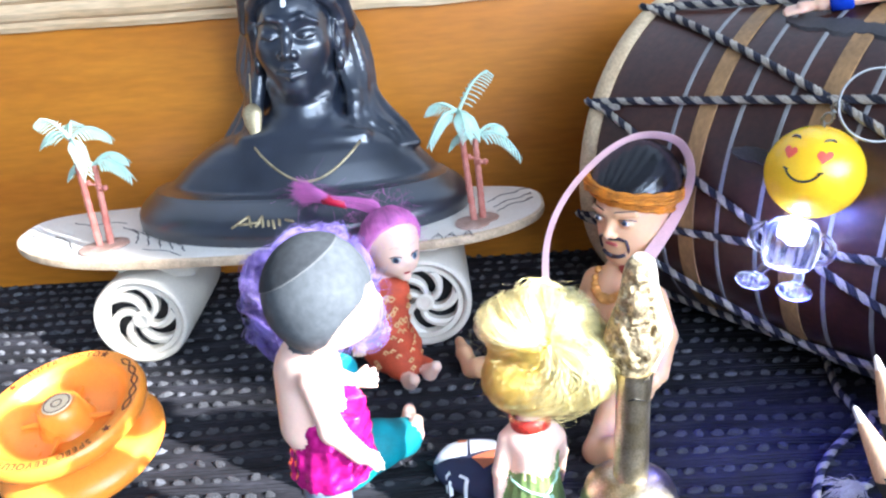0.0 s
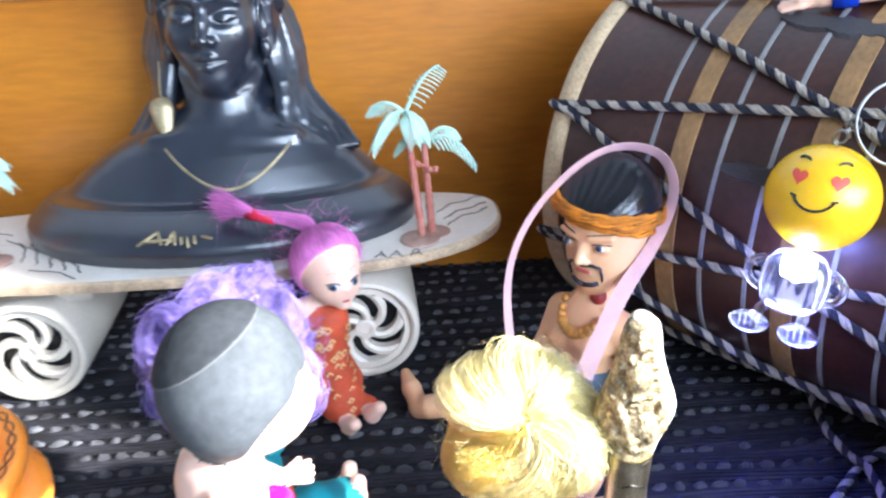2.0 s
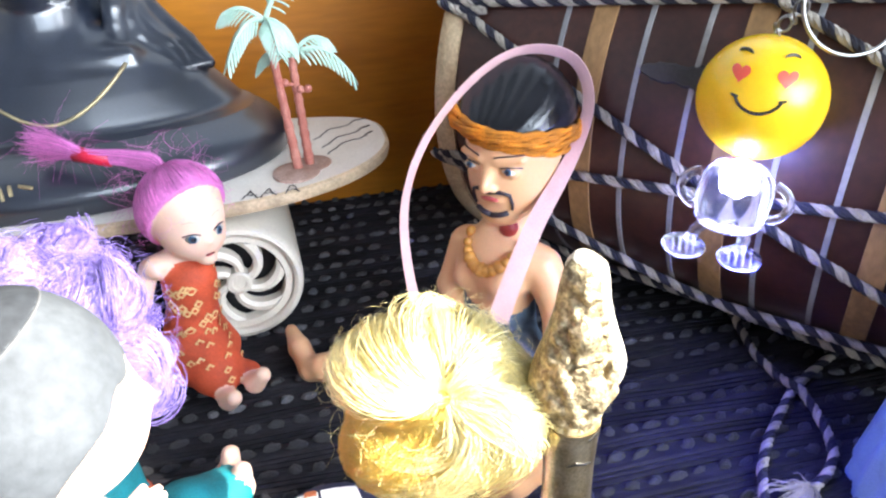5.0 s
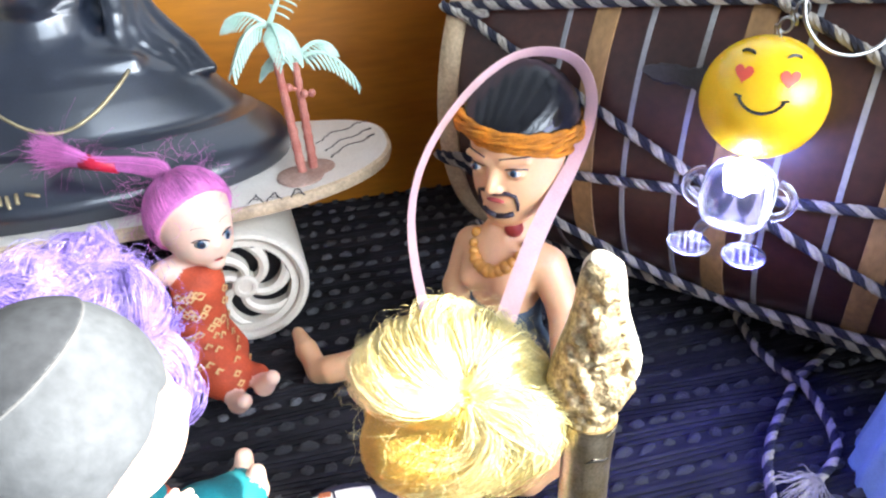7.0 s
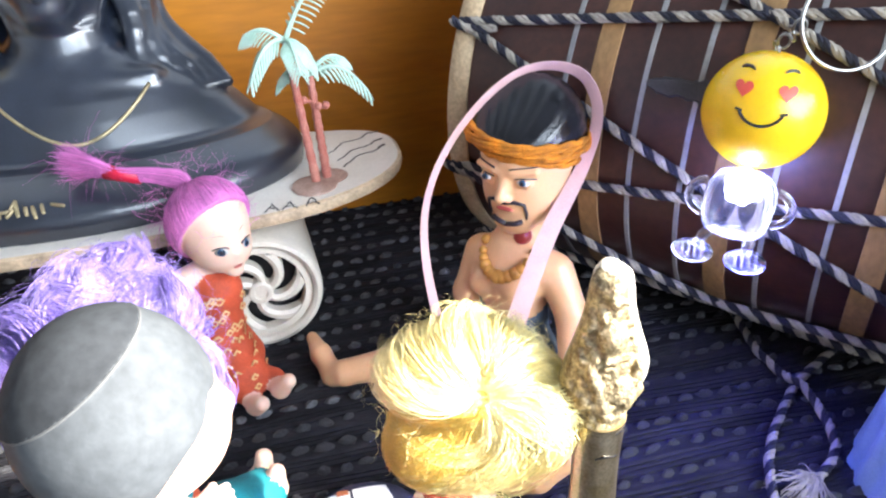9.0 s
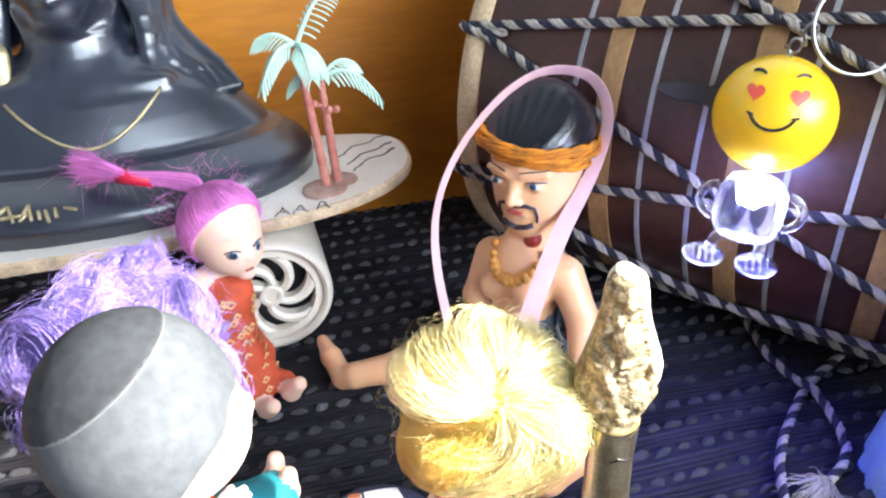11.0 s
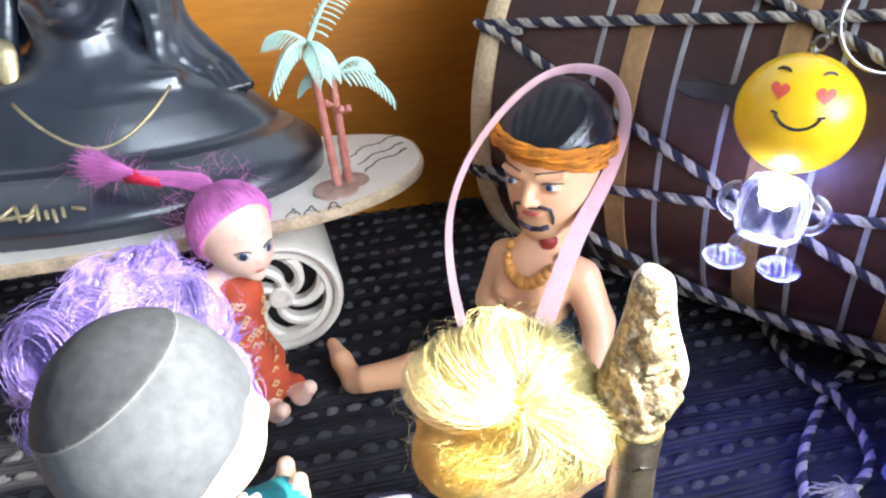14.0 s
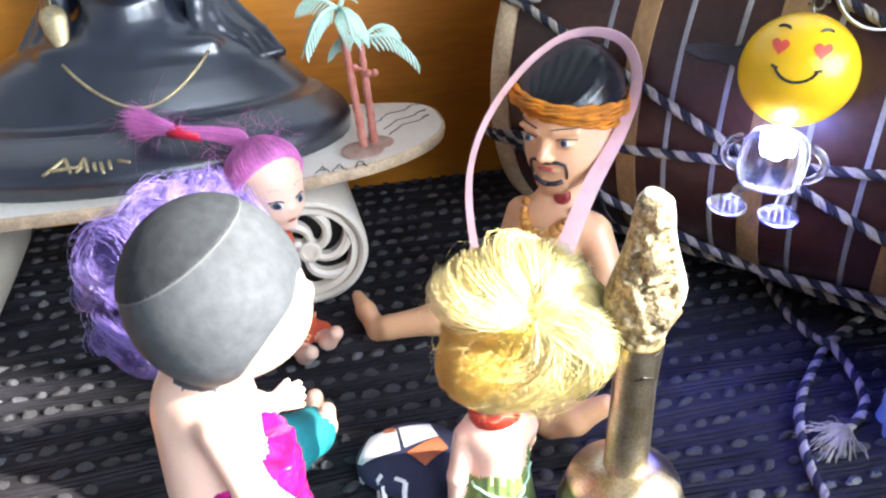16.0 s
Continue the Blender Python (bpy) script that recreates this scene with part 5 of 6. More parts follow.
def boy_doll():
    """Standing, bare-chested, with grey painted hair and foil shorts."""
    h = V(-0.0330, 0.2200, 0.1260)
    fw = unit(V(0.93, 0.30, -0.05))
    side = V(fw[1], -fw[0], 0)          # towards the camera
    R = V(0.0158, 0.0160, 0.0172)
    K = Clay(0.002)
    K.ell(h, R - 0.0005, 0)
    K.ell(h + fw * 0.0055 + V(0, 0, -0.0065), (0.0112, 0.0116, 0.0098), 0, k=0.004)
    K.ell(h + fw * 0.0162 + V(0, 0, -0.0050), (0.0018, 0.0018, 0.0016), 0, k=0.002)
    # the painted hair: a thin shell over crown and back
    rear = unit(V(-0.72, 0.02, 0.69))

    def hair(P):
        q = P - h
        a = np.linalg.norm(q / (R + 0.0001), axis=-1)
        wav = 0.0005 * np.sin(q @ side * 900)
        return np.maximum((a - 1) * 0.0155, -(q @ rear) - 0.0088 + wav)
    K.free(hair, 1, k=0.0003)
    # crown inside the seam, in the grey with shade painted in
    crown = unit(V(-0.47, 0.03, 0.88))

    def cap(P):
        q = P - h
        a = np.linalg.norm(q / (R + 0.0005), axis=-1)
        return np.maximum((a - 1) * 0.0158, 4 * (0.62 * np.linalg.norm(q, axis=-1) - q @ crown))
    K.free(cap, 4, k=0.0002)
    c = V(-0.0392, 0.2200, 0)
    K.limb(h - V(0.0025, 0, 0.013), c + V(0.001, 0, 0.1080), 0.0052, 0.0056, 0)
    K.limb(c + side * 0.0064 + V(0, 0, 0.1045), c - side * 0.0064 + V(0, 0, 0.1045), 0.0055, 0.0055, 0, k=0.004)
    K.limb(c + V(0, 0, 0.101), c + V(-0.0008, 0, 0.083), 0.0100, 0.0100, 0, k=0.004)
    # near arm hangs and swings forward, far arm reaches ahead
    s0, e0, w0 = c + side * 0.0118 + V(0, 0, 0.1040), c + side * 0.0142 + fw * 0.0030 + V(0, 0, 0.0880), c + side * 0.0150 + fw * 0.0100 + V(0, 0, 0.0785)
    K.path([s0, e0, w0], [0.0042, 0.0036, 0.0029], 0, k=0.002)
    small_palm(K, w0, w0 + fw * 0.0060 - V(0, 0, 0.0042), 0, 0.0025, side)
    s1, e1, w1 = c - side * 0.0110 + V(0, 0, 0.1030), c - side * 0.0115 + fw * 0.0060 + V(0, 0, 0.0925), c - side * 0.0090 + fw * 0.0135 + V(0, 0, 0.0885)
    K.path([s1, e1, w1], [0.0040, 0.0034, 0.0027], 0, k=0.002)
    small_palm(K, w1, w1 + fw * 0.0085 + V(0, 0, 0.0002), 0, 0.0023, V(0, 0, 1))
    # creased foil shorts and long slate legs

    def shorts(P):
        q = P - c
        z, x, y = q[..., 2], q @ side, q @ fw
        a = np.arctan2(x, y)
        r = 0.0112 + (0.0880 - z) * 0.10 + 0.0005 * np.sin(a * 7 + z * 420) * np.sin(z * 900 + a * 3) + 0.0003 * np.sin(a * 15)
        return np.maximum(np.maximum(np.sqrt((x / 1.10) ** 2 + y * y) - r, z - 0.0880 - 0.0006 * np.sin(a * 5)), 0.0655 - z)
    K.free(shorts, 2, k=0.0005)
    for g in (1, -1):
        K.path([c + side * 0.0060 * g + V(0, 0, 0.0640), c + side * 0.0070 * g + V(0, 0, 0.034), c + side * 0.0072 * g + V(0, 0, 0.0065)], [0.0074, 0.0060, 0.0048], 3, k=0.001)
        K.limb(c + side * 0.0072 * g + V(0, 0, 0.0042), c + side * 0.0078 * g + fw * 0.0090 + V(0, 0, 0.0034), 0.0040, 0.0032, 0, k=0.001)
    bag = Bag()
    K.skin((-0.062, 0.196, 0.0), (0.002, 0.246, 0.146), 0.0005, bag, [MAT_SKIN_PALE, MAT_GREYCAP, MAT_FOIL, MAT_GREYLEG, MAT_SHADECAP])
    # the pale ridge that edges the dark crown
    u, v, w = frame_of(crown)
    a = np.linspace(0, 2 * math.pi, 56, endpoint=False)
    d = w * 0.62 + 0.785 * (np.outer(np.cos(a), u) + np.outer(np.sin(a), v))
    bag.tube(h + d / np.linalg.norm(d / (R + 0.0003), axis=1)[:, None], 0.00022, MAT_GREYSEAM, 8, closed=True)
    tagged(seat("boy_doll", bag, (c[0], c[1], 0), sharp=180), "pale shirtless boy doll with grey painted hair and magenta foil shorts", "doll", "dolls on the mat")


def red_dress_doll():
    h = V(-0.0262, 0.3860, 0.0735)
    fw = unit(V(0.52, -0.84, -0.15))
    up = V(0, 0, 1)
    rt = unit(np.cross(fw, up))
    K = Clay(0.002)
    K.ell(h, (0.0138, 0.0138, 0.0148), 0)
    K.ell(h + fw * 0.0050 + V(0, 0, -0.0076), (0.0106, 0.0100, 0.0094), 0, k=0.004)
    K.ell(h + fw * 0.0148 + V(0, 0, -0.0052), (0.0013, 0.0013, 0.0013), 0, k=0.0014)
    K.ell(h + fw * 0.0112 + V(0, 0, -0.0142), (0.0032, 0.0026, 0.0024), 0, k=0.002)
    rear = unit(-fw * 0.80 + up * 0.72 + rt * 0.12)
    brow = unit(fw * 0.92 - up * 0.38)      # the middle of the round face opening

    def hair(P):
        q = P - h
        a = np.linalg.norm(q / V(0.0157, 0.0157, 0.0166), axis=-1)
        ang = np.arctan2(q @ rt, q @ up)
        return np.maximum((a - 1) * 0.0150 + 0.00008 * np.sin(ang * 34), q @ brow - 0.17 * np.linalg.norm(q, axis=-1))
    K.free(hair, 1, k=0.0003)
    # body, strap dress and legs stretched out on the mat
    c = V(-0.0325, 0.3870, 0)
    K.limb(h - V(0, 0, 0.013), c + V(0.002, 0, 0.054), 0.0042, 0.0050, 0)
    K.limb(c + V(0.003, -0.001, 0.0450), c + V(0.002, -0.001, 0.030), 0.0102, 0.0092, 2, k=0.002)
    K.limb(c + rt * 0.0085 + V(0, 0, 0.0535), c - rt * 0.0085 + V(0, 0, 0.0535), 0.0046, 0.0046, 0, k=0.003)
    K.limb(c + V(0.001, 0, 0.026), c + V(0.001, -0.002, 0.0150), 0.0106, 0.0162, 2, k=0.0015)
    K.limb(c + V(0.0016, -0.0008, 0.0285), c + V(0.0016, -0.0008, 0.0275), 0.0102, 0.0102, 2, k=0.0004)
    K.limb(c + V(0.002, -0.006, 0.0150), c + V(0.007, -0.014, 0.0110), 0.0128, 0.0105, 2, k=0.003)
    for ankle, toe in ((V(-0.0225, 0.3640, 0.0058), V(-0.0190, 0.3545, 0.0105)), (V(-0.0125, 0.3700, 0.0068), V(-0.0080, 0.3625, 0.0125))):
        K.limb(c + V(0.006, -0.010, 0.0095), ankle + V(-0.001, 0.002, 0.0008), 0.0060, 0.0046, 2, k=0.0015)
        K.limb(ankle + V(-0.001, 0.001, 0.0), ankle + V(0.001, -0.004, 0.0), 0.0036, 0.0040, 0, k=0.001)
        K.limb(ankle + V(0.001, -0.004, 0.0), toe, 0.0038, 0.0030, 0, k=0.001)
    K.path([c + V(-0.010, -0.002, 0.0520), c + V(-0.0150, -0.010, 0.038), c + V(-0.0150, -0.018, 0.0275)], [0.0036, 0.0030, 0.0025], 0, k=0.001)
    small_palm(K, c + V(-0.0150, -0.018, 0.0275), c + V(-0.0135, -0.0235, 0.0205), 0, 0.0022, V(1, 0, 0))
    bag = Bag()
    K.skin((-0.056, 0.348, 0.0), (0.004, 0.408, 0.094), 0.0006, bag, [MAT_SKIN_PALE, MAT_MAGENTA, MAT_RED_DRESS])
    marks = []
    for g in (-1, 1):
        marks += [(0.0052 * g, -0.0030, 0.0023, 0.0015, MAT_EYE_WHITE, 0.0001), (0.0052 * g + 0.0002, -0.0030, 0.0013, 0.0015, MAT_EYE_BLUE, 0.0002), (0.0052 * g + 0.0002, -0.0030, 0.0007, 0.0008, MAT_PAINT_DARK, 0.0003)]
    marks += [(0.0, -0.0108, 0.0019, 0.0008, MAT_LIPS, 0.00005)]
    face_marks(K, bag, h, fw, up, marks)
    for g in (-1, 1):
        painted_line(K, bag, h, fw, up, [(0.0052 * g + q, -0.0020 + 0.0008 * (1 - (q / 0.0027) ** 2)) for q in np.linspace(-0.0027, 0.0027, 6)], 0.0004, MAT_PAINT_DARK)
        painted_line(K, bag, h, fw, up, [(0.0052 * g + q, 0.0026 + 0.0006 * (1 - (q / 0.0022) ** 2)) for q in np.linspace(-0.0022, 0.0022, 5)], 0.00008, MAT_PAINT_DARK)
    # lozenge print on the dress
    rng = np.random.default_rng(5)
    for i in range(60):
        z = rng.uniform(0.010, 0.052)
        a = rng.uniform(-0.5, 1.5)
        d = unit(V(math.sin(a), -math.cos(a), 0.0))
        o = c + V(0.001, -0.004 if z < 0.03 else 0.0, z) + d * 0.05
        if rng.random() < 0.25 and z > 0.03:
            continue
        p = K.touch(o, -d)
        u, v, w = frame_of(d)
        if np.linalg.norm(p - (o - d * 0.05)) > 0.03:
            continue
        q = [p + d * 0.00055 + 0.0019 * (math.cos(t) * u + math.sin(t) * v) for t in np.linspace(0, 2 * math.pi, 4, endpoint=False)]
        q2 = [p + d * 0.00075 + 0.00085 * (math.cos(t) * u + math.sin(t) * v) for t in np.linspace(0, 2 * math.pi, 4, endpoint=False)]
        bag.add(q, [[0, 1, 2, 3]], MAT_DRESS_PRINT).add(q2, [[0, 1, 2, 3]], MAT_RED_DRESS)
    # the pony-tail with its crimson band
    root_p, band_p, tip = V(-0.0325, 0.3950, 0.0880), V(-0.0570, 0.4030, 0.0910), V(-0.0750, 0.4140, 0.0935)
    P = []
    for _ in range(700):
        a, b = rng.uniform(0, 2 * math.pi), rng.uniform(0, 1) ** 0.5
        o = V(0, math.cos(a), math.sin(a)) * b
        ks = [h * 0.45 + root_p * 0.55 + o * 0.006, root_p + o * 0.0042, root_p * 0.5 + band_p * 0.5 + o * 0.0030 + V(0, 0, 0.001), band_p + o * 0.0024, band_p * 0.5 + tip * 0.5 + o * 0.0042 + V(0, 0, 0.001), tip + o * 0.0046 + rng.normal(0, 0.0022, 3)]
        t = np.linspace(0, 5, 14)
        P.append(np.stack([np.interp(t, range(6), np.array(ks)[:, i]) for i in range(3)], 1))
    bag.strands(P, 0.00015, MAT_MAGENTA)
    t = np.linspace(0, 1, 14)[None, :, None]
    end = unit(root_p - h)
    go = rng.normal(0, 1, (1500, 3))
    go /= np.linalg.norm(go, axis=1)[:, None]
    go = go[(go @ brow < 0.16) & (go @ rear < 0.75) & (go @ up > -0.45)][:620, None]
    d = go * (1 - t) + end * t
    d /= np.linalg.norm(d, axis=2)[..., None]
    bag.strands(h + d * (V(0.0156, 0.0156, 0.0165) + rng.uniform(0, 0.0006, (len(go), 1, 1)) + 0.0010 * np.sin(3.1 * t) * rng.uniform(0, 1, (len(go), 1, 1))), 0.00014, MAT_MAGENTA)
    bag.tube([root_p * 0.35 + band_p * 0.65, band_p, band_p * 0.80 + tip * 0.20], [0.0029, 0.0026, 0.0030], MAT_HAIRBAND, 12)
    bag.strands(flyaways(rng, h + V(-0.004, 0.004, 0.006), 0.0155, 150), 0.00007, MAT_MAGENTA)
    bag.strands([[tip + (band_p - tip) * q + unit(way) * 0.003 + V(0, 0, 1) * 0.010 * t * (1 - t) + way * t + 0.0015 * math.sin(7 * t) * way / 0.009 for t in np.linspace(0, 1, 10)] for q, way in zip(rng.uniform(-0.1, 1, 60), rng.normal(0, 0.006, (60, 3)))], 0.00006, MAT_MAGENTA)
    tagged(seat("red_dress_doll", bag, (c[0], c[1], 0), sharp=180), "seated doll with magenta ponytail and red printed dress", "doll", "dolls on the mat")


def curl(rng, centre, axis, r0, r1, turns, width, n, k=46):
    """A coil of hairs wound round an axis."""
    u, v, w = frame_of(axis)
    P = []
    for _ in range(n):
        s = np.linspace(0, 1, k)
        ph = rng.normal(0, 0.45)
        rad = (r0 + (r1 - r0) * s) * (1 + rng.normal(0, 0.19)) + rng.normal(0, 0.0003) * np.sin(s * rng.uniform(4, 14))
        a = ph + turns * 2 * math.pi * s
        hgt = rng.normal(0, width) + 0.0012 * np.sin(a * 0.7 + ph)
        P.append(np.asarray(centre) + rng.normal(0, 0.16 * r0) * u + rng.normal(0, 0.16 * r0) * v + (rad * np.cos(a))[:, None] * u + (rad * np.sin(a))[:, None] * v + (hgt + width * 1.4 * (1 - s))[:, None] * w)
    return np.array(P)


def lilac_doll():
    h = V(-0.0450, 0.2770, 0.0985)
    K = Clay(0.003)
    rng = np.random.default_rng(9)
    # hair mass in lumps
    K.ell(h, (0.0185, 0.0180, 0.0185), 0)
    lumps = [(-0.014, -0.004, 0.007, 0.0105), (0.010, -0.007, 0.011, 0.0110), (0.000, -0.013, -0.006, 0.0110), (-0.011, -0.009, -0.010, 0.0100), (0.013, -0.006, -0.005, 0.0100), (0.004, 0.006, 0.014, 0.0090), (-0.004, -0.006, 0.014, 0.0100), (-0.016, 0.004, -0.004, 0.0090), (0.010, 0.006, -0.011, 0.0090)]
    for x, y, z, r in lumps:
        K.ell(h + V(x, y, z), r, 0, k=0.003)
    # face turned away, then body in a teal dress, seated
    c = V(-0.0500, 0.2900, 0)
    fw = unit(V(0.72, 0.68, 0))
    K.ell(h + fw * 0.006 + V(0, 0, -0.0090), (0.0128, 0.0128, 0.0130), 1, k=0.001)
    K.limb(h + V(0, 0.002, -0.016), c + V(0, 0, 0.0640), 0.0048, 0.0055, 1, k=0.001)
    K.limb(c + V(-0.0075, 0.003, 0.0600), c + V(0.0080, -0.004, 0.0600), 0.0068, 0.0068, 2, k=0.001)
    K.limb(c + V(0, 0, 0.056), c + V(0.002, 0, 0.034), 0.0098, 0.0095, 2, k=0.003)
    K.limb(c + V(0.002, 0, 0.028), c + V(0.004, 0.002, 0.0120), 0.0105, 0.0118, 2, k=0.002)
    K.limb(c + V(0.0022, 0, 0.0300), c + V(0.0024, 0, 0.0280), 0.0112, 0.0112, 3, k=0.0006)
    K.path([c + V(0.004, 0.000, 0.0120), c + V(0.017, 0.010, 0.0135), c + V(0.0270, 0.0205, 0.0085)], [0.0115, 0.0105, 0.0088], 2, k=0.003)
    for g in (-1, 1):
        a = V(-0.0235, 0.3130, 0.0075) + V(-0.3, 0.7, 0) * 0.006 * g
        K.limb(a, a + V(0.0045, 0.0030, 0.0015), 0.0040, 0.0040, 1, k=0.001)
        K.limb(a + V(0.0045, 0.0030, 0.0015), a + V(0.0055, 0.0030, 0.0085), 0.0037, 0.0030, 1, k=0.001)
    bag = Bag()
    K.skin((-0.078, 0.255, 0.0), (-0.010, 0.330, 0.122), 0.0008, bag, [MAT_PURPLE_SHADE, MAT_SKIN_PALE, MAT_TEAL, MAT_RED_DRESS])
    H = Clay(0.002)
    for x, y, z, r in lumps:
        H.ell(h + V(x, y, z), r, 0, k=0.0015)
    H.ell(h, (0.0185, 0.0180, 0.0185), 0)
    s = np.linspace(0, 1, 24)[None, :, None]
    for x, y, z, r in lumps:
        for _ in range(2):
            d = unit(V(x, y, z) + V(0, -0.004, 0) + rng.normal(0, 0.005, 3))
            u, v, w = frame_of(d)
            n = 80
            ph = (rng.uniform(0, 6.3) + rng.normal(0, 1.1, n))[:, None, None]
            th = 0.12 + s * rng.uniform(1.1, 1.9, n)[:, None, None]
            az = ph + 4.6 * s + 0.25 * np.sin(9 * s + ph)
            way = np.cos(th) * w + np.sin(th) * (np.cos(az) * u + np.sin(az) * v)
            o = h + V(x, y, z)
            p = H.touch((o + way * 0.03).reshape(-1, 3), -way.reshape(-1, 3)).reshape(n, 24, 3)
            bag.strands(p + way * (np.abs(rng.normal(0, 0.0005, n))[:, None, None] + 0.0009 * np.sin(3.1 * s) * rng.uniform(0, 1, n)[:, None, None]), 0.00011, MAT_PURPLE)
    # ringlets all over the mass, each a bundle wound the other way from its neighbour
    for i in range(30):
        zc = 1 - 1.75 * (i + 0.5) / 30
        az = i * 2.399963
        d = V(math.sqrt(1 - zc * zc) * math.cos(az), math.sqrt(1 - zc * zc) * math.sin(az), zc)
        if d[1] > 0.55:
            continue
        tilt = unit(0.55 * d + rng.normal(0, 0.6, 3))
        o = H.touch(h + d * 0.045, -d) - d * 0.0025
        sz = rng.uniform(0.0055, 0.0085)
        P = curl(rng, o, tilt, sz, sz * rng.uniform(0.15, 0.4), rng.choice([-1, 1]) * rng.uniform(0.9, 1.4), 0.0011, 120, 30)
        bag.strands(P, 0.00008, MAT_PURPLE)
    # the large open curl at the back
    bag.strands(curl(rng, h + V(0.001, -0.0205, -0.004), unit(V(0.10, -0.92, 0.32)), 0.0100, 0.0012, 1.9, 0.0013, 620, 46), 0.00008, MAT_PURPLE)
    bag.strands(curl(rng, h + V(-0.013, -0.012, 0.012), unit(V(-0.5, -0.7, 0.5)), 0.0080, 0.0020, 1.5, 0.0016, 330, 36), 0.00008, MAT_PURPLE)
    bag.strands(curl(rng, h + V(-0.002, -0.004, 0.0205), unit(V(0.9, -0.3, 0.2)), 0.0042, 0.0030, 1.3, 0.0014, 150, 28), 0.00007, MAT_PURPLE)
    bag.strands(flyaways(rng, h, 0.0226, 150, 14, 0.010), 0.00005, MAT_PURPLE)
    tagged(seat("lilac_hair_doll", bag, (c[0], c[1], 0), sharp=180), "seated doll with curly lilac hair and teal dress", "doll", "dolls on the mat")


def blond_doll():
    h = V(0.0335, 0.2590, 0.0800)
    c = V(0.0300, 0.2590, 0)
    rng = np.random.default_rng(17)
    K, H = Clay(0.002), Clay(0.0022)
    swirl = h + V(0.001, -0.003, 0.0010) + 0.0188 * unit(V(-0.0005, -0.0120, 0.0105))
    for X in (K, H):
        X.ell(h + V(0, 0, -0.001), (0.0178, 0.0160, 0.0172), 0)
        X.ell(h + V(-0.0040, -0.0055, 0.0125), (0.0158, 0.0128, 0.0108), 0, k=0.0012)
        X.ell(h + V(0.0118, -0.0075, -0.0005), (0.0122, 0.0128, 0.0150), 0, k=0.0016)
        X.ell(h + V(-0.0070, -0.0055, -0.0070), (0.0135, 0.0118, 0.0128), 0, k=0.0012)
        X.ell(h + V(0.0075, -0.0050, 0.0110), (0.0095, 0.0090, 0.0085), 0, k=0.0018)
        X.ell(h + V(0.0025, -0.0085, -0.0060), (0.0135, 0.0110, 0.0130), 0, k=0.004)
        X.ell(h + V(0.0040, -0.0070, 0.0040), (0.0112, 0.0100, 0.0108), 0, k=0.003)
        X.ell(swirl + V(0, -0.0008, 0.0005), (0.0046, 0.0036, 0.0030), 0, k=0.0020, cut=True)
    K.ell(h + V(-0.0020, 0.006, -0.0125), (0.0140, 0.0125, 0.0115), 1, k=0.001)
    K.ell(h + V(-0.0145, 0.001, -0.0125), (0.0022, 0.003, 0.004), 1, k=0.001)
    K.limb(h - V(0.002, -0.001, 0.018), c + V(0, 0, 0.0470), 0.0058, 0.0060, 1)
    # choker, shoulders, back, dress
    K.limb(c + V(-0.0052, 0, 0.0440), c + V(0.0060, 0, 0.0440), 0.0052, 0.0052, 1, k=0.003)
    K.limb(c + V(0, 0, 0.041), c + V(0, 0, 0.030), 0.0088, 0.0086, 1, k=0.004)

    def dress(P):
        q = P - c
        z = q[..., 2]
        a = np.arctan2(q[..., 1], q[..., 0])
        r = 0.0092 + np.clip(0.029 - z, 0, 1) * 0.16 + 0.0003 * np.sin(a * 17)
        top = 0.0315 + 0.0016 * np.sin(a * 3 + 1) + 0.010 * np.clip(np.cos(a - 0.2), 0, 1) ** 6
        return np.maximum(np.maximum(np.linalg.norm(q[..., :2] / V(1.05, 0.95), axis=-1) - r, z - top), 0.002 - z)
    K.free(dress, 2, k=0.0004)
    for g, e, w in ((-1, V(-0.0122, -0.002, 0.0300), V(-0.0125, 0.000, 0.0150)), (1, V(0.0112, 0.007, 0.0310), V(0.0118, 0.012, 0.0200))):
        K.path([c + V(0.0090 * g, 0, 0.0430), c + e, c + w], [0.0036, 0.0030, 0.0025], 1, k=0.0012)
        small_palm(K, c + w, c + w + V(0.001 * g, 0.002, -0.0075), 1, 0.0020, V(0, 1, 0))
        K.limb(c + V(0.005 * g, 0, 0.004), c + V(0.005 * g, 0.006, 0.003), 0.0036, 0.0028, 1, k=0.001)
    bag = Bag()
    K.skin((0.004, 0.226, 0.0), (0.062, 0.284, 0.112), 0.0007, bag, [MAT_BLOND_SHADE, MAT_SKIN_PALE, MAT_GREEN])
    bag.lathe([(0.0068, -0.0026), (0.0076, -0.0024), (0.0075, 0.0022), (0.0066, 0.0024)], MAT_CHOKER, c + V(-0.0004, 0.0006, 0.0515), unit(V(-0.10, 0.05, 1)), 32, cap=False)
    # ribbon tie with a small rose on the dress
    for a0, a1, z0, z1 in ((-2.7, -1.2, 0.0290, 0.0235), (-1.2, -0.3, 0.0235, 0.0310)):
        pts = []
        for t in np.linspace(0, 1, 10):
            a = a0 + (a1 - a0) * t
            d = V(math.cos(a), math.sin(a), 0)
            pts.append(K.touch(c + d * 0.04 + V(0, 0, z0 + (z1 - z0) * t), -d) + d * 0.0002)
        bag.tube(pts, 0.0005, MAT_MINT, 5)
    d = unit(V(math.cos(-1.15), math.sin(-1.15), 0))
    ro = K.touch(c + d * 0.04 + V(0, 0, 0.0225), -d)
    for i in range(9):
        a = i * 0.75
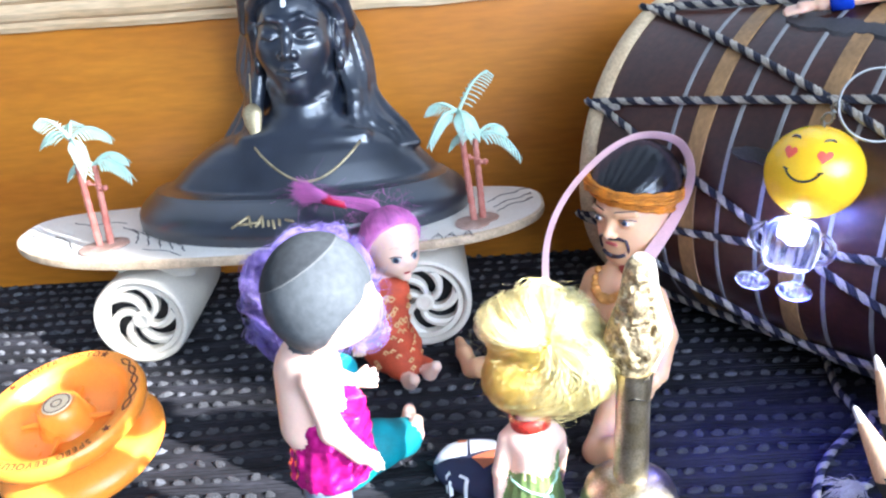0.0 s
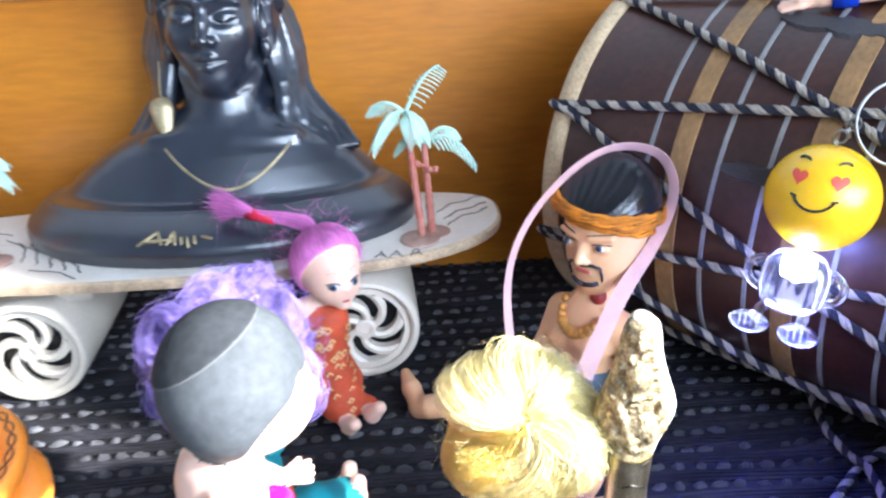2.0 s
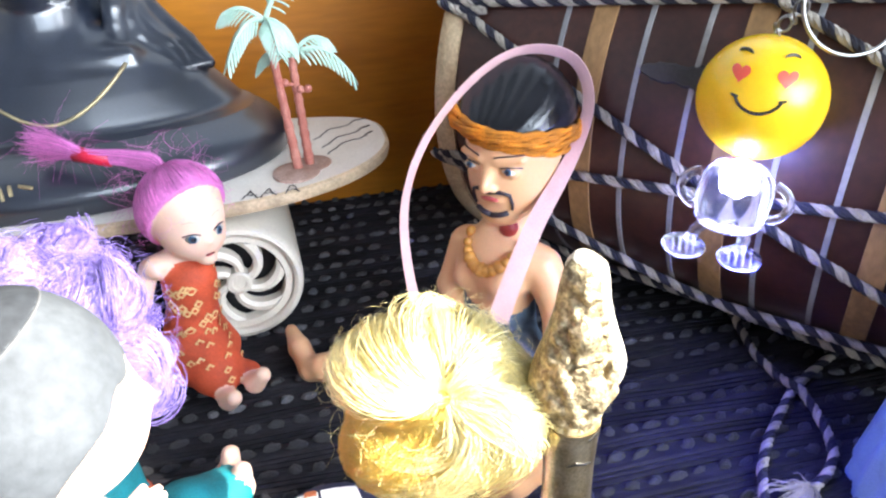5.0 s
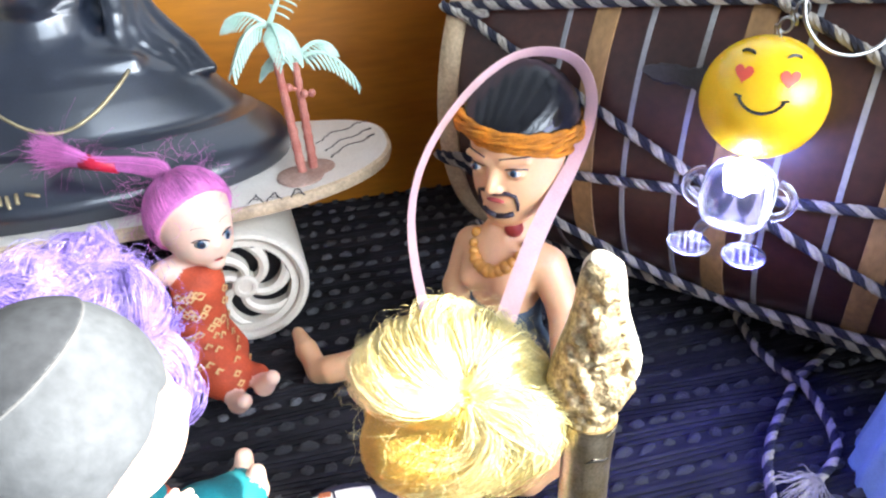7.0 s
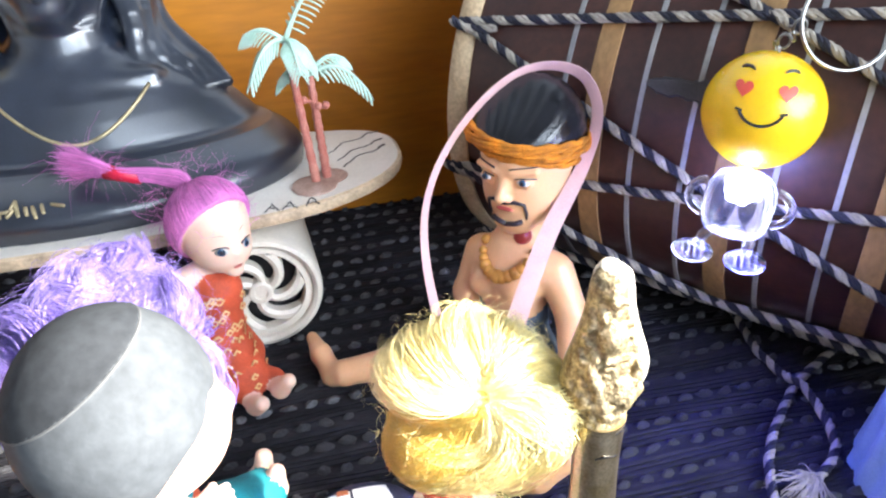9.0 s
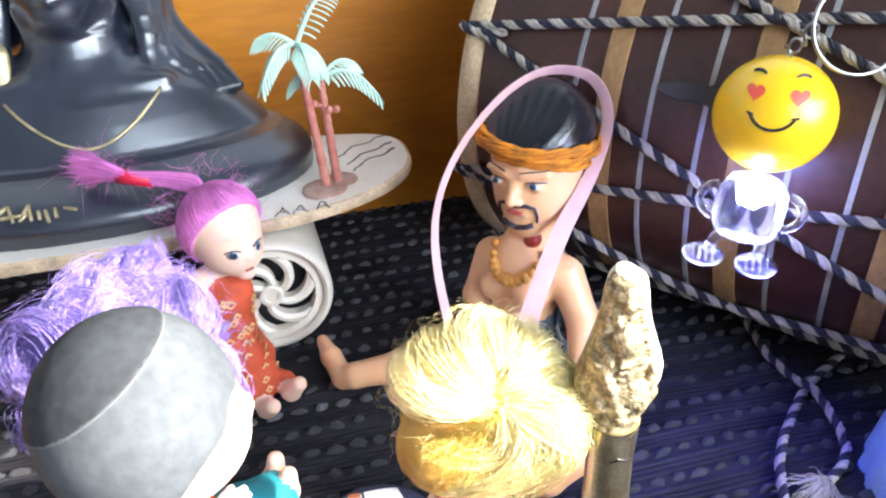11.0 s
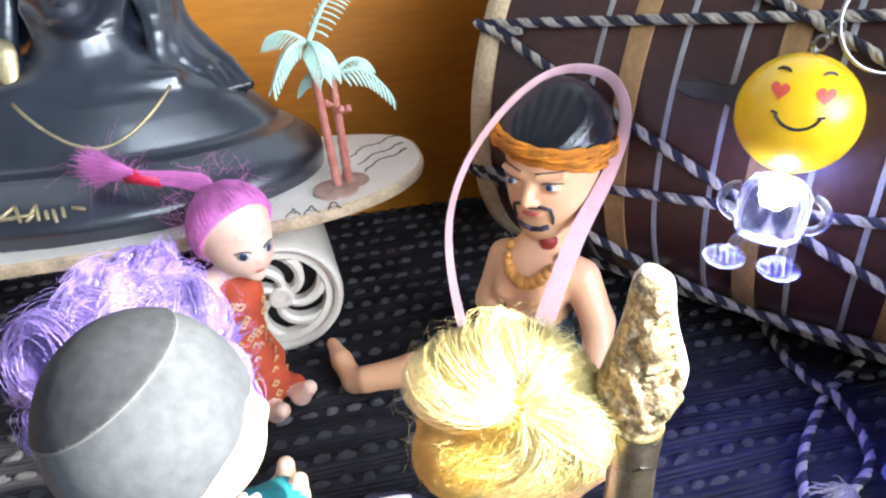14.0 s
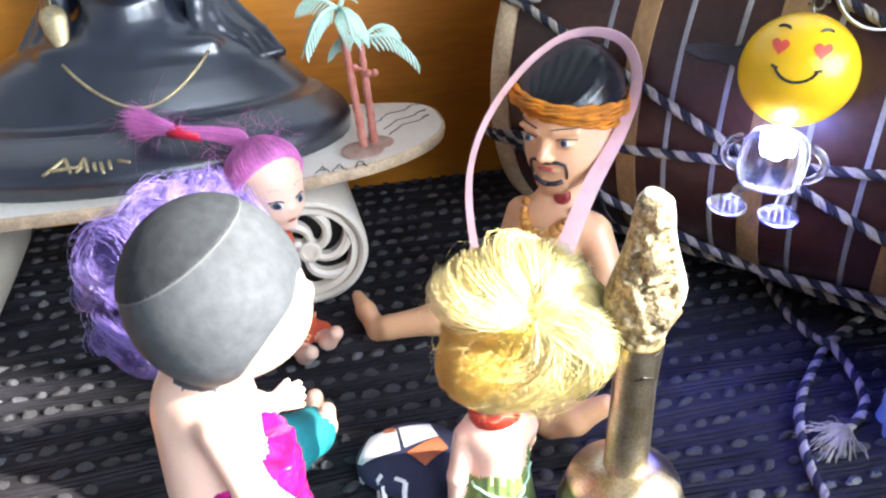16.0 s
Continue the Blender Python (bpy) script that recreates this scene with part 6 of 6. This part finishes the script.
        bag.ball(ro + d * (0.0010 - 0.0001 * i) + 0.0003 * i * (math.cos(a) * V(-d[1], d[0], 0) + math.sin(a) * V(0, 0, 1)), (0.0009, 0.0009, 0.0011), MAT_MINT, 8, 6)
    for sgn in (-1, 1):
        bag.tube([ro, ro + V(0.0015 * sgn, -0.0005, -0.006), ro + V(0.0020 * sgn, -0.0003, -0.012)], 0.0005, MAT_MINT, 5, flat=0.4)
    # hairs combed from the swirl over the puffs: shade painted golden, flat at the lower side; sunlit tone paler and
    # looser above
    mid = h + V(0.001, -0.003, 0.0010)
    d0 = unit(swirl - mid)
    ex, ey = unit(np.cross(d0, V(0, 0, 1))), unit(np.cross(np.cross(d0, V(0, 0, 1)), d0))

    def lock(turn, reach, bow, n, wide, lift, wave):
        t = np.linspace(0, 1, 16)[None, :, None]
        a = (turn + rng.normal(0, wide, n))[:, None, None]
        ext = (reach * rng.uniform(0.72, 1.08, n))[:, None, None]
        ph = rng.uniform(0, 6.3)
        side = (bow + rng.normal(0, 0.10, n))[:, None, None] * t * t + wave * np.sin(5 * t + ph)
        ang = 0.10 + t * ext
        d = np.cos(ang) * d0 + np.sin(ang) * (np.cos(a + side) * ex + np.sin(a + side) * ey)
        p = H.touch((mid + d * 0.045).reshape(-1, 3), -d.reshape(-1, 3)).reshape(n, 16, 3)
        rise = np.abs(rng.normal(0, 0.00042, n))[:, None, None] + lift * np.sin(math.pi * np.minimum(t * 1.15, 1)) * rng.uniform(0.1, 1, n)[:, None, None]
        return list(p + d * rise)
    pale, gold = [], []
    for i in range(130):
        turn = i * 2.399963
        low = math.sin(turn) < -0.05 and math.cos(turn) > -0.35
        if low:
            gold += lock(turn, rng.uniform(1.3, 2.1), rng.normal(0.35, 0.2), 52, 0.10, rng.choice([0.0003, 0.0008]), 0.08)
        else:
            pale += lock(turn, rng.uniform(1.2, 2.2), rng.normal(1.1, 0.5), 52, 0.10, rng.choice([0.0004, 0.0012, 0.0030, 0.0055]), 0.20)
    bag.strands(pale, 0.00009, MAT_BLOND).strands(gold, 0.00009, MAT_BLOND_SHADE)
    # thicker tufts that part the mass into locks
    for q in pale[::60]:
        bag.tube(q, 0.00020 * np.sin(np.linspace(0.4, 2.95, 16)), MAT_BLOND, 5)
    # looser loops thrown over the crown and the fuller side
    for o, ax, r in ((V(-0.004, -0.0100, 0.0120), V(-0.1, -0.6, 0.8), 0.0085), (V(0.008, -0.0100, 0.0120), V(0.4, -0.6, 0.7), 0.0060), (V(0.001, -0.0150, 0.0060), V(-0.1, -0.9, 0.5), 0.0045)):
        bag.strands(curl(rng, h + o, ax, r, r * 0.45, 0.75, 0.0012, 150, 24), 0.00006, MAT_BLOND)
    bag.strands(flyaways(rng, h + V(0.001, -0.003, 0.001), 0.0208, 190, 14, 0.011), 0.00004, MAT_BLOND)
    tagged(seat("blond_doll", bag, (c[0], c[1], 0), sharp=180), "blond doll with red choker and olive green dress, seen from behind", "doll", "dolls on the mat")


def bandana_doll():
    h = V(0.0925, 0.3690, 0.0900)
    fw = unit(V(-0.765, -0.645, -0.05))
    up = unit(V(-0.03, 0.04, 1))
    rt = unit(np.cross(fw, up))
    upv = np.cross(rt, fw)
    A = np.array([rt, fw, upv])
    K = Clay(0.002)
    K.ell(h + upv * 0.002, (0.0176, 0.0192, 0.0215), 0, axes=A)
    K.ell(h + fw * 0.0062 - upv * 0.0110, (0.0150, 0.0128, 0.0135), 0, axes=A, k=0.005)
    K.ell(h + fw * 0.0140 - upv * 0.0210, (0.0072, 0.0042, 0.0042), 0, axes=A, k=0.005)
    K.limb(h + fw * 0.0186 - upv * 0.0005, h + fw * 0.0222 - upv * 0.0070, 0.0013, 0.0019, 0, k=0.0030)
    for g in (-1, 1):
        K.ell(h + fw * 0.0200 + rt * 0.0022 * g - upv * 0.0082, (0.0014, 0.0014, 0.0012), 0, axes=A, k=0.001)
        K.ell(h + fw * 0.0190 + rt * 0.0074 * g - upv * 0.0015, (0.0040, 0.0020, 0.0022), 0, axes=A, k=0.002, cut=True)
        K.ell(h + fw * 0.0168 + rt * 0.0074 * g - upv * 0.0017, (0.0036, 0.0022, 0.0022), 0, axes=A, k=0.0008)
        K.limb(h + fw * 0.0185 + rt * 0.0035 * g + upv * 0.0022, h + fw * 0.0160 + rt * 0.0118 * g + upv * 0.0028, 0.0014, 0.0012, 0, k=0.002)
    K.ell(h - rt * 0.0155 - fw * 0.0045 - upv * 0.004, (0.0026, 0.0042, 0.0056), 1, axes=A, k=0.0006)
    K.limb(h + fw * 0.0180 - upv * 0.0130 - rt * 0.0032, h + fw * 0.0180 - upv * 0.0130 + rt * 0.0032, 0.0012, 0.0012, 0, k=0.0012)
    # moulded black hair, swept back in grooves

    def hair(P):
        q = (P - h - upv * 0.006) @ A.T
        a = np.linalg.norm((q - V(0, 0, 0.004)) / V(0.0212, 0.0236, 0.0226), axis=-1)
        th = np.arctan2(q[..., 0], q[..., 2] + 0.004)
        dome = (a - 1) * 0.0210
        slope = 0.58 * q[..., 1] + 0.81 * q[..., 2] - 0.18 * q[..., 0] - 0.0212
        dome = 0.5 * (dome + slope + np.sqrt((dome - slope) ** 2 + 0.0030 ** 2))
        return np.maximum(dome + 0.00012 * np.sin(th * 34 + q[..., 1] * 300), -(q[..., 2] - 0.0030 - 0.15 * q[..., 0] - 0.10 * q[..., 1]))
    K.free(hair, 1, k=0.0004)
    # torso, seated, arms to the lap, legs spread on the mat
    c = V(0.0850, 0.3620, 0)
    K.limb(h - upv * 0.018 - fw * 0.002, c + V(0, 0.002, 0.0560), 0.0082, 0.0088, 2, k=0.002)
    K.limb(c + rt * 0.0118 + V(0, 0, 0.0495), c - rt * 0.0118 + V(0, 0, 0.0495), 0.0085, 0.0085, 2, k=0.006)
    K.limb(c + V(0, 0, 0.045), c + V(0, 0, 0.020), 0.0136, 0.0122, 2, k=0.006)
    K.ell(c + fw * 0.0080 + rt * 0.0070 + V(0, 0, 0.0435), (0.0080, 0.0055, 0.0060), 2, k=0.004)
    K.ell(c + fw * 0.0080 - rt * 0.0070 + V(0, 0, 0.0435), (0.0080, 0.0055, 0.0060), 2, k=0.004)
    K.limb(c + V(0, 0, 0.0165), c + V(-0.001, -0.003, 0.0125), 0.0142, 0.0125, 3, k=0.002)
    K.limb(c + V(0, 0.001, 0.0300), c + V(0, 0, 0.0180), 0.0138, 0.0140, 3, k=0.001)
    K.path([c + V(0.0115, -0.0125, 0.0500), c + V(0.0155, -0.0210, 0.0350), c + V(0.0095, -0.0360, 0.0240)], [0.0074, 0.0062, 0.0048], 2, k=0.002)
    small_palm(K, c + V(0.0095, -0.0360, 0.0240), c + V(0.0040, -0.0425, 0.0190), 2, 0.0034, V(0, 0, 1))
    K.path([c + V(-0.0095, 0.0125, 0.0495), c + V(-0.0165, 0.0105, 0.0330), c + V(-0.0180, -0.004, 0.0220)], [0.0070, 0.0058, 0.0046], 2, k=0.002)
    K.limb(c + V(-0.008, -0.004, 0.0130), c + V(-0.034, -0.004, 0.0135), 0.0108, 0.0085, 3, k=0.002)
    K.path([c + V(-0.034, -0.004, 0.0135), c + V(-0.052, 0.001, 0.0110), V(0.0145, 0.3670, 0.0078)], [0.0078, 0.0066, 0.0052], 2, k=0.002)
    K.path([V(0.0145, 0.3670, 0.0075), V(0.0100, 0.3700, 0.0055), V(0.0068, 0.3810, 0.0085), V(0.0046, 0.3915, 0.0100)], [0.0050, 0.0046, 0.0042, 0.0026], 2, k=0.002)
    K.limb(c + V(0.004, -0.010, 0.0130), c + V(-0.004, -0.036, 0.0190), 0.0108, 0.0085, 3, k=0.002)
    K.path([c + V(-0.004, -0.036, 0.0190), c + V(-0.0150, -0.053, 0.0125), V(0.0612, 0.2960, 0.0075)], [0.0082, 0.0070, 0.0056], 2, k=0.002)
    K.path([V(0.0605, 0.2945, 0.0068), V(0.0672, 0.2895, 0.0115), V(0.0768, 0.2858, 0.0190)], [0.0056, 0.0056, 0.0036], 2, k=0.002)
    bag = Bag()
    K.skin((-0.002, 0.276, 0.0), (0.125, 0.400, 0.128), 0.0009, bag, [MAT_SKIN_TAN, MAT_BLACKHAIR, MAT_SKIN_TAN, MAT_SHORTS])
    marks = []
    for g in (-1, 1):
        marks += [(0.0078 * g, -0.0032, 0.0025, 0.0009, MAT_EYE_WHITE, 0.0001), (0.0078 * g, -0.0031, 0.0014, 0.0012, MAT_EYE_BLUE, 0.0002), (0.0078 * g, -0.0031, 0.0007, 0.0007, MAT_PAINT_DARK, 0.0003)]
    marks += [(0.0, -0.0146, 0.0038, 0.0010, MAT_LIPS, 0.0001)]
    face_marks(K, bag, h + upv * 0.0021, fw, up, marks)
    for g in (-1, 1):
        painted_line(K, bag, h + upv * 0.0021, fw, up, [(0.0078 * g + q, -0.0026 + 0.0009 * (1 - (q / 0.0036) ** 2)) for q in np.linspace(-0.0036, 0.0036, 6)], 0.00042, MAT_PAINT_DARK)
        painted_line(K, bag, h + upv * 0.0021, fw, up, [((0.0030 + q) * g, 0.0016 + 0.20 * q - 14 * q * q) for q in np.linspace(0, 0.0100, 7)], 0.00038, MAT_PAINT_DARK)
        painted_line(K, bag, h + upv * 0.0021, fw, up, [(0.0002 * g, -0.0118), (0.0042 * g, -0.0113), (0.0074 * g, -0.0124), (0.0078 * g, -0.0160), (0.0074 * g, -0.0185)], [0.0014, 0.0013, 0.0010, 0.0009, 0.0008], MAT_PAINT_DARK)
        painted_line(K, bag, h + upv * 0.0021, fw, up, [(0.0, -0.0211), (0.0036 * g, -0.0206), (0.0060 * g, -0.0196)], 0.0017, MAT_PAINT_DARK)
    # twisted yarn round the brow, higher in front than at the nape
    rng = np.random.default_rng(2)
    t = np.linspace(0, 2 * math.pi, 120, endpoint=False)
    rad = np.outer(np.sin(t), rt) + np.outer(np.cos(t), fw)
    for j in range(6):
        lvl = 0.0092 + 0.0016 * (j - 2.5) * (1 + 0.15 * np.sin(t * 3 + j)) + 0.0036 * np.sin(t) + 0.0026 * np.cos(t)
        base = K.touch(h + np.outer(lvl, upv) + rad * 0.05, -rad, 0.06) + rad * (0.0009 + 0.0004 * np.sin(t * 2 + 1.7 * j))[:, None]
        for kk in range(2):
            ph = np.arange(120) * 0.42 + kk * math.pi
            bag.tube(base + 0.0005 * np.cos(ph)[:, None] * upv + 0.0005 * np.sin(ph)[:, None] * rad, 0.00085, MAT_BANDANA, 6, closed=True)
    kn = h - rt * 0.0150 - fw * 0.014 + upv * 0.0075
    for _ in range(14):
        o = unit(rng.normal(0, 1, 3))
        bag.tube([kn, kn + o * 0.003, kn + o * 0.0045 + rng.normal(0, 0.002, 3)], [0.0011, 0.0009, 0.0005], MAT_BANDANA, 5)
    # string of wooden beads
    n = 15
    a = np.linspace(-1.30, 1.30, n)
    flat = unit(fw * V(1, 1, 0))
    across = unit(rt * V(1, 1, 0))
    z = 0.0665 - 0.0165 * np.cos(a) ** 0.9
    at = K.touch(c + np.outer(z, V(0, 0, 1)) + np.outer(0.0118 * np.sin(a), across) + flat * 0.05, np.tile(-flat, (n, 1)), 0.08) + flat * 0.0008
    for i in range(n):
        if np.linalg.norm((at[i] - c)[:2]) > 0.024:
            continue
        bag.ball(at[i], 0.0017 + 0.0009 * math.cos(a[i]) ** 3 + 0.0003 * (i % 3 == 1), MAT_BEAD, 10, 7)
    red = K.touch(c + V(0, 0, 0.0635) + unit(fw * 0.45 - rt * 0.9) * 0.05, -unit(fw * 0.45 - rt * 0.9), 0.08)
    bag.ball(red, 0.0036, MAT_BEAD_RED, 12, 8)
    tagged(seat("bandana_doll", bag, (c[0], c[1], 0), sharp=180), "seated bearded doll with orange yarn headband and wooden beads", "doll", "dolls on the mat")


boy_doll()
red_dress_doll()
lilac_doll()
blond_doll()
bandana_doll()


def pink_ribbon():
    """A flat satin loop hung over the bearded doll's head."""
    pts = [(0.0505, 0.3440, 0.0330), (0.0480, 0.3480, 0.0480), (0.0468, 0.3530, 0.0640), (0.0480, 0.3580, 0.0800), (0.0550, 0.3620, 0.0960), (0.0670, 0.3660, 0.1095), (0.0800, 0.3690, 0.1195), (0.0940, 0.3710, 0.1250),
           (0.1071, 0.3680, 0.1232), (0.1128, 0.3650, 0.1195), (0.1162, 0.3610, 0.1100), (0.1138, 0.3580, 0.0990), (0.1062, 0.3540, 0.0865), (0.0985, 0.3490, 0.0790), (0.0910, 0.3440, 0.0720), (0.0810, 0.3370, 0.0550), (0.0745, 0.3330, 0.0410)]
    P = np.array(pts)
    n = 90
    t = np.linspace(0, len(P) - 1, n)
    q = np.stack([np.interp(t, range(len(P)), P[:, i]) for i in range(3)], 1)
    for _ in range(14):
        q[1:-1] = (q[:-2] + 2 * q[1:-1] + q[2:]) / 4
    d = np.gradient(q, axis=0)
    d /= np.linalg.norm(d, axis=1)[:, None]
    # broad side outwards, turned more edge-on where it hangs behind
    flat = np.cross(d, V(0.25, 0.86, -0.44))
    flat /= np.linalg.norm(flat, axis=1)[:, None]
    edge = np.cross(d, flat)
    s = np.linspace(0, 1, n)
    tw = np.interp(s, [0, 0.2, 0.45, 0.62, 0.75, 1], [1.0, 1.2, 1.15, 0.8, 0.25, 0.0])[:, None]
    wid = np.cos(tw) * flat + np.sin(tw) * edge
    nrm = np.cross(d, wid)
    w = np.interp(s, [0, 0.3, 0.5, 0.7, 0.85, 1], [0.0030, 0.0026, 0.0026, 0.0022, 0.0032, 0.0037])[:, None]
    rows = np.stack([q - wid * w - nrm * 0.00012, q - wid * w + nrm * 0.00012, q + nrm * 0.0003, q + wid * w + nrm * 0.00012, q + wid * w - nrm * 0.00012, q + nrm * 0.0001], 1)
    tagged(seat("ribbon", Bag().grid(rows, MAT_RIBBON, wrap_v=True, cap=True), (0.0795, 0.3375, 0.0290), sharp=60), "pink satin ribbon looped over the bandana doll's head", "ribbon")


pink_ribbon()


# ---- small things ----
def cloth_pouch():
    c = V(0.0110, 0.2880, 0)
    K = Clay(0.004)
    K.ell(c + V(-0.002, 0.004, 0.006), (0.0185, 0.0150, 0.0078), 0)
    K.ell(c + V(0.006, -0.004, 0.006), (0.0170, 0.0130, 0.0085), 0)
    bag = Bag()
    K.skin((-0.016, 0.266, 0.0004), (0.042, 0.312, 0.017), 0.0007, bag, [MAT_NAVY])
    foot = (c[0], c[1], 0)
    p = tagged(seat("cloth_pouch", bag, foot, sharp=60), "small navy, white and rust printed cloth pouch on the mat", "pouch")

    def patch(poly, mat, lift, label):
        """A printed field that follows the cloth."""
        P = [V(*q) for q in poly]
        n = 7
        top = []
        for i in range(n):
            a = P[0] + (P[3] - P[0]) * i / (n - 1)
            b = P[1] + (P[2] - P[1]) * i / (n - 1)
            top.append([K.touch(V(*(a + (b - a) * j / (n - 1)), 0.05), (0, 0, -1)) + V(0, 0, lift) for j in range(n)])
        seat("printed_patch", Bag().grid(top, mat), foot, p, label)
    patch([(-0.0100, 0.2895), (0.0055, 0.2880), (0.0060, 0.2995), (-0.0030, 0.3010)], MAT_WHITE_CLOTH, 0.0003, "white printed field")
    patch([(0.0070, 0.2885), (0.0190, 0.2910), (0.0180, 0.3000), (0.0068, 0.3000)], MAT_WHITE_CLOTH, 0.0003, "white printed field")
    patch([(0.0072, 0.2860), (0.0120, 0.2790), (0.0210, 0.2840), (0.0190, 0.2905)], MAT_RUST, 0.0005, "rust printed field")
    patch([(0.0015, 0.2985), (0.0055, 0.2975), (0.0055, 0.3005), (0.0020, 0.3015)], MAT_RUST, 0.0005, "rust printed field")
    for x0, y0, x1, y1 in ((-0.0100, 0.2835, -0.0085, 0.2770), (-0.0085, 0.2805, -0.0020, 0.2825), (-0.0020, 0.2800, 0.0000, 0.2745), (0.0020, 0.2795, 0.0050, 0.2770), (0.0050, 0.2770, 0.0030, 0.2735), (-0.0060, 0.2760, -0.0030, 0.2740)):
        pts = [K.touch(V(x0 + (x1 - x0) * t, y0 + (y1 - y0) * t, 0.05), (0, 0, -1)) + V(0, 0, 0.0002) for t in np.linspace(0, 1, 5)]
        seat("printed_stroke", Bag().tube(pts, 0.0009, MAT_WHITE_CLOTH, 6, flat=0.4), foot, p, "white printed stroke")


cloth_pouch()


def floor_rope():
    bag = Bag()
    twisted_rope(bag, [(0.192, 0.372, 0.0034), (0.1870, 0.3545, 0.0034), (0.1825, 0.3347, 0.0030), (0.1832, 0.3184, 0.0028), (0.1838, 0.308, 0.0062), (0.1835, 0.2985, 0.0040), (0.1815, 0.2885, 0.0028), (0.1770, 0.2790, 0.0028), (0.1690, 0.2722, 0.0028), (0.1600, 0.2680, 0.0028)], 0.0017)
    twisted_rope(bag, [(0.2295, 0.3359, 0.0030), (0.2173, 0.3285, 0.0030), (0.1996, 0.320, 0.0030), (0.184, 0.3120, 0.0028), (0.1720, 0.3020, 0.0028), (0.1600, 0.2915, 0.0028), (0.1500, 0.2800, 0.0028), (0.1425, 0.2670, 0.0028), (0.1370, 0.2540, 0.0028), (0.1340, 0.240, 0.0028)], 0.0017)
    rng = np.random.default_rng(31)
    P = []
    for w in rng.normal(0, 0.005, (110, 2)):
        o = V(0.161, 0.2685, 0.003)
        P.append([o + V((-0.011 + w[0]) * t, (-0.005 + w[1]) * t, 0.0015 * math.sin(3 * t) + 0.0008 * math.sin(8 * t + w[0] * 900)) for t in np.linspace(0, 1, 8)])
    bag.strands(P, 0.0003, MAT_ROPE_L)
    tagged(seat("loose_rope", bag, (0.17, 0.30, 0.0), sharp=60), "frayed black and white rope end curled on the mat", "rope")


floor_rope()


def pencil(tip, way, label):
    tip, way = V(*tip), unit(V(*way))
    foot = tip + way * 0.115
    p = root("pencil", tuple(foot), label, "pencil", "sharpened pencils")
    L = 0.115
    seat("core", Bag().lathe([(0.0002, 0), (0.0007, 0.0006), (0.0013, 0.0042)], MAT_PENCIL_TIP, tip, way, 12, cap=True), tuple(foot), p, "pale pencil core")
    cone = Bag().lathe([(0.0013, 0.0042), (0.0039, 0.0190), (0.0041, 0.0200)], MAT_PENCIL_WOOD, tip, way, 24, cap=False)
    seat("sharpened_cone", cone, tuple(foot), p, "bare sharpened wood")
    seat("barrel", Bag().lathe([(0.0040, 0.0186), (0.0042, 0.0200), (0.0042, L)], MAT_PENCIL_BODY, tip, way, 6, cap=True), tuple(foot), p, "black lacquered barrel", sharp=30)


pencil((0.1050, 0.1870, 0.1005), (0.42, -0.32, -0.85), "sharpened pencil with black lacquer and pale core")
pencil((0.1240, 0.2130, 0.0985), (0.30, -0.22, -0.93), "sharpened pencil with black lacquer standing behind another")


def doll_arm():
    """A doll's arm with a bangle, lying along the drum."""
    K = Clay(0.0015)
    w, e, t = V(*drum_p(0.0890, radians(20.5), 0.0042)), V(*drum_p(0.1150, radians(13.0), 0.0062)), V(*drum_p(0.0745, radians(24.5), 0.0030))
    out = unit(drum_p(0.09, radians(20.5), 0.01) - drum_p(0.09, radians(20.5), 0.0))
    K.limb(w, e, 0.0030, 0.0040, 0)
    small_palm(K, w, t, 0, 0.0026, np.cross(unit(t - w), out))
    K.limb(e, V(*drum_p(0.150, radians(6.0), 0.0062)), 0.0040, 0.0045, 0)
    bag = Bag()
    lo = np.minimum(np.minimum(w, e), t) - 0.012
    hi = np.maximum(np.maximum(V(*drum_p(0.150, radians(6.0), 0.0062)), e), np.maximum(w, t)) + 0.012
    K.skin(lo, hi, 0.0006, bag, [MAT_SKIN])
    ax = unit(e - w)
    bag.lathe([(0.0030, 0.000), (0.0043, 0.0006), (0.0046, 0.004), (0.0048, 0.0085), (0.0044, 0.0092), (0.0032, 0.0096)], MAT_BLUE_BANGLE, w + ax * 0.003, ax, 24, cap=False)
    tagged(seat("lying_doll", bag, tuple(w - out * 0.004), sharp=180), "doll lying on the drum with a shiny blue bangle", "doll")


doll_arm()


def blue_skirt():
    """A doll's ribbed satin skirt standing like a cone."""
    c = V(0.2020, 0.2550, 0)
    a = np.linspace(0, 2 * math.pi, 96, endpoint=False)
    rows = []
    for z, r in ((0.0, 0.030), (0.02, 0.0265), (0.05, 0.0215), (0.08, 0.0165), (0.10, 0.0135), (0.104, 0.012)):
        rows.append([c + V((r + 0.0009 * math.sin(16 * t)) * math.cos(t), (r + 0.0009 * math.sin(16 * t)) * math.sin(t), z) for t in a])
    tagged(seat("doll_skirt", Bag().grid(rows, MAT_SKYBLUE, wrap_v=True, cap=True), tuple(c), sharp=60), "pale blue pleated satin doll skirt standing on the mat", "doll skirt")


blue_skirt()
